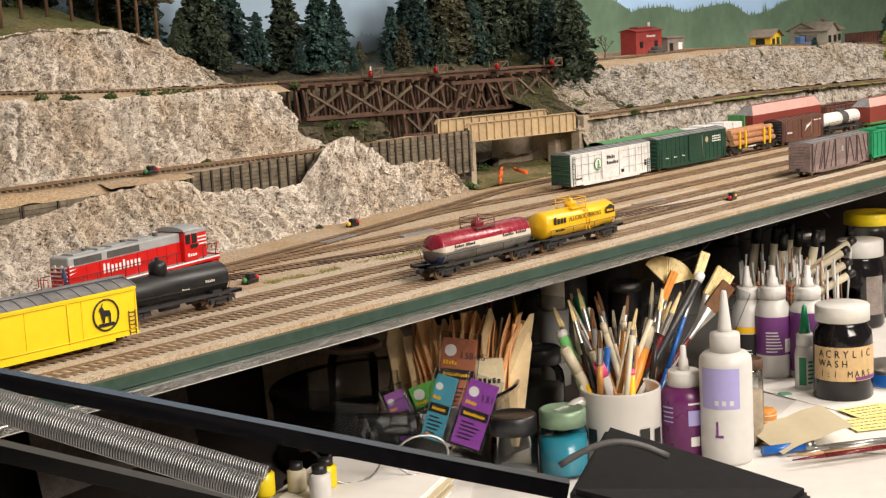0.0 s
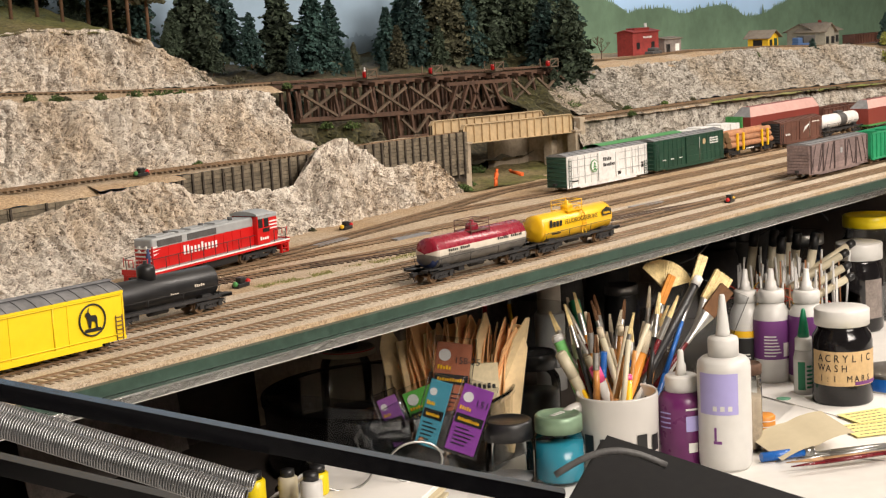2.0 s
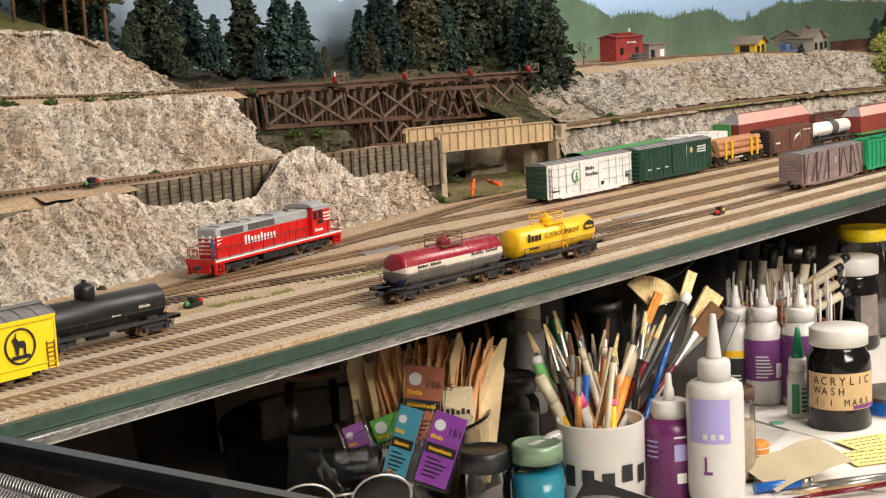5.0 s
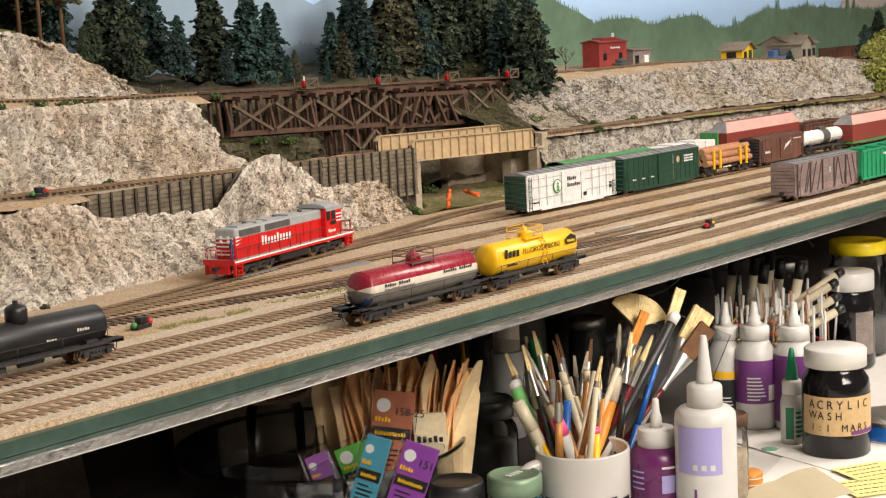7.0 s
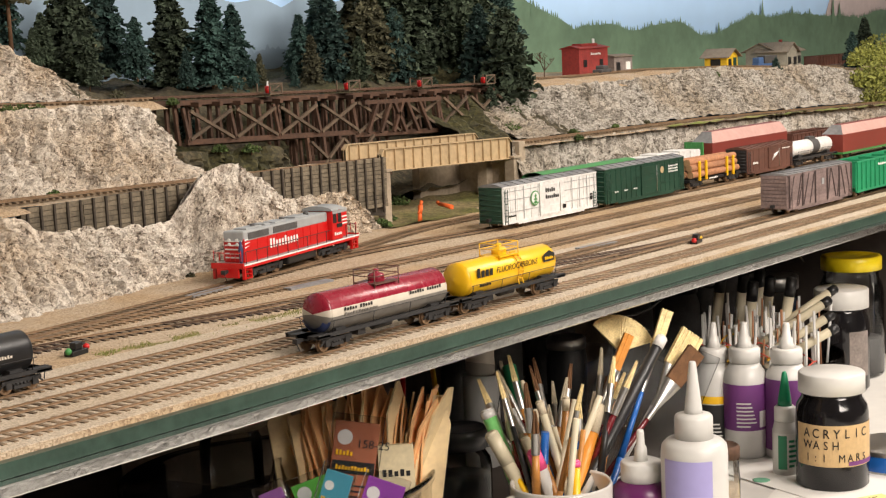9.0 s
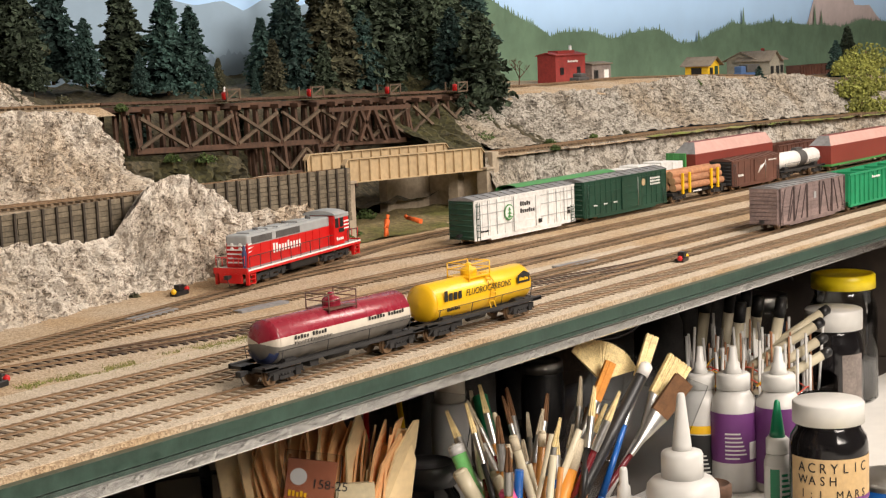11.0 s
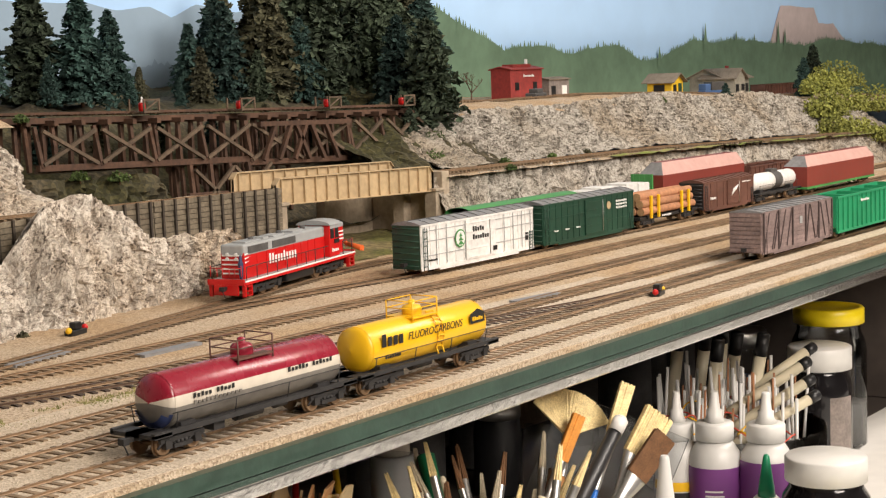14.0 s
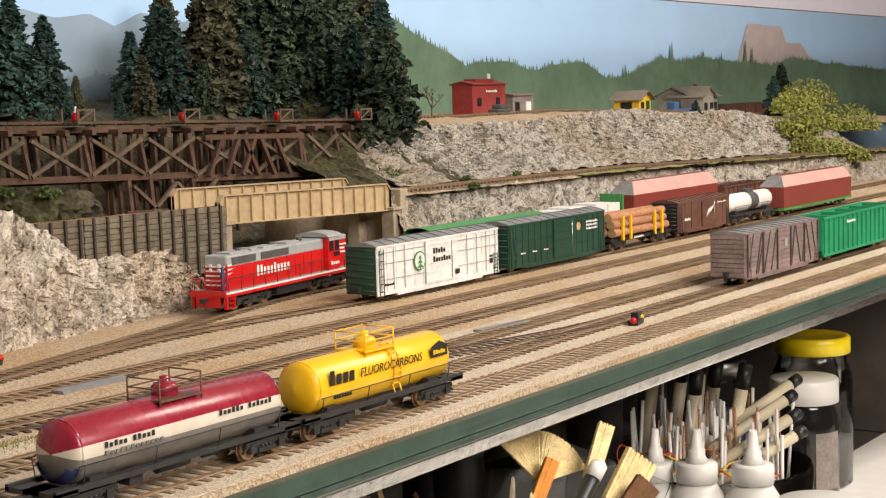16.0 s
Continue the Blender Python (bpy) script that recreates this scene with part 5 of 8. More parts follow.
for s in (-1, 1):
    for x in (0.0545, 0.0630):
        bm = bmesh.new()
        box(bm, x - 0.0030, x + 0.0030, s * 0.0156 - 0.0003, s * 0.0156 + 0.0003, 0.031, 0.0395)
        part("window", bm, M["black"], cab)
    bm = bmesh.new()
    box(bm, 0.0510, 0.0680, s * 0.0158 - 0.0001, s * 0.0158 + 0.0001, 0.0395, 0.0425)
    part("cab_stripe", bm, M["loco_grey"], cab)
    bm = bmesh.new()
    box(bm, 0.0575, 0.0665, s * 0.0161 - 0.0002, s * 0.0161 + 0.0002, 0.0265, 0.0300)
    part("number_board", bm, M["ink"], cab)
bm = bmesh.new()
box(bm, 0.068, 0.0855, -0.0105, 0.0105, 0.0152, 0.0415, bevel=0.0012)
part("short_hood", bm, M["loco_red"], loco)
bm = bmesh.new()
box(bm, 0.0682, 0.0857, -0.0108, 0.0108, 0.0378, 0.0424, bevel=0.0012)
part("short_hood_roof", bm, M["loco_grey"], loco)
for s in (-1, 1):
    for k in range(3):
        bm = bmesh.new()
        z = 0.0350 - k * 0.0032
        vs = [bm.verts.new((x, s * 0.0111, zz)) for x, zz in ((-0.0835, z), (-0.0835, z - 0.0014), (-0.074 + k * -0.002, z), (-0.072 + k * -0.002, z + 0.0002))]
        bm.faces.new(vs if s < 0 else vs[::-1])
        part("wing_stripe", bm, M["loco_white"], loco)
        bm = bmesh.new()
        box(bm, 0.0700 + k * 0.002, 0.0845, s * 0.0108 - 0.0002, s * 0.0108 + 0.0002, z - 0.0012, z)
        part("wing_stripe", bm, M["loco_white"], loco)
bars(loco, -0.046, 0.0225, 10, 0.0046, 0.0082, -0.0112, M["loco_white"], gap=0.48)
bars(loco, 0.053, 0.0195, 4, 0.0032, 0.0030, -0.0160, M["loco_white"])
for d in (-1, 1):
    bm = bmesh.new()
    x = d * 0.0945
    box(bm, x - 0.0007, x + 0.0007, -0.0165, 0.0165, 0.0118, 0.0165)
    for s in (-1, 1):
        sb = bmesh.new()
        for k in range(3):
            box(sb, x - d * 0.007 - 0.003, x - d * 0.007 + 0.003, s * 0.0150 - 0.002, s * 0.0150 + 0.002, 0.0030 + k * 0.0035, 0.0037 + k * 0.0035)
        box(sb, min(x - d * 0.0012, x - d * 0.0030), max(x - d * 0.0012, x - d * 0.0030), s * 0.0150 - 0.0015, s * 0.0150 + 0.0015, 0.0025, 0.0130)
        box(sb, min(x - d * 0.0108, x - d * 0.0120), max(x - d * 0.0108, x - d * 0.0120), s * 0.0150 - 0.0015, s * 0.0150 + 0.0015, 0.0025, 0.0130)
        part("step_well", sb, M["loco_red"], loco)
    box(bm, x - 0.0009, x + 0.0009, -0.0110, 0.0110, 0.0040, 0.0120)
    pil = part("pilot", bm, M["loco_red"], loco)
    bm = bmesh.new()
    for y in (-0.014, -0.008, -0.003, 0.003, 0.008, 0.014):
        rod(bm, (x, y, 0.0185), (x, y, 0.0270 if abs(y) > 0.01 else 0.0245), 0.0004, seg=5)
    for y0, y1 in ((-0.014, -0.003), (0.003, 0.014)):
        rod(bm, (x, y0, 0.0250), (x, y1, 0.0250), 0.0004, seg=5)
    part("end_railing", bm, M["loco_red"], pil)
    coupler(loco, d * 0.0945, d)
    bm = bmesh.new()
    xx = -0.0846 if d < 0 else 0.0858
    for y in (-0.004, 0.004):
        for z in (0.031, 0.0345):
            rod(bm, (xx, y, z), (xx + d * 0.001, y, z), 0.0014, seg=10)
    part("headlight", bm, M["loco_white"], loco)
    bm = bmesh.new()
    for k in range(5):
        z = 0.019 + k * 0.0035
        box(bm, xx - 0.0002, xx + 0.0002, -0.009, 0.009, z, z + 0.0012)
    part("end_louvre", bm, M["black"] if d > 0 else M["loco_white"], loco)
for s in (-1, 1):
    bm = bmesh.new()
    for x in (-0.090, -0.074, -0.058, -0.042, -0.026, -0.010, 0.006, 0.022, 0.038):
        rod(bm, (x, s * 0.0160, 0.0152), (x, s * 0.0160, 0.0255), 0.00035, seg=5)
    rod(bm, (-0.090, s * 0.0160, 0.0255), (0.046, s * 0.0160, 0.0255), 0.00035, seg=5)
    for x in (0.073, 0.090):
        rod(bm, (x, s * 0.0160, 0.0152), (x, s * 0.0160, 0.0265), 0.0004, seg=5)
    rod(bm, (0.073, s * 0.0160, 0.0265), (0.090, s * 0.0160, 0.0265), 0.0004, seg=5)
    part("side_railing", bm, M["frame_black"], loco)
bm = bmesh.new()
box(bm, -0.024, 0.022, -0.0145, 0.0145, 0.0045, 0.0125, bevel=0.0015)
part("fuel_tank", bm, M["black"], loco)
truck(loco, -0.055, 3, wheel_r=0.0055, base=0.0195)
truck(loco, 0.055, 3, wheel_r=0.0055, base=0.0195)
bm = bmesh.new()
lathe(bm, [(0.0010, 0), (0.0016, 0.004), (0.0019, 0.009), (0.0023, 0.0125), (0.0012, 0.0155), (0.0014, 0.0175), (0.0008, 0.0192)], 10, (-0.090, -0.011, 0.0155))
tagged(part("platform_figurine", bm, M["tank_blue"], loco), "plain dark blue figurine")

# the hood unit is a little longer than its drawing
done = set()
for ob in loco.children_recursive:
    ob.location.x *= 1.09
    if ob.data and ob.data.name not in done:
        ob.data.transform(Matrix.Diagonal((1.09, 1, 1, 1)))
        done.add(ob.data.name)

# ---- timber trestle on the upper level ----
trestle = thing("timber_trestle", "brown timber trestle bridge with cross-braced bents", "bridge")


def timber(a, b, r, name="timber", material=None):
    bm = bmesh.new()
    rod(bm, a, b, r, square=True)
    return part(name, bm, material or M["timber"], trestle)


def up(x):
    return lerp_line(UPZ, x)


for y in (1.284, 1.292, 1.308, 1.316):
    for i in range(7):
        x0 = 1.10 + i * 0.1
        timber((x0, y, up(x0) - 0.0065), (x0 + 0.101, y, up(x0 + 0.1) - 0.0065), 0.0028, "stringer")
for i in range(7):
    x0 = 1.10 + i * 0.1
    timber((x0, 1.281, up(x0) + 0.0005), (x0 + 0.101, 1.281, up(x0 + 0.1) + 0.0005), 0.0012, "guard_timber")
    timber((x0, 1.320, up(x0) + 0.0005), (x0 + 0.101, 1.320, up(x0 + 0.1) + 0.0005), 0.0012, "guard_timber")


def low(x):
    return 1.107 - 0.032 * (x - 1.13)


x = 1.125
rng = random.Random(4)
while x < 1.80:
    zt = up(x) - 0.010
    for y in (1.276, 1.290, 1.310, 1.324):
        timber((x + rng.uniform(-0.001, 0.001), y + (y - 1.3) * 0.25, low(x) - (0.06 if 1.30 < x < 1.52 else 0.004)), (x, y, zt), 0.0019, "post")
    timber((x, 1.268, zt + 0.0012), (x, 1.332, zt + 0.0012), 0.0026, "cap")
    x += 0.034
# front truss: chords, uprights and crossed braces
for x0, x1, drop in ((1.128, 1.425, 0), (1.42, 1.60, -0.004), (1.60, 1.79, 0.002)):
    timber((x0, 1.262, low(x0) + drop), (x1, 1.262, low(x1) + drop), 0.0030, "lower_chord")
    timber((x0, 1.266, low(x0) + drop - 0.003), (x1, 1.278, low(x1) + drop - 0.003), 0.0022, "lower_chord", M["pale_timber"])
    n = max(2, round((x1 - x0) / 0.075))
    for i in range(n):
        a, b = x0 + (x1 - x0) * i / n, x0 + (x1 - x0) * (i + 1) / n
        timber((a + 0.004, 1.260, low(a) + drop), (a + 0.001, 1.266, up(a) - 0.012), 0.0019, "upright")
        timber((a + 0.004, 1.2585, low(a) + drop + 0.003), (b - 0.003, 1.2585, up(b) - 0.016), 0.0017, "brace", M["pale_timber"])
        timber((a + 0.004, 1.2570, up(a) - 0.016), (b - 0.003, 1.2570, low(b) + drop + 0.003), 0.0017, "brace", M["pale_timber"])
    timber((x1 - 0.002, 1.260, low(x1) + drop), (x1 - 0.001, 1.266, up(x1) - 0.012), 0.0019, "upright")
# deck truss in the middle
timber((1.43, 1.252, up(1.43) - 0.016), (1.59, 1.252, up(1.59) - 0.016), 0.0026, "upper_chord")
for i in range(6):
    a = 1.435 + i * 0.026
    timber((a, 1.2515, low(a) - 0.002), (a + 0.022 * (1 if i < 3 else -1), 1.2515, up(a) - 0.017), 0.0022, "diagonal")
# lower bents in the gully
for x in (1.33, 1.36, 1.39, 1.42, 1.45):
    for y in (1.262, 1.285, 1.315):
        timber((x, y - 0.006, 1.035), (x, y, low(x)), 0.0022, "post")
timber((1.32, 1.256, 1.066), (1.45, 1.256, 1.062), 0.0020, "girt")
for a, b in ((1.33, 1.39), (1.39, 1.33), (1.39, 1.45), (1.45, 1.39)):
    timber((a, 1.2545, 1.045), (b, 1.2545, 1.092), 0.0017, "brace", M["pale_timber"])
# refuge platforms with red barrels
for x in (1.277, 1.422, 1.572, 1.718):
    pf = thing("refuge_platform", "small timber refuge platform with a red barrel on the trestle", "platform", "refuge platforms", pose(x, 1.270, up(x) + 0.0005))
    bm = bmesh.new()
    box(bm, -0.011, 0.011, -0.011, 0.011, -0.001, 0.0005)
    part("deck", bm, M["pale_timber"], pf)
    for p, q, r in (((-0.0105, -0.0105, 0), (-0.0105, -0.0105, 0.013), 0.0008), ((0.0105, -0.0105, 0), (0.0105, -0.0105, 0.013), 0.0008), ((-0.0105, 0.0105, 0), (-0.0105, 0.0105, 0.013), 0.0008), ((0.0105, 0.0105, 0), (0.0105, 0.0105, 0.013), 0.0008)):
        bm = bmesh.new()
        rod(bm, p, q, r, square=True)
        part("rail_post", bm, M["pale_timber"], pf)
    for p, q, r in (((-0.0105, -0.0105, 0.012), (0.0105, -0.0105, 0.012), 0.0009), ((-0.0105, -0.0105, 0.001), (0.0105, -0.0105, 0.012), 0.0007)):
        bm = bmesh.new()
        rod(bm, p, q, r, square=True)
        part("rail_bar", bm, M["pale_timber"], pf)
    bm = bmesh.new()
    lathe(bm, [(0.0032, 0), (0.0038, 0.003), (0.0038, 0.006), (0.0033, 0.009)], 14, (-0.003, 0, 0.0005))
    part("barrel", bm, M["loco_red"], pf)

# ---- plate girder bridge on the middle level ----
bridge = thing("girder_bridge", "tan painted plate girder bridge over the yard lead", "bridge")
for y, dx, dz in ((1.113, 0.0, 0.0), (1.160, -0.010, 0.006)):
    x0, x1 = 1.293 + dx, 1.556 + dx
    za, zb, ta, tb = 1.061 + dz, 1.054 + dz, 1.0865 + dz, 1.0815 + dz
    bm = bmesh.new()
    pts = [(x0, za), (x1, zb), (x1, tb - 0.006), (x1 - 0.006, tb), (x0 + 0.006, ta), (x0, ta - 0.006)]
    fr = [bm.verts.new((x, y - 0.0008, z)) for x, z in pts]
    bk = [bm.verts.new((x, y + 0.0008, z)) for x, z in pts]
    bm.faces.new(fr)
    bm.faces.new(bk[::-1])
    for i in range(6):
        j = (i + 1) % 6
        bm.faces.new((fr[j], fr[i], bk[i], bk[j]))
    web = part("girder_web", bm, M["girder"], bridge)
    bm = bmesh.new()
    for i in range(6):
        j = (i + 1) % 6
        a, b = pts[i], pts[j]
        rod(bm, (a[0], y, a[1]), (b[0], y, b[1]), 0.0005, seg=4)
        vs = [bm.verts.new((p[0], y + s * 0.0035, p[1] + h)) for p in (a, b) for s in (-1, 1) for h in (-0.0005, 0.0006)]
        for q in ((0, 4, 5, 1), (2, 3, 7, 6), (1, 5, 7, 3), (0, 2, 6, 4)):
            bm.faces.new([vs[m_] for m_ in q])
    part("flange", bm, M["girder"], bridge)
    for i in range(15):
        k = (i + 0.5) / 15
        x = x0 + (x1 - x0) * k
        bm = bmesh.new()
        box(bm, x - 0.0005, x + 0.0005, y - 0.0032, y + 0.0032, za + (zb - za) * k + 0.0006, ta + (tb - ta) * k - 0.0008)
        part("stiffener", bm, M["girder"], web)
bm = bmesh.new()
box(bm, 1.285, 1.565, 1.118, 1.155, 1.064, 1.067)
part("bridge_floor", bm, M["timber"], bridge)
for x, y, w, d, z0, z1, nm in ((1.299, 1.113, 0.012, 0.012, 0.998, 1.060, "left"), (1.299, 1.158, 0.012, 0.012, 0.998, 1.062, "left"), (1.560, 1.113, 0.014, 0.016, 0.996, 1.054, "right"), (1.560, 1.158, 0.014, 0.016, 0.996, 1.058, "right")):
    bm = bmesh.new()
    box(bm, x - w / 2, x + w / 2, y - d / 2, y + d / 2, z0, z1, bevel=0.001)
    box(bm, x - w / 2 - 0.002, x + w / 2 + 0.002, y - d / 2 - 0.002, y + d / 2 + 0.002, z1 - 0.0001, z1 + 0.003, bevel=0.0006)
    tagged(part("bridge_pier", bm, M["concrete"]), "square tan concrete bridge pier", "bridge pier", "bridge piers")
bm = bmesh.new()
box(bm, 1.566, 1.580, 1.105, 1.22, 0.996, 1.075, bevel=0.001)
box(bm, 1.48, 1.566, 1.205, 1.218, 0.996, 1.060, bevel=0.001)
tagged(part("abutment", bm, M["concrete"]), "tan concrete abutment wall under the girder bridge", "", "", "structure")

# ---- crib walls: planks behind upright posts ----


def crib(x0, x1, y, top0, top1, bot0, bot1, posts, label, tilt=0.0):
    wall = thing("crib_wall", label, "retaining wall")
    tagged(wall, kind="structure")
    h = max(top0 - bot0, top1 - bot1)
    n = max(2, round(h / 0.0048))
    seg = max(1, round((x1 - x0) / 0.062))
    rng = random.Random(posts)
    for i in range(n):
        for s in range(seg):
            a, b = x0 + (x1 - x0) * s / seg + 0.0004, x0 + (x1 - x0) * (s + 1) / seg - 0.0004
            ka, kb = s / seg, (s + 1) / seg
            za, zb = top0 + (top1 - top0) * ka - (i + 1) * 0.0048, top0 + (top1 - top0) * kb - (i + 1) * 0.0048
            bm = bmesh.new()
            yy_ = y + rng.uniform(-0.0005, 0.0005)
            vs = [bm.verts.new((xx, yy_ + d, zz + hh)) for xx, zz in ((a, za), (b, zb)) for d in (-0.0015, 0.003) for hh in (0, 0.0043)]
            for q in ((0, 1, 3, 2), (4, 6, 7, 5), (0, 4, 5, 1), (2, 3, 7, 6), (0, 2, 6, 4), (1, 5, 7, 3)):
                bm.faces.new([vs[m_] for m_ in q])
            part("plank", bm, M["crib"], wall)
    for i in range(posts):
        k = (i + 0.4) / posts
        x = x0 + (x1 - x0) * k
        bm = bmesh.new()
        rod(bm, (x, y - 0.003, bot0 + (bot1 - bot0) * k - 0.006), (x, y - 0.0026, top0 + (top1 - top0) * k + 0.0004), 0.0011, square=True)
        part("post", bm, M["crib_post"], wall)
    bm = bmesh.new()
    vs = [bm.verts.new((xx, y + d, zz)) for xx, t, b in ((x0, top0, bot0 - 0.01), (x1, top1, bot1 - 0.01)) for d in (0.0032, 0.0072) for zz in (b, t - 0.001)]
    for q in ((0, 1, 3, 2), (4, 6, 7, 5), (0, 4, 5, 1), (2, 3, 7, 6), (0, 2, 6, 4), (1, 5, 7, 3)):
        bm.faces.new([vs[m_] for m_ in q])
    part("backing", bm, M["crib_post"], wall)
    return wall


crib(0.770, 0.985, 1.100, 1.0755, 1.0785, 1.052, 1.040, 14, "weathered grey plank crib wall with dark upright posts")
crib(1.060, 1.288, 1.100, 1.0805, 1.0790, 1.044, 1.020, 15, "weathered grey plank crib wall with dark upright posts beside the bridge")
crib(0.30, 0.650, 1.084, 1.0690, 1.0690, 1.050, 1.056, 8, "low dark plank crib wall below the middle track")
crib(2.26, 2.44, 1.112, 1.064, 1.060, 1.047, 1.043, 10, "brown plank crib wall in the grass bank")

# ---- trees ----


def conifer(name_seed, h, crown_mat, spread=0.22, bare=0.12):
    """One conifer of height h: trunk and a crown of whorled drooping sprays."""
    rng = random.Random(name_seed)
    tree = thing("conifer", "dark green model conifer with drooping layered branches", "tree", "conifers")
    bm = bmesh.new()
    rod(bm, (0, 0, -0.006), (0, 0, h * 0.97), h * 0.016, h * 0.003, seg=7)
    part("trunk", bm, M["bark"], tree)
    bm = bmesh.new()
    z = h * bare
    while z < h * 0.985:
        k = (z - h * bare) / (h * (1 - bare))
        R_ = h * spread * ((1 - k) ** 0.65 * (0.8 + 0.2 * min(1, k * 5)) + 0.03) * rng.uniform(0.55, 1.15)
        n = 6 + int(7 * (1 - k))
        for i in range(n):
            a = 2 * math.pi * (i + rng.random() * 0.8) / n
            r = R_ * rng.uniform(0.65, 1.15) * (1 + 0.55 * noise.noise(Vector((math.cos(a) * 1.6, math.sin(a) * 1.6, z * 45 + name_seed * 7))))
            droop = r * rng.uniform(0.10, 0.5)
            m_ = 3 + int(r / 0.006)
            for j in range(m_):
                q = (j + 0.6 * rng.random() + 0.3) / m_
                c = Vector((math.cos(a) * r * q, math.sin(a) * r * q, z - droop * q * q + rng.uniform(-1, 1) * 0.0015))
                w = (0.0050 + 0.0034 * rng.random()) * (1.15 - 0.45 * q) * (h / 0.13) ** 0.5
                for _ in range(2):
                    u = Vector((rng.gauss(0, 1), rng.gauss(0, 1), rng.gauss(0, 0.45))).normalized()
                    v = u.cross(Vector((rng.gauss(0, 1), rng.gauss(0, 1), rng.gauss(0, 1)))).normalized()
                    vs = [bm.verts.new(c + u * w * s1 + v * w * s2 * 0.6) for s1, s2 in ((-1, -0.2), (0.1, -1), (1, 0.3), (-0.2, 1))]
                    bm.faces.new(vs)
        z += h * 0.026 * (1 - 0.35 * k)
    part("crown", bm, crown_mat, tree)
    return tree


# x, y, foot z, height
TREES = [(1.12, 1.5, 1.198, 0.067), (1.164, 1.5, 1.178, 0.14), (1.266, 1.56, 1.184, 0.148), (1.243, 1.47, 1.178, 0.079), (1.329, 1.5, 1.165, 0.13), (1.365, 1.46, 1.164, 0.123), (1.465, 1.52, 1.169, 0.104), (1.445, 1.45, 1.158, 0.045), (1.48, 1.42, 1.156, 0.032), (1.61, 1.47, 1.15, 0.132), (1.538, 1.44, 1.153, 0.072), (1.711, 1.45, 1.15, 0.184), (1.726, 1.5, 1.151, 0.116), (1.877, 1.52, 1.156, 0.18), (1.861, 1.47, 1.144, 0.194), (1.922, 1.45, 1.158, 0.173), (2.05, 1.5, 1.154, 0.182), (1.773, 1.27, 1.074, 0.179), (1.718, 1.26, 1.073, 0.068), (1.104, 1.55, 1.223, 0.098), (1.077, 1.58, 1.238, 0.103), (1.075, 1.46, 1.203, 0.043), (3.137, 1.33, 1.100, 0.088), (2.62, 1.256, 1.100, 0.050), (3.60, 1.5, 1.10, 0.118), (1.80, 1.50, 1.15, 0.17), (1.95, 1.56, 1.15, 0.19), (1.70, 1.56, 1.15, 0.17), (2.0, 1.44, 1.15, 0.16), (1.66, 1.53, 1.15, 0.14), (1.20, 1.56, 1.18, 0.14), (1.83, 1.40, 1.145, 0.15), (1.79, 1.33, 1.12, 0.14), (2.10, 1.56, 1.15, 0.17), (1.14, 1.44, 1.17, 0.06), (0.72, 1.60, 1.26, 0.10), (0.80, 1.62, 1.27, 0.11), (0.88, 1.61, 1.27, 0.10), (0.96, 1.62, 1.27, 0.11), (1.03, 1.61, 1.26, 0.10), (1.10, 1.62, 1.22, 0.13), (1.00, 1.57, 1.25, 0.06), (0.66, 1.59, 1.25, 0.11), (1.70, 1.42, 1.15, 0.11), (1.63, 1.43, 1.15, 0.07), (1.40, 1.57, 1.162, 0.075), (1.42, 1.44, 1.158, 0.038), (1.76, 1.55, 1.15, 0.17), (1.30, 1.44, 1.165, 0.05), (1.21, 1.35, 1.103, 0.052), (1.29, 1.352, 1.102, 0.046), (1.37, 1.35, 1.101, 0.055), (1.46, 1.352, 1.102, 0.048), (1.55, 1.35, 1.101, 0.054), (1.63, 1.352, 1.101, 0.046), (1.70, 1.35, 1.102, 0.056), (1.66, 1.44, 1.15, 0.17), (1.75, 1.43, 1.15, 0.19), (1.90, 1.50, 1.152, 0.20), (1.58, 1.50, 1.155, 0.10)]
TALL = [(0.797, 1.47, 1.245), (0.85, 1.5, 1.257), (0.913, 1.53, 1.261), (0.931, 1.5, 1.251), (1.012, 1.55, 1.256), (0.987, 1.47, 1.236), (1.01, 1.46, 1.231), (0.741, 1.45, 1.238), (1.052, 1.47, 1.217)]
protos = [conifer(1, 0.14, M["leaf"], 0.32), conifer(2, 0.14, M["leaf_blue"], 0.27, 0.06), conifer(3, 0.14, M["leaf_brown"], 0.28, 0.1), conifer(4, 0.14, M["leaf"], 0.37, 0.04), conifer(5, 0.14, M["leaf_blue"], 0.32, 0.10)]
used = [False] * len(protos)
rng = random.Random(11)
for i, (x, y, z, h) in enumerate(TREES):
    k = (i * 3 + i // 4) % len(protos)
    s = h / 0.14
    m_ = pose(x, y, z, 0, 0, rng.uniform(0, 360)) @ Matrix.Diagonal((s * rng.uniform(0.85, 1.15), s * rng.uniform(0.85, 1.15), s, 1))
    if not used[k]:
        used[k] = True
        t_ = protos[k]
        t_.matrix_world = m_
    else:
        t_ = copy_thing(protos[k], m_)
        t_.matrix_world = m_
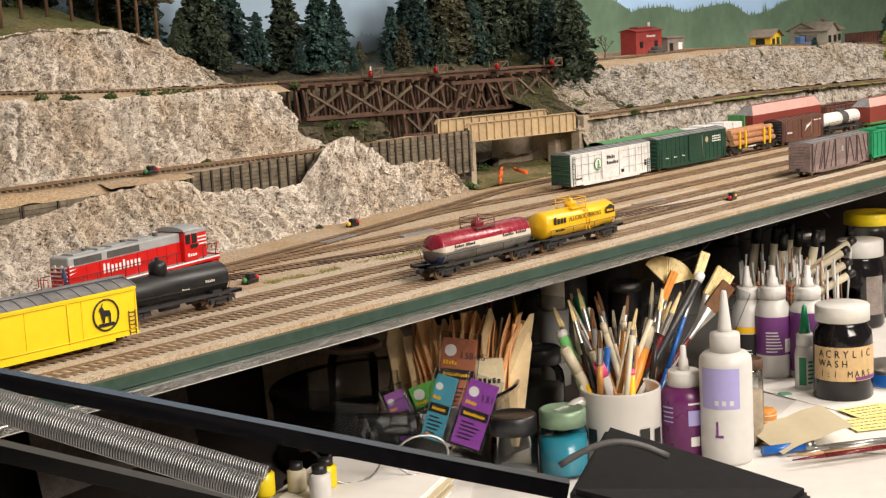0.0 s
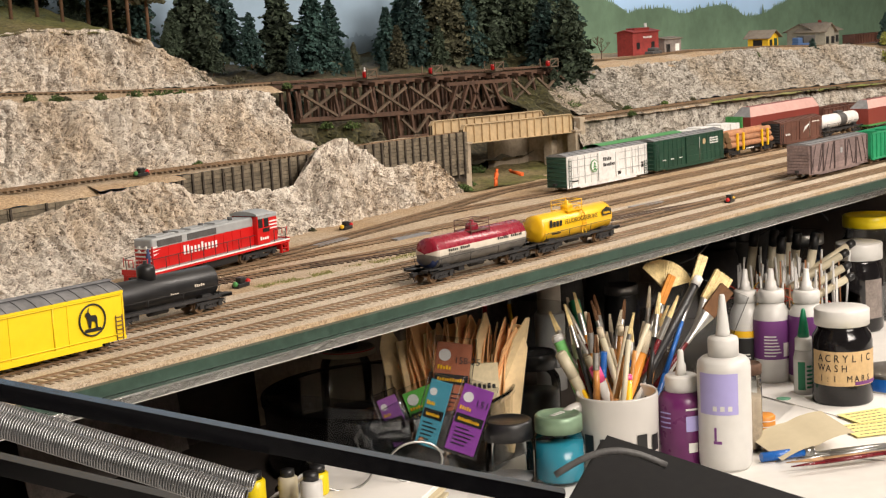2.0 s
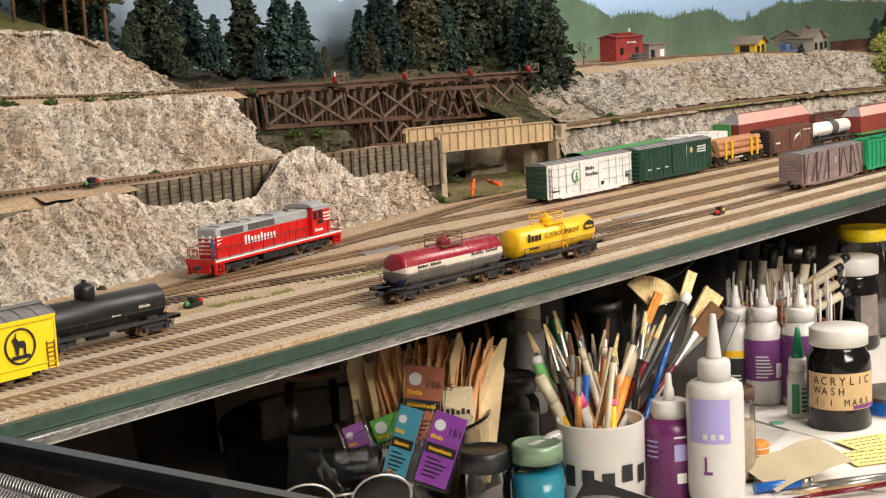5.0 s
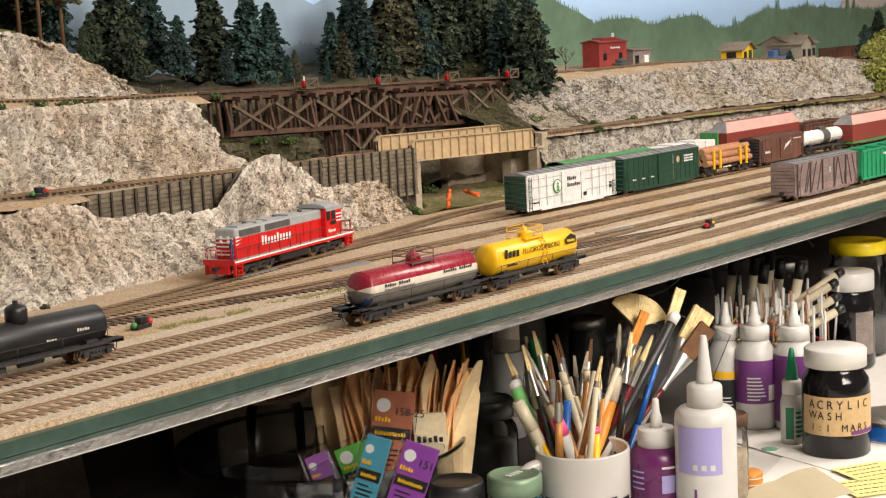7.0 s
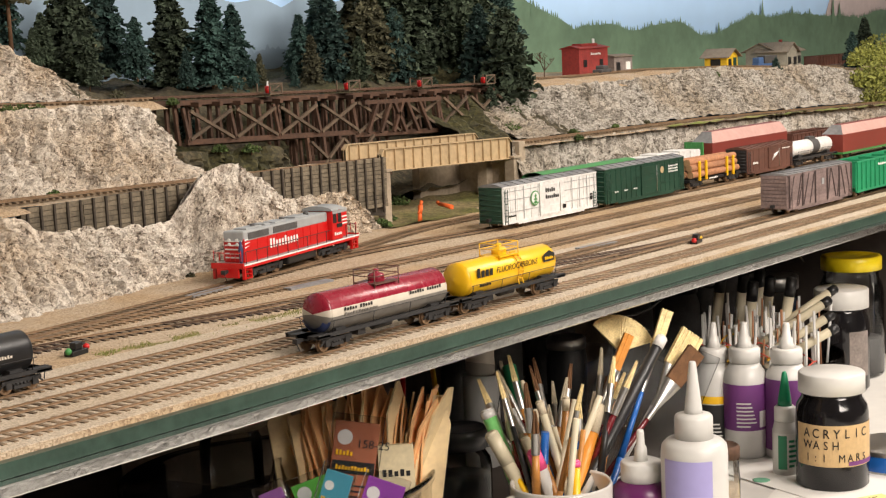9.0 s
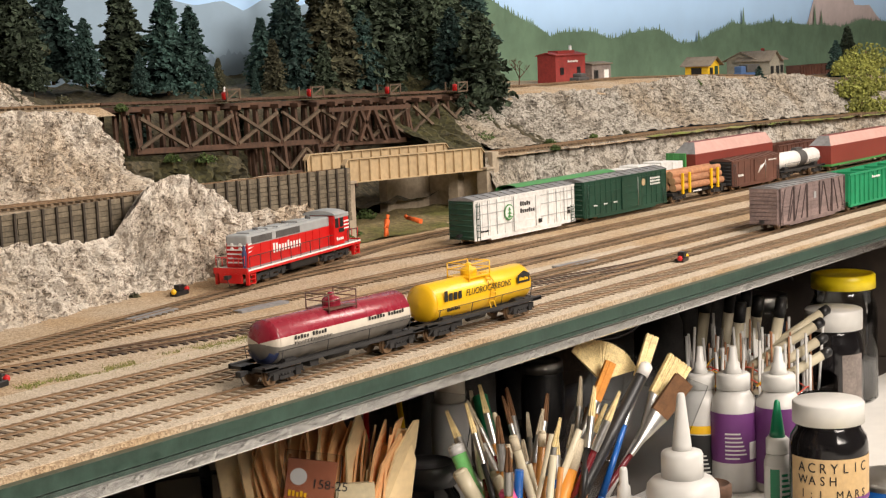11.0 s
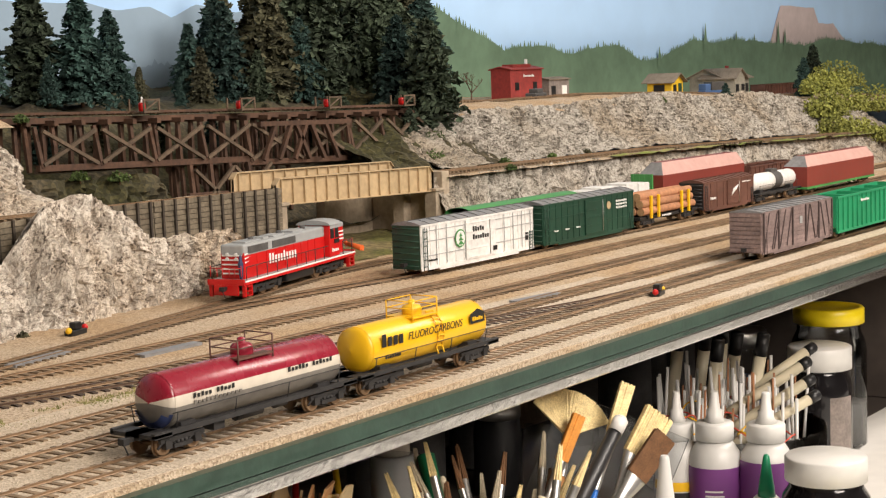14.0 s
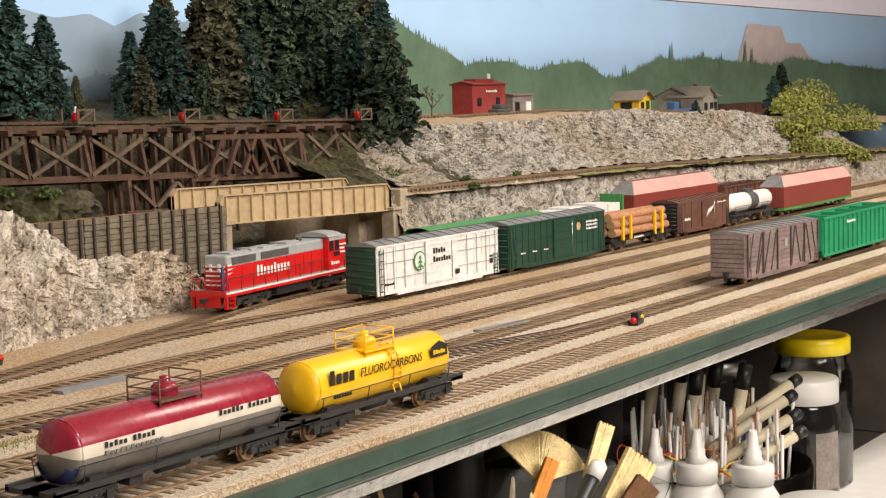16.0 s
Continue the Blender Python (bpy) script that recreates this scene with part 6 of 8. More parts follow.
# tall pines whose crowns stand high
pine = thing("tall_pine", "tall model pine with a bare red-brown trunk and high crown", "tree", "tall pines")
bm = bmesh.new()
rod(bm, (0, 0, -0.01), (0.002, 0, 0.17), 0.0028, 0.0016, seg=8)
for i in range(7):
    a, z = i * 2.4, 0.03 + 0.008 * i
    rod(bm, (0, 0, z), (math.cos(a) * 0.008, math.sin(a) * 0.008, z + 0.002), 0.0005, 0.0003, seg=4)
part("trunk", bm, M["bark"], pine)
bm = bmesh.new()
r2 = random.Random(31)
for i in range(2600):
    z = 0.065 + 0.115 * r2.random()
    r = 0.034 * (1 - abs(z - 0.10) / 0.09) * math.sqrt(r2.random()) + 0.003
    a = r2.random() * 6.283
    c = Vector((r * math.cos(a), r * math.sin(a), z - r * 0.3))
    u = Vector((r2.gauss(0, 1), r2.gauss(0, 1), r2.gauss(0, 0.4))).normalized()
    v = u.cross(Vector((r2.gauss(0, 1), r2.gauss(0, 1), r2.gauss(0, 1)))).normalized()
    bm.faces.new([bm.verts.new(c + u * 0.0050 * a_ + v * 0.0028 * b_) for a_, b_ in ((-1, 0), (0, -1), (1, 0), (0, 1))])
part("crown", bm, M["leaf_brown"], pine)
for i, (x, y, z) in enumerate(TALL):
    m_ = pose(x, y, z, 0, 0, i * 70)
    if i == 0:
        pine.matrix_world = m_
    else:
        copy_thing(pine, m_)


def foliage(name, label, spots, material, n, leaf, kind="", category="bush", group=""):
    """Loose clumps of tiny leaves round given spots (x, y, z, radius)."""
    rng = random.Random(len(spots) + n)
    for (x, y, z, r) in spots:
        th = thing(name, label, category, group, pose(x, y, z))
        bm = bmesh.new()
        for i in range(n):
            d = Vector((rng.gauss(0, 1), rng.gauss(0, 1), abs(rng.gauss(0, 0.8)))).normalized() * r * (rng.random() ** 0.5)
            d.z *= 0.9
            u = Vector((rng.gauss(0, 1), rng.gauss(0, 1), rng.gauss(0, 1))).normalized()
            v = u.cross(Vector((rng.gauss(0, 1), rng.gauss(0, 1), rng.gauss(0, 1)))).normalized()
            s = leaf * rng.uniform(0.6, 1.3)
            bm.faces.new([bm.verts.new(d + u * s * a + v * s * b) for a, b in ((-1, 0), (0, -0.7), (1, 0), (0, 0.7))])
        part("leaves", bm, material, th)
        bm = bmesh.new()
        rod(bm, (0, 0, -0.004), (0, 0, r * 0.6), r * 0.06, r * 0.02, seg=5)
        part("stem", bm, M["bark"], th)


foliage("yellow_bush", "yellow-green leafy model tree clump", [(2.86, 1.16, 1.048, 0.040), (2.92, 1.14, 1.040, 0.045), (2.92, 1.20, 1.08, 0.05), (2.95, 1.18, 1.09, 0.05), (3.02, 1.24, 1.12, 0.05), (2.94, 1.10, 1.035, 0.03), (3.10, 1.25, 1.13, 0.06), (3.2, 1.2, 1.08, 0.06)], M["leaf_yellow"], 1700, 0.0030, category="tree", group="yellow trees")
foliage("bush", "small dark green foam bush", [(0.70, 1.262, 1.166, 0.008), (0.735, 1.260, 1.163, 0.009), (0.80, 1.262, 1.160, 0.009), (0.85, 1.260, 1.158, 0.011), (0.885, 1.262, 1.156, 0.011), (0.905, 1.262, 1.156, 0.010), (0.925, 1.262, 1.155, 0.009), (1.115, 1.266, 1.152, 0.008),
        (1.155, 1.235, 1.095, 0.010), (1.21, 1.24, 1.09, 0.012), (1.06, 1.165, 1.073, 0.006), (1.283, 1.105, 1.0, 0.008), (1.318, 1.12, 1.0, 0.008), (1.268, 1.085, 1.0, 0.007), (1.70, 1.10, 1.068, 0.007), (1.78, 1.16, 1.07, 0.008), (1.9, 1.165, 1.07, 0.006),
        (1.70, 1.21, 1.08, 0.014), (1.74, 1.24, 1.10, 0.016), (0.86, 1.165, 1.076, 0.007), (2.36, 1.245, 1.126, 0.010), (1.42, 1.19, 1.005, 0.014), (1.36, 1.195, 1.005, 0.012)], M["bush"], 220, 0.0018, group="bushes")
foliage("brown_weed", "dry brown weed clump beside the rock", [(0.75, 1.262, 1.162, 0.006), (0.50, 0.955, 0.998, 0.006), (0.62, 0.968, 0.998, 0.005), (0.9, 1.02, 0.998, 0.005), (2.0, 1.17, 1.069, 0.006), (0.65, 1.38, 1.178, 0.006), (1.14, 1.39, 1.16, 0.01)], M["leaf_brown"], 160, 0.0016, group="weeds")
# grass along the third track
bm = bmesh.new()
rng = random.Random(5)
for i in range(5000):
    x = rng.uniform(0.60, 0.86)
    y = 0.788 + rng.gauss(0, 0.006) - 0.05 * (x - 0.72)
    if noise.noise(Vector((x * 40, y * 40, 0))) < -0.1:
        continue
    h = rng.uniform(0.0008, 0.0022)
    a = rng.random() * 3.14
    bm.faces.new([bm.verts.new(p) for p in ((x - 0.0006 * math.cos(a), y - 0.0006 * math.sin(a), 0.9975), (x + 0.0006 * math.cos(a), y + 0.0006 * math.sin(a), 0.9975), (x + rng.gauss(0, 0.0006), y, 0.9985 + h))])
tagged(part("grass_tufts", bm, M["meadow"]), "sparse green grass tufts between the yard tracks", "grass", "", "stuff")
# bare tree
bt = thing("bare_tree", "leafless dark model tree on the plateau edge", "tree", "", pose(2.06, 1.40, 1.137))
bm = bmesh.new()
rng = random.Random(2)


def limb(a, d, l, r, n):
    b = a + d * l
    rod(bm, a, b, r, r * 0.65, seg=5)
    if n:
        for _ in range(3):
            limb(b, (d + Vector((rng.gauss(0, 0.55), rng.gauss(0, 0.55), rng.uniform(0, 0.4)))).normalized(), l * 0.68, r * 0.6, n - 1)


limb(Vector((0, 0, -0.004)), Vector((0.05, 0, 1)).normalized(), 0.020, 0.0016, 4)
part("limbs", bm, M["timber"], bt)

# ---- buildings on the plateau ----


def house(name, label, m, sx, sy, h, rise, wall_m, roof_m, over=0.006, ridge="x", category="building"):
    """A small building with a gable roof; its foot is at z 0."""
    b = thing(name, label, category, "", m)
    bm = bmesh.new()
    box(bm, -sx / 2, sx / 2, -sy / 2, sy / 2, -0.004, h)
    if ridge == "x":
        for x in (-sx / 2, sx / 2):
            f = bm.faces.new([bm.verts.new(p) for p in ((x, -sy / 2, h), (x, sy / 2, h), (x, 0, h + rise))])
    else:
        for y in (-sy / 2, sy / 2):
            f = bm.faces.new([bm.verts.new(p) for p in ((-sx / 2, y, h), (sx / 2, y, h), (0, y, h + rise))])
    part("wall_shell", bm, wall_m, b)
    for s in (-1, 1):
        bm = bmesh.new()
        if ridge == "x":
            k = 1 + over / (sy / 2)
            p = [(-sx / 2 - over, 0, h + rise), (sx / 2 + over, 0, h + rise), (sx / 2 + over, s * sy / 2 * k, h - rise * (k - 1)), (-sx / 2 - over, s * sy / 2 * k, h - rise * (k - 1))]
        else:
            k = 1 + over / (sx / 2)
            p = [(0, -sy / 2 - over, h + rise), (0, sy / 2 + over, h + rise), (s * sx / 2 * k, sy / 2 + over, h - rise * (k - 1)), (s * sx / 2 * k, -sy / 2 - over, h - rise * (k - 1))]
        lo = [bm.verts.new(q) for q in p]
        hi = [bm.verts.new((q[0], q[1], q[2] + 0.0015)) for q in p]
        bm.faces.new(lo)
        bm.faces.new(hi[::-1])
        for i in range(4):
            j = (i + 1) % 4
            bm.faces.new((lo[i], hi[i], hi[j], lo[j]))
        part("roof", bm, roof_m, b)
    return b


def opening(b, x, y, z0, z1, w, name="window", material=None, along="x"):
    bm = bmesh.new()
    if along == "x":
        box(bm, x - w / 2, x + w / 2, y - 0.0008, y + 0.0008, z0, z1)
    else:
        box(bm, x - 0.0008, x + 0.0008, y - w / 2, y + w / 2, z0, z1)
    return part(name, bm, material or M["black"], b)


GREY_WOOD = mat("grey_board_wall", (0.22, 0.185, 0.165), 0.85, vary=0.3, scale=60)
SHED_ROOF = mat("brown_grey_roofing", (0.20, 0.165, 0.125), 0.9, vary=0.25, scale=60)
DEPOT_WALL = mat("drab_depot_wall", (0.27, 0.25, 0.20), 0.8, vary=0.2, scale=60)
RED_SHED = mat("dull_red_wood", (0.27, 0.035, 0.03), 0.7, vary=0.25, scale=40)
YELLOW_SHED = mat("mustard_yellow_wood", (0.74, 0.47, 0.02), 0.6, vary=0.1, scale=40)
rs = house("red_shed", "dull red wooden caboose body used as a shed", pose(2.232, 1.43, 1.135), 0.092, 0.036, 0.050, 0.004, RED_SHED, RED_SHED, 0.003)
for x in (-0.028, 0.024):
    opening(rs, x, -0.0185, 0.018, 0.030, 0.010)
bars(rs, -0.01, 0.038, 8, 0.004, 0.004, -0.0192, M["loco_white"])
bm = bmesh.new()
rod(bm, (0.028, 0, 0.050), (0.028, 0, 0.066), 0.0025, seg=10)
part("chimney", bm, M["loco_white"], rs)
bm = bmesh.new()
box(bm, -0.026, 0.026, -0.010, 0.010, 0.051, 0.058)
part("cupola", bm, RED_SHED, rs)
gs = house("grey_shed", "small weathered grey board shed", pose(2.330, 1.43, 1.133), 0.062, 0.036, 0.034, 0.003, GREY_WOOD, SHED_ROOF, 0.003)
opening(gs, 0.015, -0.0185, 0.010, 0.024, 0.014, material=M["loco_white"])
opening(gs, -0.018, -0.0185, 0.0, 0.024, 0.012, "door")
ys = house("yellow_shack", "mustard yellow wooden shack with a dark gable roof", pose(2.675, 1.40, 1.127, 0, 0, 8), 0.062, 0.045, 0.028, 0.013, YELLOW_SHED, SHED_ROOF, 0.008, "y")
opening(ys, -0.014, -0.0230, 0.008, 0.022, 0.014)
opening(ys, 0.014, -0.0230, 0.0, 0.024, 0.016, "door", M["dark_green"])
opening(ys, -0.0315, 0.0, 0.008, 0.022, 0.020, along="y")
dp = house("depot", "drab wooden railway depot with a broad grey roof", pose(3.045, 1.47, 1.116), 0.125, 0.07, 0.040, 0.016, DEPOT_WALL, SHED_ROOF, 0.008)
for x in (-0.052, -0.034, -0.01, 0.014, 0.032, 0.052):
    opening(dp, x, -0.0355, 0.004 if x in (-0.034, 0.032) else 0.010, 0.026, 0.012, "door" if x in (-0.034, 0.032) else "window")
gb = house("depot_gable_wing", "front gable wing of the wooden depot", pose(3.000, 1.44, 1.116), 0.046, 0.07, 0.040, 0.016, DEPOT_WALL, SHED_ROOF, 0.006, "y")
for x in (-0.013, 0.013):
    opening(gb, x, -0.0355, 0.010, 0.026, 0.012)
bm = bmesh.new()
rod(bm, (0.035, 0, 0.042), (0.035, 0, 0.062), 0.003, seg=6, square=True)
part("chimney", bm, RED_SHED, dp)
slab("depot_platform", 2.90, 3.26, 1.385, 1.42, 1.105, 1.117, M["timber"], "brown timber depot platform")


def vehicle(label, m, colour, L=0.046, truck_bed=False):
    v = thing("model_car" if not truck_bed else "model_truck", label, "vehicle", "", m)
    bm = bmesh.new()
    box(bm, -L / 2, L / 2, -0.009, 0.009, 0.004, 0.011, bevel=0.0018)
    part("body", bm, colour, v)
    bm = bmesh.new()
    if truck_bed:
        box(bm, -L / 2 + 0.002, -L / 2 + 0.018, -0.0085, 0.0085, 0.010, 0.023, bevel=0.0016)
    else:
        box(bm, -L / 4, L / 4, -0.0078, 0.0078, 0.010, 0.0175, bevel=0.0022)
    part("cabin", bm, colour if truck_bed else M["loco_dark"], v)
    if truck_bed:
        bm = bmesh.new()
        box(bm, -L / 2 + 0.020, L / 2, -0.0095, 0.0095, 0.011, 0.026)
        part("cargo_box", bm, M["loco_dark"], v)
    for x in (-L * 0.32, L * 0.32):
        for s in (-1, 1):
            bm = bmesh.new()
            rod(bm, (x, s * 0.0088 - 0.0015, 0.004), (x, s * 0.0088 + 0.0015, 0.004), 0.004, seg=12)
            part("wheel", bm, M["black"], v)
    return v


vehicle("small dark grey model car parked by the red shed", pose(2.20, 1.375, 1.1375, 0, 0, 10), M["loco_dark"])
vehicle("blue and grey model truck parked beside the depot", pose(2.81, 1.375, 1.124, 0, 0, -10), mat("light_blue_truck_paint", (0.06, 0.12, 0.26), 0.6), 0.060, True)
for x in (3.35, 3.47):
    hopper("weathered brown open car parked beyond the depot", pose(x, 1.50, 1.105), 0.11, 0.004, 0.030, M["box_brown"], 8)
boxcar("plain white boxcar parked far beyond the depot", pose(3.66, 1.50, 1.098), 0.12, 0.006, 0.036, M["white_gap"], M["grey_roof"], panels=6)

# ground throws with coloured lenses, and figurines
for x, y, z, c1, c2 in ((0.595, 0.812, 0.999, M["leaf_green"], M["loco_red"]), (0.925, 0.990, 0.999, M["tank_yellow"], M["loco_red"]), (1.268, 0.681, 0.999, M["loco_red"], M["tank_yellow"]), (0.735, 1.118, 1.079, M["leaf_green"], M["loco_red"])):
    g = thing("switch_stand", "small black switch stand with coloured lenses beside the track", "switch stand", "switch stands", pose(x, y, z, 0, 0, 12))
    bm = bmesh.new()
    box(bm, -0.009, 0.009, -0.004, 0.004, 0, 0.004, bevel=0.0006)
    box(bm, -0.004, 0.004, -0.003, 0.003, 0.004, 0.0095, bevel=0.0008)
    rod(bm, (-0.003, 0, 0.004), (0.006, -0.003, 0.008), 0.0009, seg=6)
    part("housing", bm, M["black"], g)
    for dx, c in ((-0.010, c1), (0.010, c2)):
        bm = bmesh.new()
        lathe(bm, [(0.0006, -0.0025), (0.0021, -0.0016), (0.0026, 0), (0.0021, 0.0016), (0.0006, 0.0025)], 14, (dx, -0.001, 0.0042))
        part("lens", bm, c, g)
ORANGE = mat("orange_work_clothes", (0.75, 0.13, 0.02), 0.7)
for x, y, a, tall in ((1.322, 1.079, 20, True), (1.43, 1.125, 80, False)):
    bm = bmesh.new()
    if tall:
        for p, q, r0, r1 in (((0.003, 0, 0), (0, 0, 0.010), 0.0018, 0.0021), ((-0.005, 0, 0), (0, 0, 0.010), 0.0018, 0.0021), ((0, 0, 0.009), (0.004, 0, 0.018), 0.0028, 0.0032), ((0.004, 0, 0.018), (0.007, 0, 0.023), 0.0016, 0.0022), ((0.004, 0, 0.016), (-0.006, 0, 0.010), 0.0011, 0.0011)):
            rod(bm, p, q, r0, r1, seg=8)
    else:
        for p, q, r0, r1 in (((-0.012, 0, 0.004), (0.010, 0, 0.006), 0.0032, 0.0034), ((0.010, 0, 0.006), (0.015, 0, 0.009), 0.002, 0.0024), ((-0.010, 0, 0.004), (-0.014, 0, 0), 0.0015, 0.0012), ((0.008, 0, 0.004), (0.009, 0, 0), 0.0015, 0.0012)):
            rod(bm, p, q, r0, r1, seg=8)
    ob = part("figurine", bm, ORANGE)
    ob.matrix_world = pose(x, y, 1.0, 0, 0, a)
    tagged(ob, "tiny plain orange figurine under the girder bridge", "figurine", "figurines")
for x, y, z, c in ((1.276, 1.272, 1.157, M["white_gap"]), (1.775, 1.292, 1.148, ORANGE)):
    bm = bmesh.new()
    lathe(bm, [(0.0012, 0), (0.0018, 0.005), (0.0022, 0.011), (0.0024, 0.014), (0.0011, 0.017), (0.0017, 0.020), (0.0006, 0.022)], 10)
    ob = part("figurine", bm, c)
    ob.matrix_world = pose(x, y, z) @ Matrix.Diagonal((0.75, 0.75, 0.62, 1))
    tagged(ob, "tiny plain figurine standing on the trestle", "figurine", "figurines")
# grey plates between the rails at the turnouts
for x, y, a in ((0.838, 0.930, 9), (0.905, 0.872, 0), (1.215, 0.765, -6)):
    pl = slab("turnout_plate", -0.028, 0.028, -0.005, 0.005, 0.9985, 1.0008, M["grey_roof"], "worn grey metal plate set between the rails", kind="")
    pl.matrix_world = pose(x, y, 0, 0, 0, a)
    tagged(pl, "worn grey metal plate set between the rails", "track plate", "turnout plates")

# ---- the desk ----
WHITE_PL = mat("white_plastic", (0.68, 0.67, 0.64), 0.35, vary=0.04, scale=15)
OFF_PL = mat("translucent_off_white_plastic", (0.60, 0.59, 0.565), 0.4, vary=0.05, scale=15)
PURPLE = mat("dark_purple_paint_bottle", (0.12, 0.016, 0.10), 0.3, vary=0.12, scale=15)
LILAC = mat("lilac_label", (0.36, 0.33, 0.62), 0.5, vary=0.04, scale=15)
VIOLET = mat("violet_label", (0.16, 0.04, 0.19), 0.5, vary=0.05, scale=15)
GREEN_CAP = mat("green_plastic_cap", (0.01, 0.22, 0.10), 0.35, vary=0.08, scale=15)
BLACK_GLOSS = mat("glossy_black_content", (0.010, 0.009, 0.010), 0.12, vary=0.2, scale=15)
KRAFT = mat("tan_handwritten_label", (0.56, 0.39, 0.20), 0.7, vary=0.12, scale=30)
YEL_LID = mat("bright_yellow_lid", (0.80, 0.62, 0.01), 0.35, vary=0.05, scale=15)
SAGE = mat("sage_green_metal_lid", (0.20, 0.30, 0.20), 0.4, 0.3, vary=0.1, scale=15)
AQUA = mat("turquoise_liquid", (0.02, 0.23, 0.33), 0.12, vary=0.1, scale=15)
GLASS = clear_mat("clear_jar_glass", (0.90, 0.92, 0.91))
CLEAR = clear_mat("clear_plastic", (0.86, 0.87, 0.88), 0.08)
SMOKE = mat("dark_grey_powder", (0.045, 0.047, 0.045), 0.6, vary=0.2, scale=40)
MUGW = mat("white_glazed_mug", (0.50, 0.48, 0.45), 0.18, vary=0.03, scale=8)
MANILA = mat("tan_paper_envelope", (0.92, 0.70, 0.40), 0.8, vary=0.12, scale=25, per=0.2)
PEACH = mat("orange_paper_envelope", (0.95, 0.52, 0.24), 0.8, vary=0.12, scale=25, per=0.15)
CREAM = mat("cream_pen_barrel", (0.56, 0.50, 0.36), 0.4, vary=0.06, scale=20)
WOODH = mat("varnished_brush_handle", (0.45, 0.20, 0.05), 0.35, vary=0.2, scale=40)
BLUEH = mat("blue_brush_handle", (0.01, 0.11, 0.42), 0.3, vary=0.08, scale=20)
REDH = mat("dark_red_brush_handle", (0.13, 0.01, 0.015), 0.25, vary=0.1, scale=20)
BRISTLE = mat("golden_bristle", (0.82, 0.63, 0.32), 0.7, vary=0.3, scale=150)
BROWN_BR = mat("brown_bristle", (0.16, 0.075, 0.03), 0.8, vary=0.3, scale=150)
PALE_BR = mat("pale_bristle", (0.50, 0.43, 0.31), 0.8, vary=0.25, scale=150)
PINK = mat("pink_marker", (0.85, 0.10, 0.28), 0.4)
LIME = mat("light_green_marker", (0.22, 0.62, 0.20), 0.4)
ORANGE_P = mat("orange_marked_stick", (0.62, 0.24, 0.03), 0.45, vary=0.08, scale=20)
NOTE = mat("yellow_note_paper", (0.84, 0.74, 0.30), 0.8, vary=0.03, scale=20)
CARD = mat("buff_card", (0.50, 0.43, 0.29), 0.8, vary=0.05, scale=20)
RUBBER = mat("red_rubber_band", (0.52, 0.07, 0.04), 0.6)


def turned(parent, name, prof, material, at_=(0, 0, 0), seg=32, label="", smooth=True):
    bm = bmesh.new()
    lathe(bm, prof, seg, at_)
    return part(name, bm, material, parent, label)


def label_band(parent, r, z0, z1, a0, a1, material, name="label", lift=0.0004):
    """A curved paper label on a round bottle, from angle a0 to a1."""
    bm = bmesh.new()
    n = 20
    lo, hi = [], []
    for i in range(n + 1):
        a = radians(a0 + (a1 - a0) * i / n)
        lo.append(bm.verts.new(((r + lift) * math.cos(a), (r + lift) * math.sin(a), z0)))
        hi.append(bm.verts.new(((r + lift) * math.cos(a), (r + lift) * math.sin(a), z1)))
    for i in range(n):
        bm.faces.new((lo[i], lo[i + 1], hi[i + 1], hi[i])).smooth = True
    return part(name, bm, material, parent)


def ridged_cap(parent, r, z0, z1, material, name="cap", ridges=40, label=""):
    bm = bmesh.new()
    seg = ridges * 2
    lathe(bm, [(r, z0), (r, z1 - 0.0015), (r - 0.0015, z1), (0.001, z1)], seg)
    for v in bm.verts:
        if abs(math.hypot(v.co.x, v.co.y) - r) < 1e-5:
            i = round(math.atan2(v.co.y, v.co.x) / (2 * math.pi) * seg)
            if i % 2:
                v.co.x *= 0.975
                v.co.y *= 0.975
    return part(name, bm, material, parent, label)


FACE = 225   # the side of round things that looks to the camera

# purple squeeze bottle
b = thing("paint_bottle", "small dark purple paint bottle with a white nozzle cap", "bottle", "squeeze bottles", pose(0.972, 0.572, DESK))
turned(b, "body", [(0.0225, 0), (0.0250, 0.003), (0.0255, 0.06), (0.0248, 0.068), (0.0195, 0.075), (0.014, 0.077)], PURPLE)
ridged_cap(b, 0.0170, 0.076, 0.092, WHITE_PL)
turned(b, "nozzle", [(0.0062, 0.090), (0.0052, 0.098), (0.0050, 0.103), (0.0036, 0.105), (0.0030, 0.116), (0.0022, 0.118)], WHITE_PL)
lb = label_band(b, 0.0257, 0.038, 0.054, FACE - 5, FACE + 25, LILAC)
for i in range(4):
    label_band(b, 0.0257, 0.056 - i * 0.005, 0.0575 - i * 0.005, FACE - 70, FACE - 40, LILAC, "print_line")
label_band(b, 0.0257, 0.060, 0.062, FACE - 5, FACE + 30, WHITE_PL, "print_line")
label_band(b, 0.0257, 0.016, 0.026, FACE, FACE + 22, WHITE_PL, "print_line")
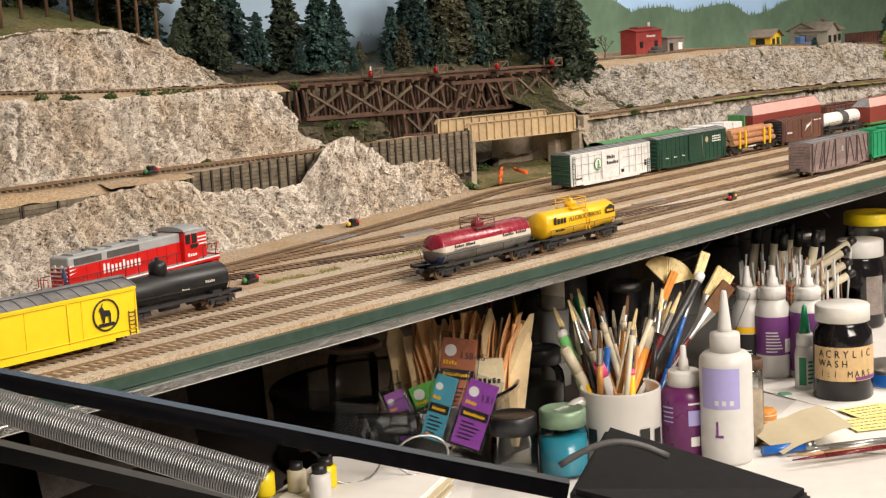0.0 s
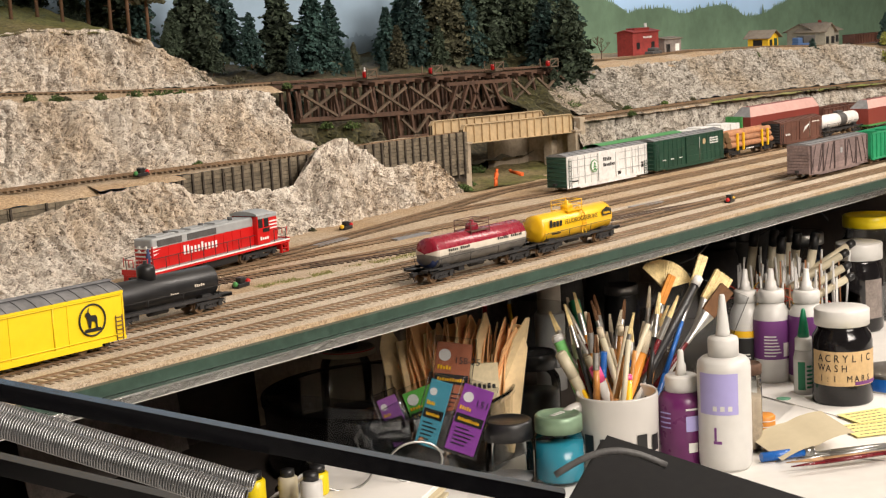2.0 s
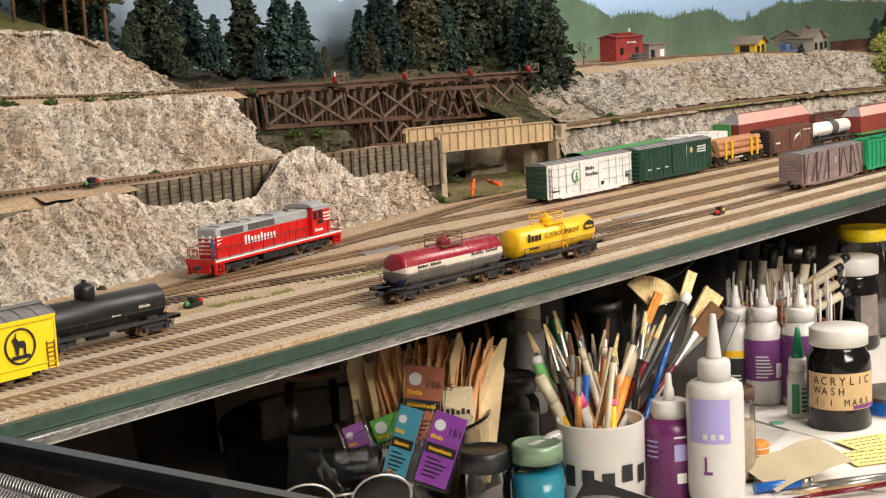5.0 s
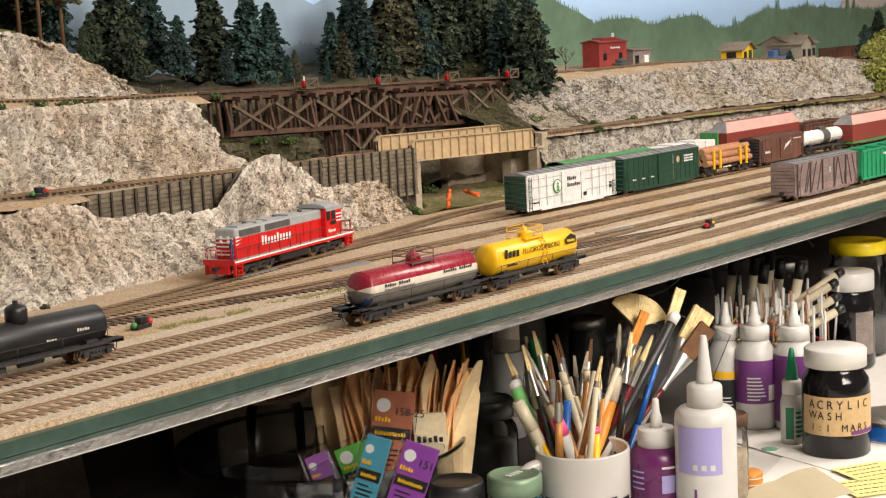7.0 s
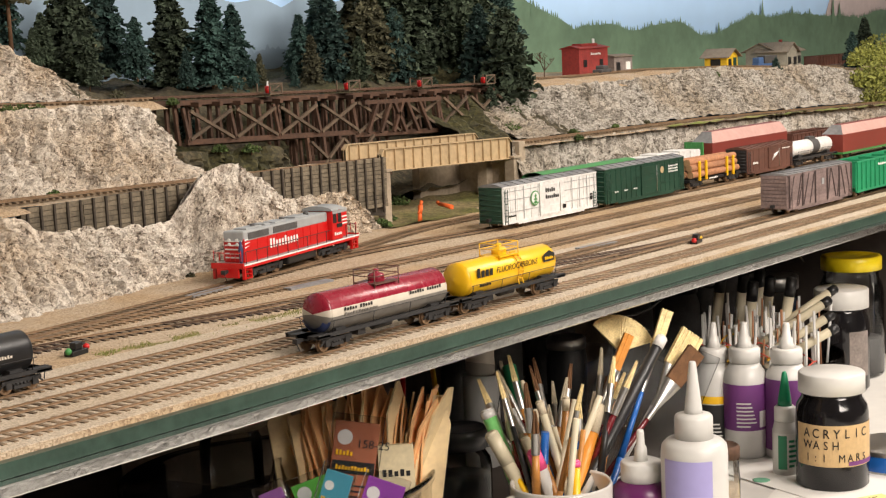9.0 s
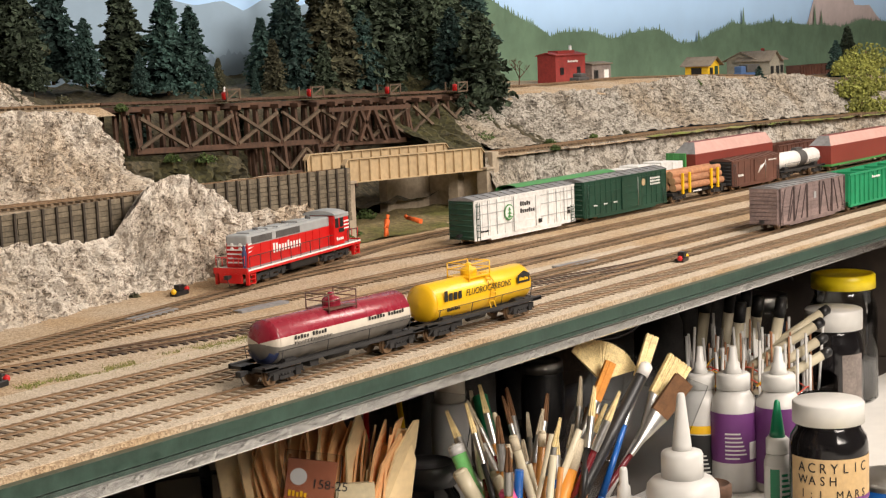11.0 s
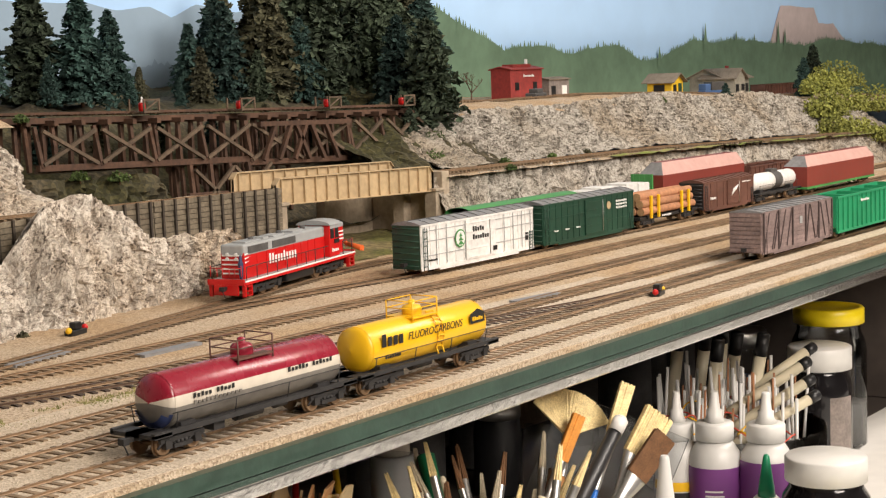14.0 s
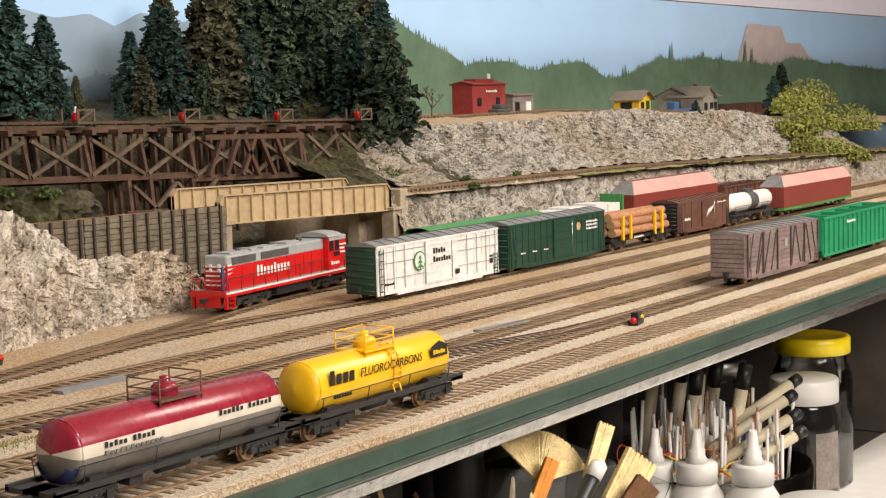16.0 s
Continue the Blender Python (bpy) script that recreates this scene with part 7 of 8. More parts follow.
# big white bottle
b = thing("glue_bottle", "large off-white squeeze bottle with a lilac label", "bottle", "squeeze bottles", pose(0.979, 0.526, DESK))
turned(b, "body", [(0.0240, 0), (0.0265, 0.004), (0.0270, 0.02), (0.0270, 0.104), (0.0262, 0.110), (0.0225, 0.114), (0.014, 0.116)], OFF_PL)
turned(b, "cap", [(0.0155, 0.115), (0.0155, 0.132), (0.0145, 0.1345), (0.009, 0.136)], OFF_PL)
turned(b, "nozzle", [(0.0075, 0.135), (0.0070, 0.140), (0.0030, 0.176), (0.0022, 0.178)], OFF_PL)
label_band(b, 0.0270, 0.060, 0.102, FACE - 75, FACE + 15, LILAC)
for i, w in enumerate((9, 14, 20)):
    label_band(b, 0.0272, 0.064, 0.069, FACE - 40 + i * 16, FACE - 40 + i * 16 + 9, OFF_PL, "print_mark", 0.0006)
label_band(b, 0.0270, 0.030, 0.033, FACE - 40, FACE - 22, VIOLET, "print_mark")
label_band(b, 0.0270, 0.033, 0.047, FACE - 38, FACE - 33, VIOLET, "print_mark")


def nozzle_bottle(label, x, y, h, r, body, lab, lab0, lab1, s=1.0):
    b = thing("squeeze_bottle", label, "bottle", "squeeze bottles", pose(x, y, DESK))
    turned(b, "body", [(r * 0.92, 0), (r, 0.004), (r, h * 0.80), (r * 0.93, h * 0.88), (r * 0.6, h)], body)
    ridged_cap(b, r * 0.72, h - 0.001, h + 0.014, WHITE_PL)
    turned(b, "nozzle", [(r * 0.42, h + 0.014), (r * 0.30, h + 0.019), (r * 0.30, h + 0.024), (r * 0.22, h + 0.025), (r * 0.16, h + 0.038), (r * 0.13, h + 0.040)], WHITE_PL)
    label_band(b, r, h * lab0, h * lab1, FACE - 95, FACE + 95, lab)
    for i in range(7):
        label_band(b, r, h * lab0 + 0.004 + i * 0.004, h * lab0 + 0.0055 + i * 0.004, FACE - 40, FACE - 5 + (i * 37) % 20, WHITE_PL, "print_line", 0.0008)
    label_band(b, r, h * lab0 + 0.003, h * lab0 + 0.020, FACE + 20, FACE + 45, WHITE_PL, "bar_code", 0.0008)
    return b


nozzle_bottle("white nozzle bottle with a yellow-edged dark label", 1.325, 0.695, 0.098, 0.0195, OFF_PL, M["ink"], 0.05, 0.55)
label_band(bpy.data.objects["squeeze_bottle"], 0.0195, 0.055, 0.063, FACE - 95, FACE + 95, M["tank_yellow"], "label_edge")
nozzle_bottle("translucent white nozzle bottle with a violet label", 1.330, 0.662, 0.100, 0.0225, OFF_PL, VIOLET, 0.30, 0.78)
nozzle_bottle("white nozzle bottle with a wide violet label", 1.345, 0.622, 0.100, 0.0225, OFF_PL, VIOLET, 0.10, 0.84)
# green-capped glue
b = thing("super_glue_bottle", "small white glue bottle with a pointed green cap", "bottle", "", pose(1.282, 0.594, DESK))
turned(b, "body", [(0.0115, 0), (0.0125, 0.003), (0.0125, 0.045), (0.0105, 0.053), (0.0098, 0.055)], OFF_PL)
turned(b, "collar", [(0.0105, 0.055), (0.0105, 0.068), (0.0085, 0.070)], WHITE_PL)
ridged_cap(b, 0.0072, 0.070, 0.072, GREEN_CAP, "cap", 14)
turned(b, "cone_cap", [(0.0072, 0.070), (0.0066, 0.076), (0.0026, 0.102), (0.0015, 0.104)], GREEN_CAP, seg=14)
label_band(b, 0.0125, 0.006, 0.044, FACE - 80, FACE + 60, WHITE_PL)
label_band(b, 0.0125, 0.008, 0.042, FACE - 50, FACE - 12, GREEN_CAP, "print_panel", 0.0008)
for i in range(6):
    label_band(b, 0.0125, 0.010 + i * 0.005, 0.0125 + i * 0.005, FACE - 4, FACE + 22 + (i * 13) % 16, GREEN_CAP, "print_line", 0.0008)


def jar(label, x, y, r, h, content, lid_m, lid_h, fill=0.8, lid_r=None, neck=0.85, glass=True, name="glass_jar", z=DESK, ridges=0):
    b = thing(name, label, "jar", "jars", pose(x, y, z))
    prof = [(r * 0.9, 0), (r, 0.004), (r, h * 0.76), (r * 0.96, h * 0.84), (r * neck, h * 0.92), (r * neck, h)]
    if glass:
        g = turned(b, "glass", prof, GLASS)
        g.visible_shadow = False
        turned(b, "content", [(r * 0.86, 0.003), (r * 0.94, 0.006), (r * 0.94, h * 0.76 * fill), (0.001, h * 0.76 * fill)], content)
    else:
        turned(b, "body", prof, content)
    lr = lid_r or r * neck * 1.06
    if ridges:
        ridged_cap(b, lr, h - 0.003, h + lid_h, lid_m, "lid", ridges)
    else:
        turned(b, "lid", [(lr, h - 0.003), (lr, h + lid_h - 0.0018), (lr - 0.0018, h + lid_h), (lr * 0.86, h + lid_h), (lr * 0.84, h + lid_h - 0.001), (0.001, h + lid_h - 0.001)], lid_m)
    return b


j = jar("black jar with a white lid and a tan handwritten label", 1.272, 0.540, 0.0345, 0.096, BLACK_GLOSS, WHITE_PL, 0.016, glass=False, neck=0.82, lid_r=0.0315, ridges=60)
label_band(j, 0.0345, 0.026, 0.066, FACE - 85, FACE + 75, KRAFT)
for body, z, a0, size in (("ACRYLIC", 0.054, -62, 0.0125), ("WASH", 0.043, -60, 0.0115), ("1:1 MARS", 0.031, -60, 0.0105)):
    n = len(body)
    for i, ch in enumerate(body):
        a = FACE + a0 + i * (size / 0.0345) * 57.3 * 0.78
        if ch != " ":
            text(ch, size, pose(0.0352 * math.cos(radians(a)), 0.0352 * math.sin(radians(a)), z, 90, 0, a + 90), M["ink"], j, align="CENTER", squeeze=0.85)
label_band(j, 0.0345, 0.027, 0.031, FACE + 5, FACE + 70, VIOLET, "print_line", 0.0008)
j = jar("black paint jar with a white ridged lid and pale label", 1.655, 0.700, 0.0330, 0.104, BLACK_GLOSS, WHITE_PL, 0.020, glass=False, neck=0.86, lid_r=0.0325, ridges=60)
label_band(j, 0.033, 0.020, 0.075, FACE - 5, FACE + 45, GREY_WOOD)
jar("large clear jar with a bright yellow lid", 1.735, 0.722, 0.0400, 0.138, M["loco_dark"], YEL_LID, 0.014, fill=0.45, neck=0.84, lid_r=0.0375)
jar("blue-filled glass jar with a silver ring lid", 1.725, 0.825, 0.0330, 0.108, mat("blue_powder", (0.05, 0.12, 0.28), 0.6), M["steel"], 0.014, fill=0.8, neck=0.92, lid_r=0.0330)
jar("glass jar of dark grey powder with a black lid", 0.971, 0.760, 0.0285, 0.083, SMOKE, M["black"], 0.015, fill=0.85, neck=0.80, lid_r=0.0255)
j = jar("short glass jar with a black screw lid", 0.821, 0.682, 0.0245, 0.050, M["grey_roof"], M["black"], 0.016, fill=0.2, neck=0.92, lid_r=0.0245)
j = jar("turquoise-filled mason jar with a sage green lid", 0.852, 0.642, 0.0255, 0.056, AQUA, SAGE, 0.014, fill=1.0, neck=0.88, lid_r=0.0240)
bm = bmesh.new()
for k in range(4):
    box(bm, -0.010 + k * 0.005, -0.007 + k * 0.005, -0.003, 0.003, 0.0695, 0.0700)
part("lid_marking", bm, WHITE_PL, j)
jar("small glass jar with a dark bronze lid behind the bottles", 1.042, 0.535, 0.0150, 0.086, M["concrete"], M["timber"], 0.008, fill=0.9, neck=0.95)
jar("dark paint jar with a grey metal lid", 1.40, 0.93, 0.0240, 0.080, M["black"], M["steel"], 0.010, glass=False, neck=0.92)
# solder spool jar
j = jar("clear jar topped with a tan card spool", 0.905, 0.985, 0.030, 0.090, M["loco_dark"], CARD, 0.004, fill=0.3, lid_r=0.036)
turned(j, "spool_hub", [(0.016, 0.092), (0.016, 0.110), (0.001, 0.110)], M["loco_dark"])
label_band(j, 0.0355, 0.0925, 0.0938, 180, 300, RUBBER, "print_line")
# whitish stacked tube by the wall
b = thing("plastic_tube", "tall off-white plastic tube standing under the board", "tube", "", pose(1.165, 0.880, DESK))
turned(b, "lower_tube", [(0.0190, 0), (0.0190, 0.095), (0.0175, 0.097)], OFF_PL)
turned(b, "middle_tube", [(0.0150, 0.097), (0.0150, 0.135), (0.014, 0.136)], M["tank_cream"])
turned(b, "upper_tube", [(0.0115, 0.136), (0.0115, 0.166), (0.010, 0.168)], OFF_PL)

# mug with a crowd of brushes and pens
MX, MY = 0.920, 0.617
mug = thing("mug", "white glazed mug with black print and a handle", "mug", "", pose(MX, MY, DESK))
turned(mug, "body", [(0.037, 0), (0.0400, 0.004), (0.0415, 0.02), (0.0422, 0.079), (0.0412, 0.081), (0.0392, 0.079), (0.0385, 0.008), (0.001, 0.006)], MUGW)
bm = bmesh.new()
hx, hy = math.cos(radians(150)), math.sin(radians(150))
loop = []
for i in range(13):
    a = radians(-100 + 200 * i / 12)
    d = 0.040 + 0.026 * max(0, math.cos(a)) + 0.001
    loop.append((hx * d, hy * d, 0.046 + 0.024 * math.sin(a)))
tube(bm, loop, 0.0055, 10)
part("handle", bm, MUGW, mug)
for k in range(5):
    label_band(mug, 0.0424, 0.024 + 0.004 * (k % 2), 0.044 - 0.003 * (k % 3), FACE - 62 + k * 26, FACE - 46 + k * 26, M["ink"], "print_mark")


def brush(x, y, z, top, kind, handle, bristle=None, r=0.0026, width=0.008, flip=0.0):
    """A paint brush from its foot (x, y, z) to its tip."""
    a, t = Vector((x, y, z)), Vector(top)
    L = (t - a).length
    b = thing("paint_brush", {"round": "round paint brush with a metal ferrule", "flat": "flat paint brush with golden bristles", "fan": "fan brush with spread golden bristles"}[kind] + " standing in the mug", "paint brush", "brushes in the mug")
    w = (t - a).normalized()
    side = w.cross(Vector((0.72, 0.67, 0))).normalized()
    dep = w.cross(side).normalized()
    f0, f1 = (0.72, 0.86) if kind != "flat" else (0.66, 0.84)
    bm = bmesh.new()
    rod(bm, a, a + w * L * f0 * 0.6, r * 0.7, r * 1.15, seg=10)
    rod(bm, a + w * L * f0 * 0.6, a + w * L * f0, r * 1.15, r * 0.85, seg=10)
    part("handle", bm, handle, b)
    bm = bmesh.new()
    p0, p1 = a + w * L * f0, a + w * L * f1
    ww = {"round": r, "flat": width, "fan": 0.004}[kind]
    n = 12
    rings = []
    for p, u, v in ((p0, r, r), (p0 + (p1 - p0) * 0.3, r * 1.05, r), (p1, ww, r * 0.8 if kind != "round" else r)):
        rings.append([bm.verts.new(p + side * u * math.cos(6.283 * i / n) + dep * v * math.sin(6.283 * i / n)) for i in range(n)])
    for k in range(2):
        for i in range(n):
            bm.faces.new((rings[k][i], rings[k][(i + 1) % n], rings[k + 1][(i + 1) % n], rings[k + 1][i])).smooth = True
    part("ferrule", bm, M["steel"], b)
    bm = bmesh.new()
    rng = random.Random(int(x * 1e4) + int(top[2] * 1e4))
    cnt = {"round": 60, "flat": 260, "fan": 520}[kind]
    hl = L * (1 - f1)
    for i in range(cnt):
        u, v = rng.uniform(-1, 1), rng.uniform(-1, 1)
        if kind == "round":
            base = p1 + side * u * r * 0.8 + dep * v * r * 0.8
            tip = p1 + w * hl * rng.uniform(0.8, 1.0) + side * u * r * 0.35 + dep * v * r * 0.35
        elif kind == "flat":
            base = p1 + side * u * width * 0.95 + dep * v * r * 0.7
            tip = p1 + w * hl * rng.uniform(0.93, 1.0) + side * u * width * 1.05 + dep * v * r * 0.6
        else:
            base = p1 + side * u * 0.0035 + dep * v * 0.001
            an = u * 1.05
            tip = p1 + (w * math.cos(an) + side * math.sin(an)) * hl * rng.uniform(0.92, 1.0)
        rod(bm, base, tip, 0.00065 if kind == "round" else 0.0009, 0.00035 if kind == "round" else 0.0008, seg=3, caps=False)
    part("bristles", bm, bristle or BRISTLE, b)
    return b


def stick(label, a, t, r, material, cap=None, cap_len=0.02, name="pen", group="pens in the mug", category="pen", cap_label=""):
    b = thing(name, label, category, group)
    a, t = Vector(a), Vector(t)
    w = (t - a).normalized()
    bm = bmesh.new()
    e = t - w * (cap_len if cap else 0)
    rod(bm, a, e, r, seg=12)
    part("barrel", bm, material, b)
    if cap:
        bm = bmesh.new()
        rod(bm, e, t - w * 0.002, r * 1.06, seg=12)
        rod(bm, t - w * 0.002, t, r * 1.06, r * 0.7, seg=12)
        part("cap", bm, cap, b, cap_label)
    return b


def foot(k, spread=0.022):
    """A place on the mug's floor."""
    return (MX + spread * math.cos(k * 2.4), MY + spread * math.sin(k * 2.4), DESK + 0.010)


stick("pink-capped white marker leaning in the mug", (MX + 0.012, MY - 0.006, DESK + 0.012), (0.914, 0.640, 0.876), 0.0058, WHITE_PL, PINK, 0.018)
stick("cream fine-liner pen leaning in the mug", (MX + 0.01, MY + 0.01, DESK + 0.012), (0.900, 0.672, 0.890), 0.0058, CREAM, CREAM, 0.03)
stick("light green highlighter leaning in the mug", (MX + 0.004, MY + 0.02, DESK + 0.012), (0.920, 0.690, 0.903), 0.0062, LIME, OFF_PL, 0.008)
stick("cream fine-liner pen with a printed barrel", (MX + 0.014, MY - 0.012, DESK + 0.012), (0.922, 0.652, 0.884), 0.0062, CREAM, CREAM, 0.03)
stick("orange marked wooden stick with a grey eraser", (MX - 0.006, MY + 0.004, DESK + 0.012), (0.990, 0.622, 0.900), 0.0056, ORANGE_P, PALE_BR, 0.026)
stick("yellow pencil with a pink eraser", (MX + 0.004, MY - 0.010, DESK + 0.012), (0.935, 0.612, 0.866), 0.0040, M["tank_yellow"], PINK, 0.006, "pencil", category="pencil")
stick("white plastic stick in the mug", (MX + 0.01, MY, DESK + 0.012), (0.934, 0.655, 0.888), 0.0036, WHITE_PL, None)
stick("light green plastic comb tool", foot(3), (0.985, 0.712, 0.925), 0.0062, M["bright_green"], None, name="comb_tool", category="tool")
stick("black marker with a white tip", foot(9), (1.060, 0.600, 0.948), 0.0050, M["black"], WHITE_PL, 0.012)
tips = [((0.935, 0.650, 0.886), "round", BLUEH, BRISTLE), ((0.945, 0.690, 0.905), "round", REDH, PALE_BR), ((0.955, 0.700, 0.915), "round", WOODH, BROWN_BR), ((0.968, 0.665, 0.900), "round", WOODH, PALE_BR), ((0.975, 0.640, 0.905), "round", BLUEH, BROWN_BR),
        ((0.985, 0.690, 0.928), "round", REDH, BROWN_BR), ((0.998, 0.660, 0.918), "round", WOODH, PALE_BR), ((1.005, 0.700, 0.930), "round", WOODH, BROWN_BR), ((1.010, 0.640, 0.905), "round", BLUEH, PALE_BR), ((0.960, 0.630, 0.880), "round", WOODH, BROWN_BR),
        ((0.930, 0.700, 0.900), "round", WOODH, PALE_BR), ((1.020, 0.670, 0.925), "round", M["black"], BROWN_BR), ((0.950, 0.720, 0.920), "round", M["black"], BRISTLE), ((1.000, 0.620, 0.890), "round", WOODH, BRISTLE), ((0.990, 0.725, 0.928), "round", CREAM, PALE_BR),
        ((1.030, 0.640, 0.915), "round", BLUEH, BROWN_BR), ((0.975, 0.705, 0.938), "round", WOODH, BRISTLE), ((1.015, 0.610, 0.900), "round", OFF_PL, PALE_BR), ((0.960, 0.675, 0.890), "round", CREAM, BRISTLE), ((0.942, 0.672, 0.870), "round", WOODH, BROWN_BR),
        ((0.980, 0.675, 0.895), "round", WOODH, BRISTLE), ((0.990, 0.655, 0.885), "round", CREAM, PALE_BR)]
r3 = random.Random(21)
for i in range(14):
    tips.append(((0.935 + r3.uniform(-0.030, 0.105), 0.625 + r3.uniform(-0.03, 0.085), r3.uniform(0.880, 0.940)), "round", r3.choice((WOODH, WOODH, BLUEH, REDH, CREAM, M["black"], M["tank_yellow"])), r3.choice((BRISTLE, PALE_BR, BROWN_BR, PALE_BR))))
for i, (t, kind, hm, br) in enumerate(tips):
    fx, fy, fz = foot(i)
    brush(fx, fy, fz, t, kind, hm, br, r=0.0024 + 0.0012 * ((i * 7) % 5) / 4)
brush(*foot(2), (1.064, 0.640, 0.962), "fan", WOODH, BRISTLE)
brush(*foot(5), (1.076, 0.604, 0.968), "flat", BLUEH, BRISTLE, width=0.0045)
brush(*foot(8), (1.092, 0.588, 0.946), "flat", OFF_PL, BRISTLE, width=0.0105)
brush(*foot(11), (1.075, 0.575, 0.935), "flat", REDH, BROWN_BR, width=0.008)
brush(*foot(14), (1.045, 0.625, 0.950), "flat", WOODH, mat("orange_bristle", (0.62, 0.25, 0.04), 0.7, vary=0.2, scale=150), width=0.004)
for i in range(18):
    t = (0.932 + r3.uniform(-0.02, 0.075), 0.615 + r3.uniform(-0.03, 0.06), r3.uniform(0.872, 0.925))
    m_ = r3.choice((CREAM, WOODH, OFF_PL, BLUEH, ORANGE_P, CREAM, REDH))
    stick("pale tool handle standing among the brushes" if m_ in (CREAM, OFF_PL, WOODH) else "coloured tool handle standing among the brushes", foot(i + 3), t, r3.uniform(0.0020, 0.0036), m_, r3.choice((None, None, PALE_BR, M["steel"])), 0.012, "tool", group="tools in the mug", category="tool")
# clear packs behind the brushes
for x, y, z, w, h, a, t in ((1.075, 0.665, 0.895, 0.052, 0.075, -42, 8), (1.16, 0.68, 0.86, 0.11, 0.13, -40, 25), (0.99, 0.755, 0.885, 0.045, 0.075, -35, 12)):
    bm = bmesh.new()
    box(bm, -w / 2, w / 2, -0.0012, 0.0012, -h / 2, h / 2, bevel=0.0008)
    ob = part("clear_pack", bm, CLEAR)
    ob.visible_shadow = False
    ob.matrix_world = pose(x, y, z, 0, t, a)
    tagged(ob, "thin clear plastic pack leaning among the brushes", "plastic pack", "clear packs")

# round clear caddy with dividers
CX_, CY_ = 0.832, 0.852
cad = thing("caddy", "round clear plastic caddy with radial dividers", "caddy", "", pose(CX_, CY_, DESK))
turned(cad, "base", [(0.132, 0.0), (0.134, 0.004), (0.001, 0.0045)], CLEAR, seg=64)
bm = bmesh.new()
lathe(bm, [(0.132, 0.004), (0.134, 0.068), (0.1365, 0.070), (0.1365, 0.075), (0.131, 0.074), (0.130, 0.005)], 72, cap=False)
rim = part("rim_wall", bm, CLEAR, cad)
rim.visible_shadow = False
for i in range(5):
    a = radians(30 + 72 * i)
    bm = bmesh.new()
    box(bm, 0.012, 0.129, -0.001, 0.001, 0.0045, 0.060)
    ob = part("divider", bm, CLEAR, cad)
    ob.rotation_euler = (0, 0, a)
RIM = clear_mat("bright_plastic_edge", (0.62, 0.63, 0.64), 0.12)
bm = bmesh.new()
tube(bm, [(0.1350 * math.cos(6.2832 * k / 72), 0.1350 * math.sin(6.2832 * k / 72), 0.0755) for k in range(72)], 0.0020, 8, closed=True)
part("rim_bead", bm, RIM, cad)
turned(cad, "hub", [(0.012, 0.0045), (0.010, 0.06), (0.004, 0.085), (0.004, 0.090)], CLEAR, seg=20)


def sheet_of(name, label, x, y, z, w, h, rx, rz, material, thick=0.0012, category="envelope", group="envelopes", ry=0.0, flap=0.0, window=None):
    """A thin upright paper or card with its foot at the given place."""
    ob = thing(name, label, category, group, pose(x, y, z, rx, ry, rz))
    bm = bmesh.new()
    n = 6
    rows = []
    for k in range(n + 1):
        zz = h * k / n
        bend = 0.0022 * math.sin(k * 0.9 + x * 60)
        rows.append([bm.verts.new((s * w / 2 * (1 - (0.0 if k < n else flap)), bend + d, zz)) for s, d in ((-1, -thick / 2), (1, -thick / 2), (1, thick / 2), (-1, thick / 2))])
    for k in range(n):
        for i in range(4):
            j2 = (i + 1) % 4
            bm.faces.new((rows[k][i], rows[k][j2], rows[k + 1][j2], rows[k + 1][i]))
    bm.faces.new(rows[n])
    bm.faces.new(rows[0][::-1])
    part("sheet", bm, material, ob)
    return ob


rng = random.Random(77)
for i in range(46):
    k = i / 45
    a = Vector((0.862, 0.822, DESK + 0.006)).lerp(Vector((0.884, 0.758, DESK + 0.006)), k) + Vector((rng.uniform(-0.014, 0.014), rng.uniform(-0.014, 0.014), 0))
    t = Vector((0.856, 0.852, 0.910)).lerp(Vector((0.916, 0.734, 0.922)), k) + Vector((rng.uniform(-0.012, 0.012), rng.uniform(-0.012, 0.012), rng.uniform(-0.022, 0.008)))
    w = t - a
    tan = i % 3 == 0
    e = sheet_of("paper_envelope", "small tan paper parts envelope standing in the caddy" if tan else "small orange paper parts envelope standing in the caddy", a.x, a.y, a.z, 0.034, w.length, 0, 0, MANILA if tan else PEACH, thick=0.0016, flap=rng.choice((0.1, 0.75, 0.88, 0.94)))
    up_ = w.normalized()
    spin = radians(38 + rng.uniform(-42, 6))
    out_ = up_.cross(Vector((math.cos(spin), math.sin(spin), 0))).normalized()
    wide = out_.cross(up_)
    e.matrix_world = Matrix(((wide.x, out_.x, up_.x, a.x), (wide.y, out_.y, up_.y, a.y), (wide.z, out_.z, up_.z, a.z), (0, 0, 0, 1)))
for x, y, h, ry, rz in ((0.890, 0.745, 0.136, 12, -34), (0.870, 0.815, 0.145, -4, -20), (0.850, 0.845, 0.140, -6, -10)):
    sheet_of("paper_envelope", "tall tan paper envelope with an open flap", x, y, DESK + 0.006, 0.026, h, -4, rz, MANILA if h < 0.145 else PEACH, ry=ry, flap=0.8)


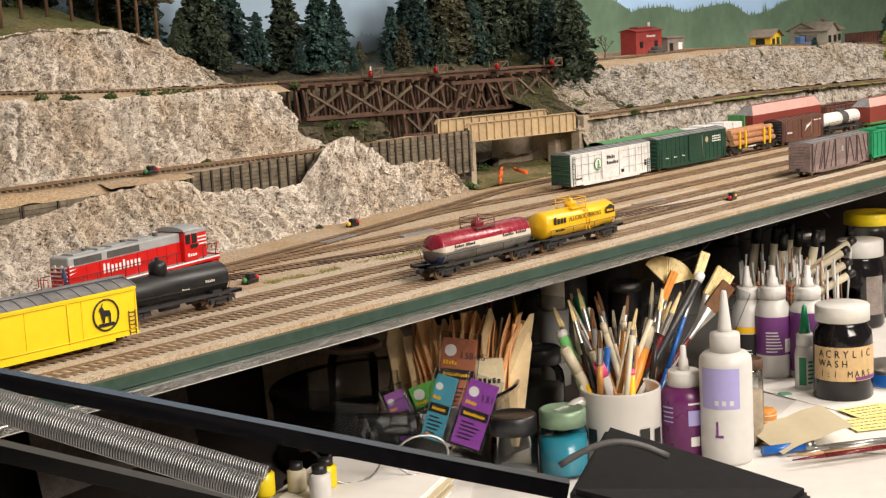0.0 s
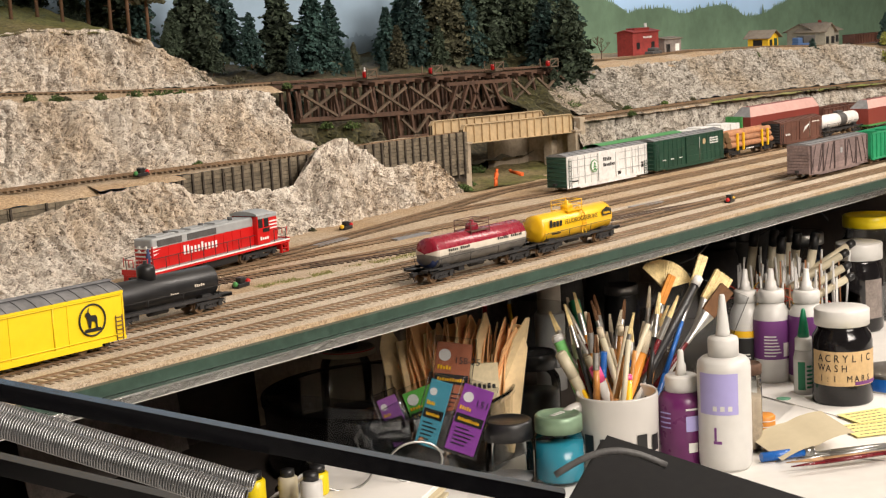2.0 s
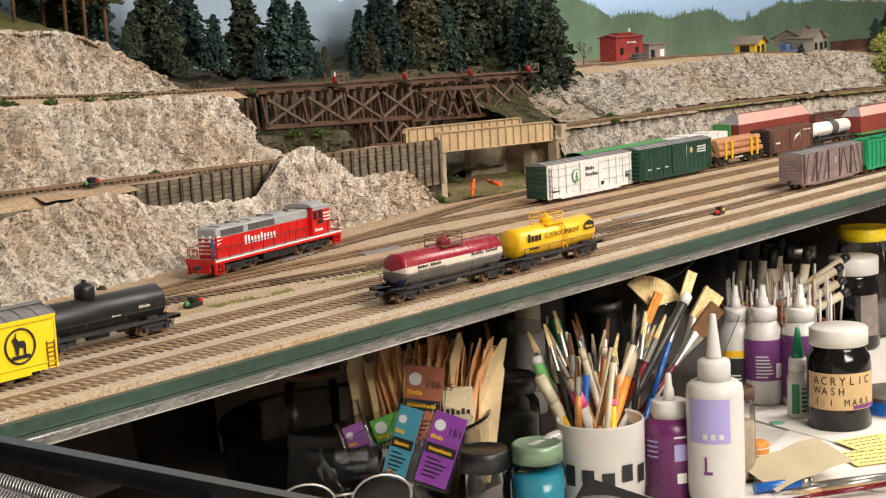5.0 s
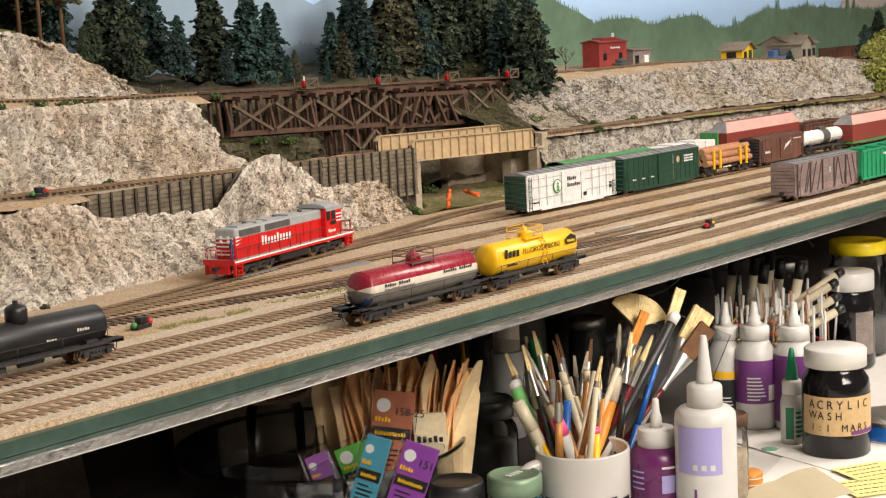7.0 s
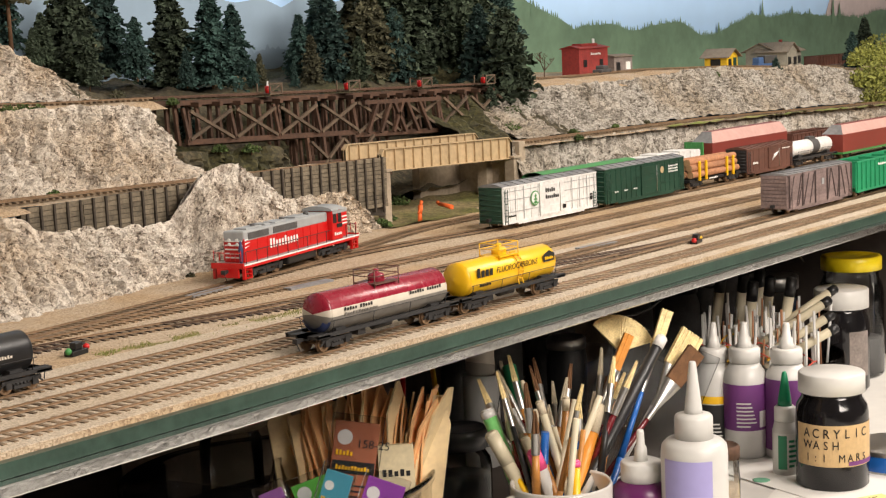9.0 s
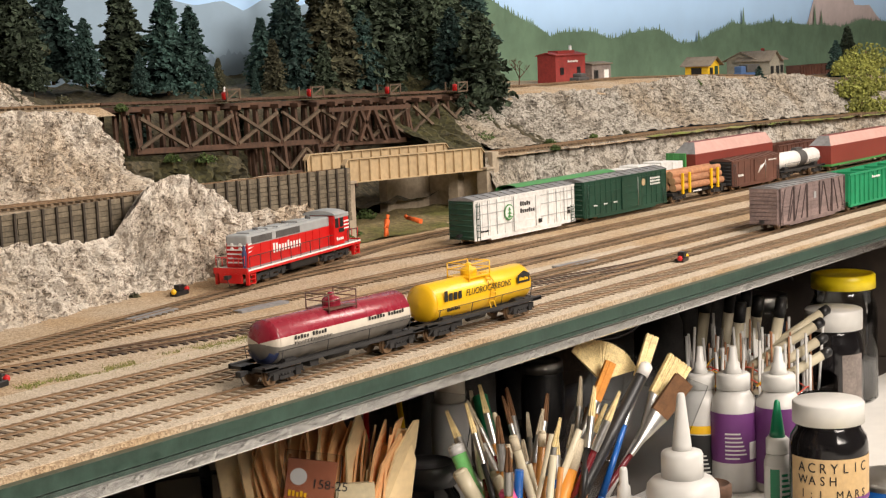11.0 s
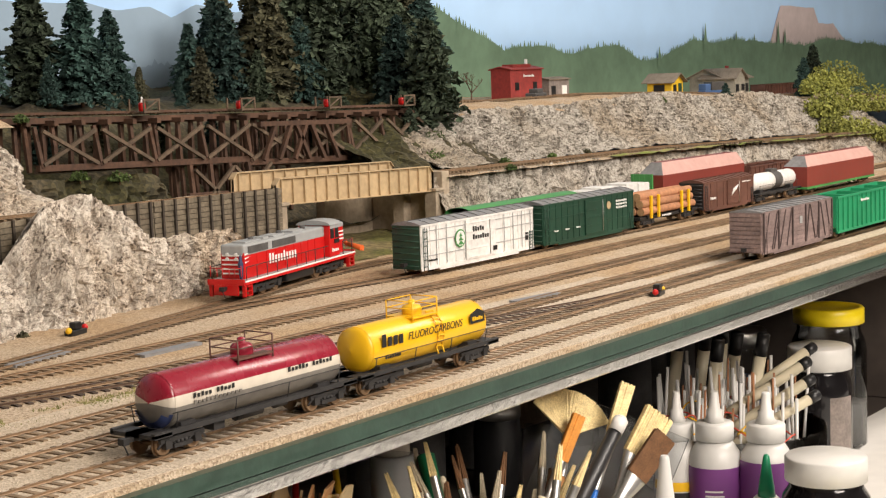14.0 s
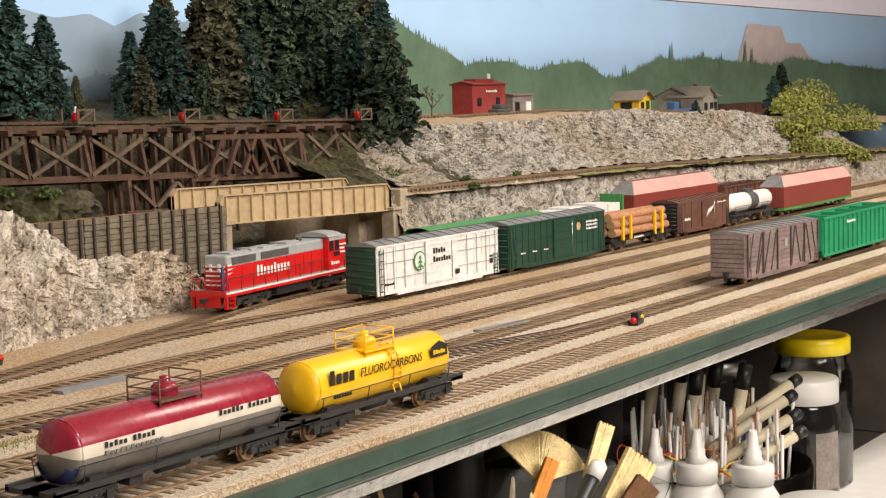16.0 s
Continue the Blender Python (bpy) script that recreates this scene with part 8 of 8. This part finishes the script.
def blister(label, x, y, z, w, h, rx, ry, rz, material, marks):
    b = thing("blister_pack", label, "parts pack", "parts packs", pose(x, y, z, rx, ry, rz))
    bm = bmesh.new()
    box(bm, -w / 2, w / 2, -0.001, 0.001, 0, h, bevel=0.0006)
    part("card", bm, material, b)
    bm = bmesh.new()
    box(bm, -w / 2 - 0.003, w / 2 + 0.003, -0.006, -0.0015, -0.002, h + 0.006, bevel=0.0012)
    s = part("clear_shell", bm, CLEAR, b)
    s.visible_shadow = False
    bm = bmesh.new()
    box(bm, -w / 2 + 0.001, w / 2 - 0.001, -0.0014, -0.0011, h * 0.42, h * 0.56)
    part("print_band", bm, M["ink"], b)
    bars(b, -w / 2 + 0.004, h * 0.46, 11, (w - 0.008) / 11, h * 0.05, -0.0016, M["tank_yellow"], name="print_mark")
    bm = bmesh.new()
    rod(bm, (-w * 0.25, -0.0011, h * 0.82), (-w * 0.25, -0.0014, h * 0.82), w * 0.17, seg=18)
    part("print_oval", bm, M["loco_white"], b)
    bars(b, -w * 0.42, h * 0.62, 5, w * 0.08, h * 0.06, -0.0016, M["tank_yellow"], name="print_mark")
    for i in range(5):
        bm = bmesh.new()
        box(bm, -w * 0.35, w * (0.1 + 0.07 * ((i * 3) % 4)), -0.0014, -0.0011, h * (0.34 - 0.06 * i), h * (0.36 - 0.06 * i))
        part("print_line", bm, M["ink"], b)
    if marks:
        text(marks, 0.0095, pose(w * 0.02, -0.0015, h * 0.72, 90, 0, 0), M["ink"], b)
    return b


blister("orange-brown parts card in a clear shell", 0.790, 0.735, 0.842, 0.036, 0.072, -8, 10, -48, mat("orange_brown_card", (0.40, 0.13, 0.06), 0.6), "158-25")
blister("violet parts card in a clear shell", 0.752, 0.690, 0.818, 0.030, 0.066, -12, 20, -58, mat("violet_card", (0.27, 0.05, 0.36), 0.6), "151")
blister("turquoise parts card in a clear shell", 0.742, 0.725, 0.822, 0.022, 0.066, -12, 16, -66, mat("turquoise_card", (0.07, 0.33, 0.44), 0.6), "")
blister("bright green parts card in a clear shell", 0.779, 0.742, 0.822, 0.034, 0.050, -10, -18, -46, mat("bright_green_card", (0.10, 0.42, 0.05), 0.6), "")
blister("pale violet parts card in a clear shell", 0.748, 0.758, 0.818, 0.020, 0.050, -20, -20, -50, mat("pale_violet_card", (0.36, 0.12, 0.44), 0.6), "")
for x, y, rz, ry in ((0.738, 0.748, -40, -24), (0.70, 0.79, -30, 12)):
    bm = bmesh.new()
    box(bm, -0.024, 0.024, -0.004, 0.004, 0, 0.055, bevel=0.0015)
    ob = part("clear_case", bm, CLEAR)
    ob.visible_shadow = False
    ob.matrix_world = pose(x, y, 0.805, -18, ry, rz)
    tagged(ob, "empty clear plastic case standing in the caddy", "plastic case", "clear cases")
e = sheet_of("paper_bag", "cream paper bag with scrawled ink marks", 0.865, 0.745, DESK + 0.008, 0.030, 0.098, -6, -48, mat("cream_paper_bag", (0.66, 0.56, 0.36), 0.8), thick=0.008, category="paper bag", group="")
bars(e, -0.012, 0.072, 5, 0.005, 0.006, -0.0055, M["ink"], name="scrawl")

# cotton swabs and toothpicks in a glass, with rubber bands
SX, SY = 1.545, 0.745
rng = random.Random(9)
cup = thing("swab_tray", "clear tray that holds swabs and wooden picks", "tray", "", pose(SX, SY, DESK))
turned(cup, "tray_wall", [(0.085, 0), (0.09, 0.003), (0.09, 0.060), (0.087, 0.060), (0.085, 0.005), (0.001, 0.004)], CLEAR, seg=40)
for i in range(90):
    a, r = rng.random() * 6.283, 0.080 * math.sqrt(rng.random())
    x, y = SX + r * math.cos(a), SY + r * math.sin(a)
    h = rng.uniform(0.088, 0.122)
    t = (x + rng.gauss(0, 0.004), y + rng.gauss(0, 0.004), DESK + h)
    pale = rng.random() < 0.7
    s = thing("swab_stick" if pale else "wooden_pick", "white paper swab stick standing in the tray" if pale else "thin reddish wooden pick standing in the tray", "swab" if pale else "pick", "swabs and picks")
    bm = bmesh.new()
    rod(bm, (x, y, DESK + 0.005), t, 0.0016 if pale else 0.0011, seg=7)
    part("shaft", bm, WHITE_PL if pale else M["log"], s)
for i in range(14):
    bm = bmesh.new()
    cx, cy, cz = SX - 0.05 + rng.uniform(-0.05, 0.09), SY + rng.uniform(-0.06, 0.04), DESK + 0.055 + rng.random() * 0.028
    ra, rb, tilt = rng.uniform(0.018, 0.035), rng.uniform(0.012, 0.022), rng.uniform(-0.5, 0.5)
    loop = []
    for k in range(24):
        a = 6.283 * k / 24
        p = (cx + ra * math.cos(a), cy + rb * math.sin(a), cz + tilt * rb * math.sin(a) + 0.004 * math.sin(3 * a + i))
        loop.append(p)
    tube(bm, loop, 0.0008, 5, closed=True)
    ob = part("rubber_band", bm, RUBBER if i % 4 else M["tank_yellow"])
    tagged(ob, "red rubber band looped over the swabs" if i % 4 else "yellow rubber band looped over the swabs", "rubber band", "rubber bands")
for i, (t, a) in enumerate((((1.58, 0.79, 0.918), (1.60, 0.82, 0.775)), ((1.545, 0.760, 0.915), (1.55, 0.78, 0.775)), ((1.60, 0.765, 0.912), (1.61, 0.79, 0.775)), ((1.575, 0.725, 0.918), (1.56, 0.745, 0.775)), ((1.64, 0.80, 0.915), (1.66, 0.82, 0.775)), ((1.56, 0.81, 0.92), (1.56, 0.83, 0.775)))):
    stick("cream fine-liner pen with a black cap among the swabs", a, t, 0.0062, CREAM, M["black"], 0.024, group="fine-liner pens")
for t, a in (((1.570, 0.675, 0.895), (1.50, 0.73, 0.850)), ((1.560, 0.667, 0.880), (1.49, 0.722, 0.838)), ((1.555, 0.660, 0.866), (1.48, 0.715, 0.826)), ((1.62, 0.69, 0.900), (1.56, 0.735, 0.86))):
    stick("cream fine-liner pen with a black cap lying across the tray", a, t, 0.0052, CREAM, M["black"], 0.012, group="fine-liner pens")
# dim clutter under the board
for i in range(9):
    x, y = 1.25 + 0.12 * i + rng.uniform(-0.03, 0.03), 0.98 + rng.uniform(-0.03, 0.04)
    jar("dusty jar in the dark under the railway board", x, y, 0.024 + 0.008 * rng.random(), 0.09 + 0.04 * rng.random(), M["loco_dark"], rng.choice((M["black"], M["grey_roof"], M["tank_cream"])), 0.010, glass=False)
for i in range(4):
    sheet_of("cardboard", "grey-brown sheet of cardboard leaning under the board", 0.62 + 0.35 * i, 1.06, DESK, 0.24, 0.14, -8, rng.uniform(-10, 10), M["concrete"] if i % 2 else GREY_WOOD, category="cardboard", group="cardboard sheets")
bm = bmesh.new()
loop = []
for k in range(30):
    p = (1.15 + 0.02 * k, 0.80 + 0.02 * math.sin(k * 0.4), 0.93 + 0.018 * math.sin(k * 0.55) - 0.0005 * k)
    loop.append(p)
tube(bm, loop, 0.0014, 6)
tagged(part("cable", bm, M["frame_black"]), "thin dark cable sagging below the railway board", "cable")
for p, q, c in (((1.06, 0.90, 0.80), (1.10, 0.93, 0.905), M["loco_red"]), ((1.10, 0.88, 0.80), (1.125, 0.915, 0.90), M["tank_yellow"])):
    stick("thin plastic-handled tool standing in the dark", p, q, 0.0028, c, M["black"], 0.02, name="tool", group="small tools", category="tool")

# papers and small things on the open desk


def flat(name, label, x, y, w, d, rz, material, z=DESK + 0.0006, t=0.0005, category="paper", lines=0, group="papers"):
    ob = thing(name, label, category, group, pose(x, y, z, 0, 0, rz))
    b = bmesh.new()
    box(b, -w / 2, w / 2, -d / 2, d / 2, 0, t)
    part("sheet", b, material, ob)
    r_ = random.Random(int(x * 1000))
    for i in range(lines):
        b = bmesh.new()
        yy_ = d * 0.35 - d * 0.7 * i / max(1, lines - 1)
        k = -w * 0.4
        while k < w * r_.uniform(0.15, 0.4):
            l_ = r_.uniform(0.002, 0.007)
            box(b, k, k + l_, yy_ - 0.0008, yy_ + 0.0008, t, t + 0.0002)
            k += l_ + 0.002
        part("scrawl", b, M["frame_black"], ob)
    return ob


flat("paper_sheet", "white paper sheet lying on the desk", 1.20, 0.47, 0.28, 0.20, 12, M["paper"])
flat("paper_sheet", "white paper sheet lying under the jar", 1.33, 0.54, 0.22, 0.16, -20, M["paper"], z=DESK + 0.0014)
flat("paper_sheet", "crumpled white paper at the desk edge", 0.70, 0.72, 0.16, 0.12, 35, M["paper"], z=DESK + 0.0022)
pile = thing("paper_pile", "thick untidy pile of white papers below the lamp arm", "paper pile", "", pose(0.600, 0.700, DESK + 0.0036, 0, 0, 22))
for k in range(14):
    bm = bmesh.new()
    dx, dy = 0.010 * math.sin(k * 2.1), 0.009 * math.cos(k * 1.7)
    box(bm, -0.085 + dx, 0.085 + dx, -0.065 + dy, 0.065 + dy, 0.003 * k, 0.003 * k + 0.0027, bevel=0.0004)
    part("sheet", bm, M["paper"] if k % 3 else CARD, pile)
for x, y, r, h, m_, lab in ((0.540, 0.752, 0.010, 0.026, YEL_LID, "small yellow plastic pot with a black cap"), (0.566, 0.736, 0.009, 0.024, CREAM, "small cream plastic pot with a black cap"), (0.590, 0.722, 0.010, 0.024, YEL_LID, "small yellow plastic pot with a black cap"), (0.560, 0.700, 0.010, 0.028, OFF_PL, "small off-white plastic pot with a black cap")):
    p_ = thing("plastic_pot", lab + " on the papers", "pot", "plastic pots", pose(x, y, DESK + 0.0455))
    turned(p_, "pot_body", [(r * 0.9, 0), (r, 0.002), (r, h * 0.8), (r * 0.8, h * 0.86), (0.001, h * 0.86)], m_, seg=20)
    turned(p_, "pot_cap", [(r * 0.7, h * 0.86), (r * 0.7, h * 1.12), (0.001, h * 1.14)], M["black"], seg=18)
flat("sticky_note", "yellow note with ink scrawl", 1.175, 0.452, 0.075, 0.050, -36, NOTE, z=DESK + 0.0030, lines=4, category="note", group="notes")
flat("sticky_note", "yellow note with ink scrawl", 1.215, 0.478, 0.060, 0.045, -30, NOTE, z=DESK + 0.0038, lines=4, category="note", group="notes")
flat("sticky_note", "yellow note with ink scrawl", 1.245, 0.440, 0.070, 0.050, -42, NOTE, z=DESK + 0.0030, lines=4, category="note", group="notes")
c = thing("buff_card", "curled blank buff card on the desk", "card", "", pose(1.065, 0.485, DESK + 0.004, 0, 0, -28))
bm = bmesh.new()
pr = []
for i in range(11):
    u = -0.045 + 0.09 * i / 10
    zc = 0.010 * (1 - (u / 0.045) ** 2) + 0.016 * max(0, u / 0.045)
    pr.append((bm.verts.new((u, -0.030, zc)), bm.verts.new((u, 0.030, zc + 0.010))))
for a_, b_ in zip(pr, pr[1:]):
    bm.faces.new((a_[0], b_[0], b_[1], a_[1])).smooth = True
part("sheet", bm, CARD, c)
stick("blue ball pen lying on the desk", (1.005, 0.500, DESK + 0.006), (1.052, 0.465, DESK + 0.007), 0.005, BLUEH, M["steel"], 0.012, group="desk tools")
for i, (x, y, L_, rz, m_) in enumerate(((1.085, 0.438, 0.13, -38, M["steel"]), (1.065, 0.432, 0.12, -35, M["steel"]), (1.045, 0.425, 0.13, -40, M["log_end"]), (1.03, 0.42, 0.12, -33, REDH))):
    tl = thing("tweezers" if i < 2 else "craft_stick", "thin steel tweezers lying on the desk" if i < 2 else "thin craft stick lying on the desk", "tool", "desk tools", pose(x, y, DESK + 0.004 + 0.002 * i, 0, 0, rz))
    bm = bmesh.new()
    vs = [(-L_ / 2, 0.001), (-L_ * 0.2, 0.004), (L_ * 0.35, 0.0045), (L_ / 2, 0.0025)]
    for a_, b_ in zip(vs, vs[1:]):
        rod(bm, (a_[0], 0, 0), (b_[0], 0, 0), a_[1], b_[1], seg=8, caps=True)
    bmesh.ops.scale(bm, verts=bm.verts, vec=(1, 1, 0.5))
    part("blade", bm, m_, tl)
b = thing("orange_reel", "small orange plastic reel on the desk", "reel", "", pose(1.085, 0.540, DESK, 0, 0, 20))
turned(b, "reel_body", [(0.010, 0), (0.012, 0.002), (0.012, 0.026), (0.010, 0.028), (0.001, 0.028)], ORANGE_P)
for i in range(4):
    turned(b, "ring", [(0.0122, 0.004 + i * 0.006), (0.0126, 0.0045 + i * 0.006), (0.0122, 0.005 + i * 0.006)], WHITE_PL)
b = thing("blue_tin", "flat tin with a dark blue label at the desk edge", "tin", "", pose(1.36, 0.512, DESK))
turned(b, "tin_body", [(0.042, 0), (0.043, 0.002), (0.043, 0.022), (0.041, 0.024), (0.001, 0.024)], M["steel"])
label_band(b, 0.043, 0.004, 0.019, 120, 300, BLUEH)
b = thing("green_smear", "dab of dried green paint on paper", "paint dab", "", pose(1.245, 0.602, DESK + 0.002))
turned(b, "dab", [(0.009, 0), (0.007, 0.0005), (0.002, 0.0007), (0.001, 0.0007)], mat("pale_green_dried_paint", (0.16, 0.40, 0.26), 0.7), seg=9)
# spectacles and pens at the near corner
g = thing("spectacles", "wire-framed spectacles with brown ear tips lying on papers", "spectacles", "", pose(0.640, 0.690, DESK + 0.0450, 0, 0, -35))
for s in (-1, 1):
    bm = bmesh.new()
    loop = []
    for k in range(20):
        a = 6.283 * k / 20
        p = (s * 0.033 + 0.026 * math.cos(a), 0, 0.018 + 0.019 * math.sin(a))
        loop.append(p)
    tube(bm, loop, 0.0011, 6, closed=True)
    part("rim", bm, M["steel"], g)
    bm = bmesh.new()
    rod(bm, (s * 0.060, 0, 0.024), (s * 0.060, 0.085, 0.014), 0.0012, seg=6)
    tm = part("temple", bm, M["steel"], g)
    bm = bmesh.new()
    rod(bm, (s * 0.060, 0.085, 0.014), (s * 0.060, 0.130, 0.001), 0.0025, 0.0030, seg=8)
    part("ear_tip", bm, M["log"], tm)
bm = bmesh.new()
rod(bm, (-0.008, 0, 0.024), (0.008, 0, 0.024), 0.0012, seg=6)
part("nose_bridge", bm, M["steel"], g)
for i in range(7):
    x, y = 0.50 + 0.022 * i + rng.uniform(-0.01, 0.01), 0.80 - 0.018 * i
    stick("pen lying in a loose bundle on the desk", (x, y, DESK + 0.006), (x + 0.05, y + 0.09, DESK + 0.012 + 0.003 * i), 0.005, (CREAM, M["black"], M["tank_yellow"], WHITE_PL)[i % 4], M["black"], 0.02, group="loose pens")

# ---- black desk lamp: arm bars, springs and shade ----
LAMP_BLACK = mat("glossy_black_lamp_enamel", (0.004, 0.004, 0.005), 0.14, vary=0.2, scale=20)
LAMP_MATT = mat("matt_black_lamp_enamel", (0.005, 0.005, 0.006), 0.5, vary=0.2, scale=20)
ZINC = mat("dull_zinc_spring_wire", (0.30, 0.30, 0.305), 0.42, 0.9, vary=0.1, scale=40)
for m_ in (LAMP_BLACK, LAMP_MATT):
    m_.node_tree.nodes["Principled BSDF"].inputs["Specular IOR Level"].default_value = 0.28
lamp = thing("desk_lamp", "black spring-arm desk lamp with steel springs in front of the layout", "lamp")
bm = bmesh.new()
rod(bm, (0.1221, 0.6026, 1.0409), (0.3723, 0.2863, 0.9412), 0.0056, square=True)
part("arm", bm, LAMP_BLACK, lamp)
bm = bmesh.new()
rod(bm, (0.1261, 0.6181, 0.9932), (0.2435, 0.4055, 0.9386), 0.0055, square=True)
part("arm", bm, LAMP_BLACK, lamp)
for a, b_, r in (((0.1106, 0.5843, 1.0382), (0.2251, 0.4037, 0.9723), 0.0050), ((0.0941, 0.5571, 1.0386), (0.1938, 0.3786, 0.9746), 0.0078)):
    a, b_ = Vector(a), Vector(b_)
    w = (b_ - a).normalized()
    u = w.cross(Vector((0, 0, 1))).normalized()
    v = w.cross(u)
    bm = bmesh.new()
    n = int((b_ - a).length / 0.0017)
    prev = None
    for k in range(n * 8 + 1):
        t = k / (n * 8)
        an = 6.283 * k / 8
        ring = []
        c_ = a + (b_ - a) * t + (u * math.cos(an) + v * math.sin(an)) * r
        d_ = (u * math.cos(an) + v * math.sin(an))
        ring = [bm.verts.new(c_ + 0.00072 * (d_ * math.cos(q) + w * math.sin(q))) for q in (0, 1.57, 3.14, 4.71)]
        if prev:
            for i in range(4):
                bm.faces.new((prev[i], ring[i], ring[(i + 1) % 4], prev[(i + 1) % 4])).smooth = True
        prev = ring
    part("spring", bm, ZINC, lamp)
bm = bmesh.new()
pts = [(0.3644, 0.2805, 0.9436), (0.4504, 0.3089, 0.9633), (0.4629, 0.1635, 0.9373), (0.3744, 0.1575, 0.9341)]
lo = [bm.verts.new((x, y, z - 0.05)) for x, y, z in pts]
hi = [bm.verts.new(p) for p in pts]
bm.faces.new(hi)
for i in range(4):
    j2 = (i + 1) % 4
    bm.faces.new((lo[i], lo[j2], hi[j2], hi[i]))
bmesh.ops.bevel(bm, geom=list(bm.edges), offset=0.004, segments=2, affect="EDGES")
part("shade", bm, LAMP_MATT, lamp, "angular black metal shade")
bm = bmesh.new()
loop = []
for k in range(15):
    t = k / 14
    p = Vector((0.3516, 0.2767, 0.9637)).lerp(Vector((0.4036, 0.2312, 0.9631)), t) + Vector((0, 0, 0.012 * math.sin(3.14 * t)))
    loop.append(p)
tube(bm, loop, 0.0022, 8)
part("lamp_cable", bm, M["loco_dark"], lamp)


def motions():
    """The locomotive backs its way along the lead: rear end of the hood in x, by time."""
    rear = [(0, 0.4270), (0.5, 0.4594), (1, 0.4918), (1.5, 0.5234), (2, 0.5541), (2.5, 0.5837), (3, 0.6121), (3.5, 0.6394), (4, 0.6655), (6.5, 0.7846), (7, 0.8068), (7.5, 0.8288), (8, 0.8505), (8.5, 0.8720), (9, 0.8934), (11.5, 1.0001), (12, 1.0216), (12.5, 1.0434), (13, 1.0652), (13.5, 1.0872), (14, 1.1092), (14.5, 1.1310), (15, 1.1523), (15.5, 1.1726), (16, 1.1911)]
    rows = []
    for t, x in rear:
        c = x + 0.087
        (ya,), (yb,) = lerp_path(MAIN, c - 0.055), lerp_path(MAIN, c + 0.055)
        rows.append((t, pose(c, (ya + yb) / 2, RAIL, 0, 0, math.degrees(math.atan2(yb - ya, 0.11)))))
    walk(loco, rows)


motions()
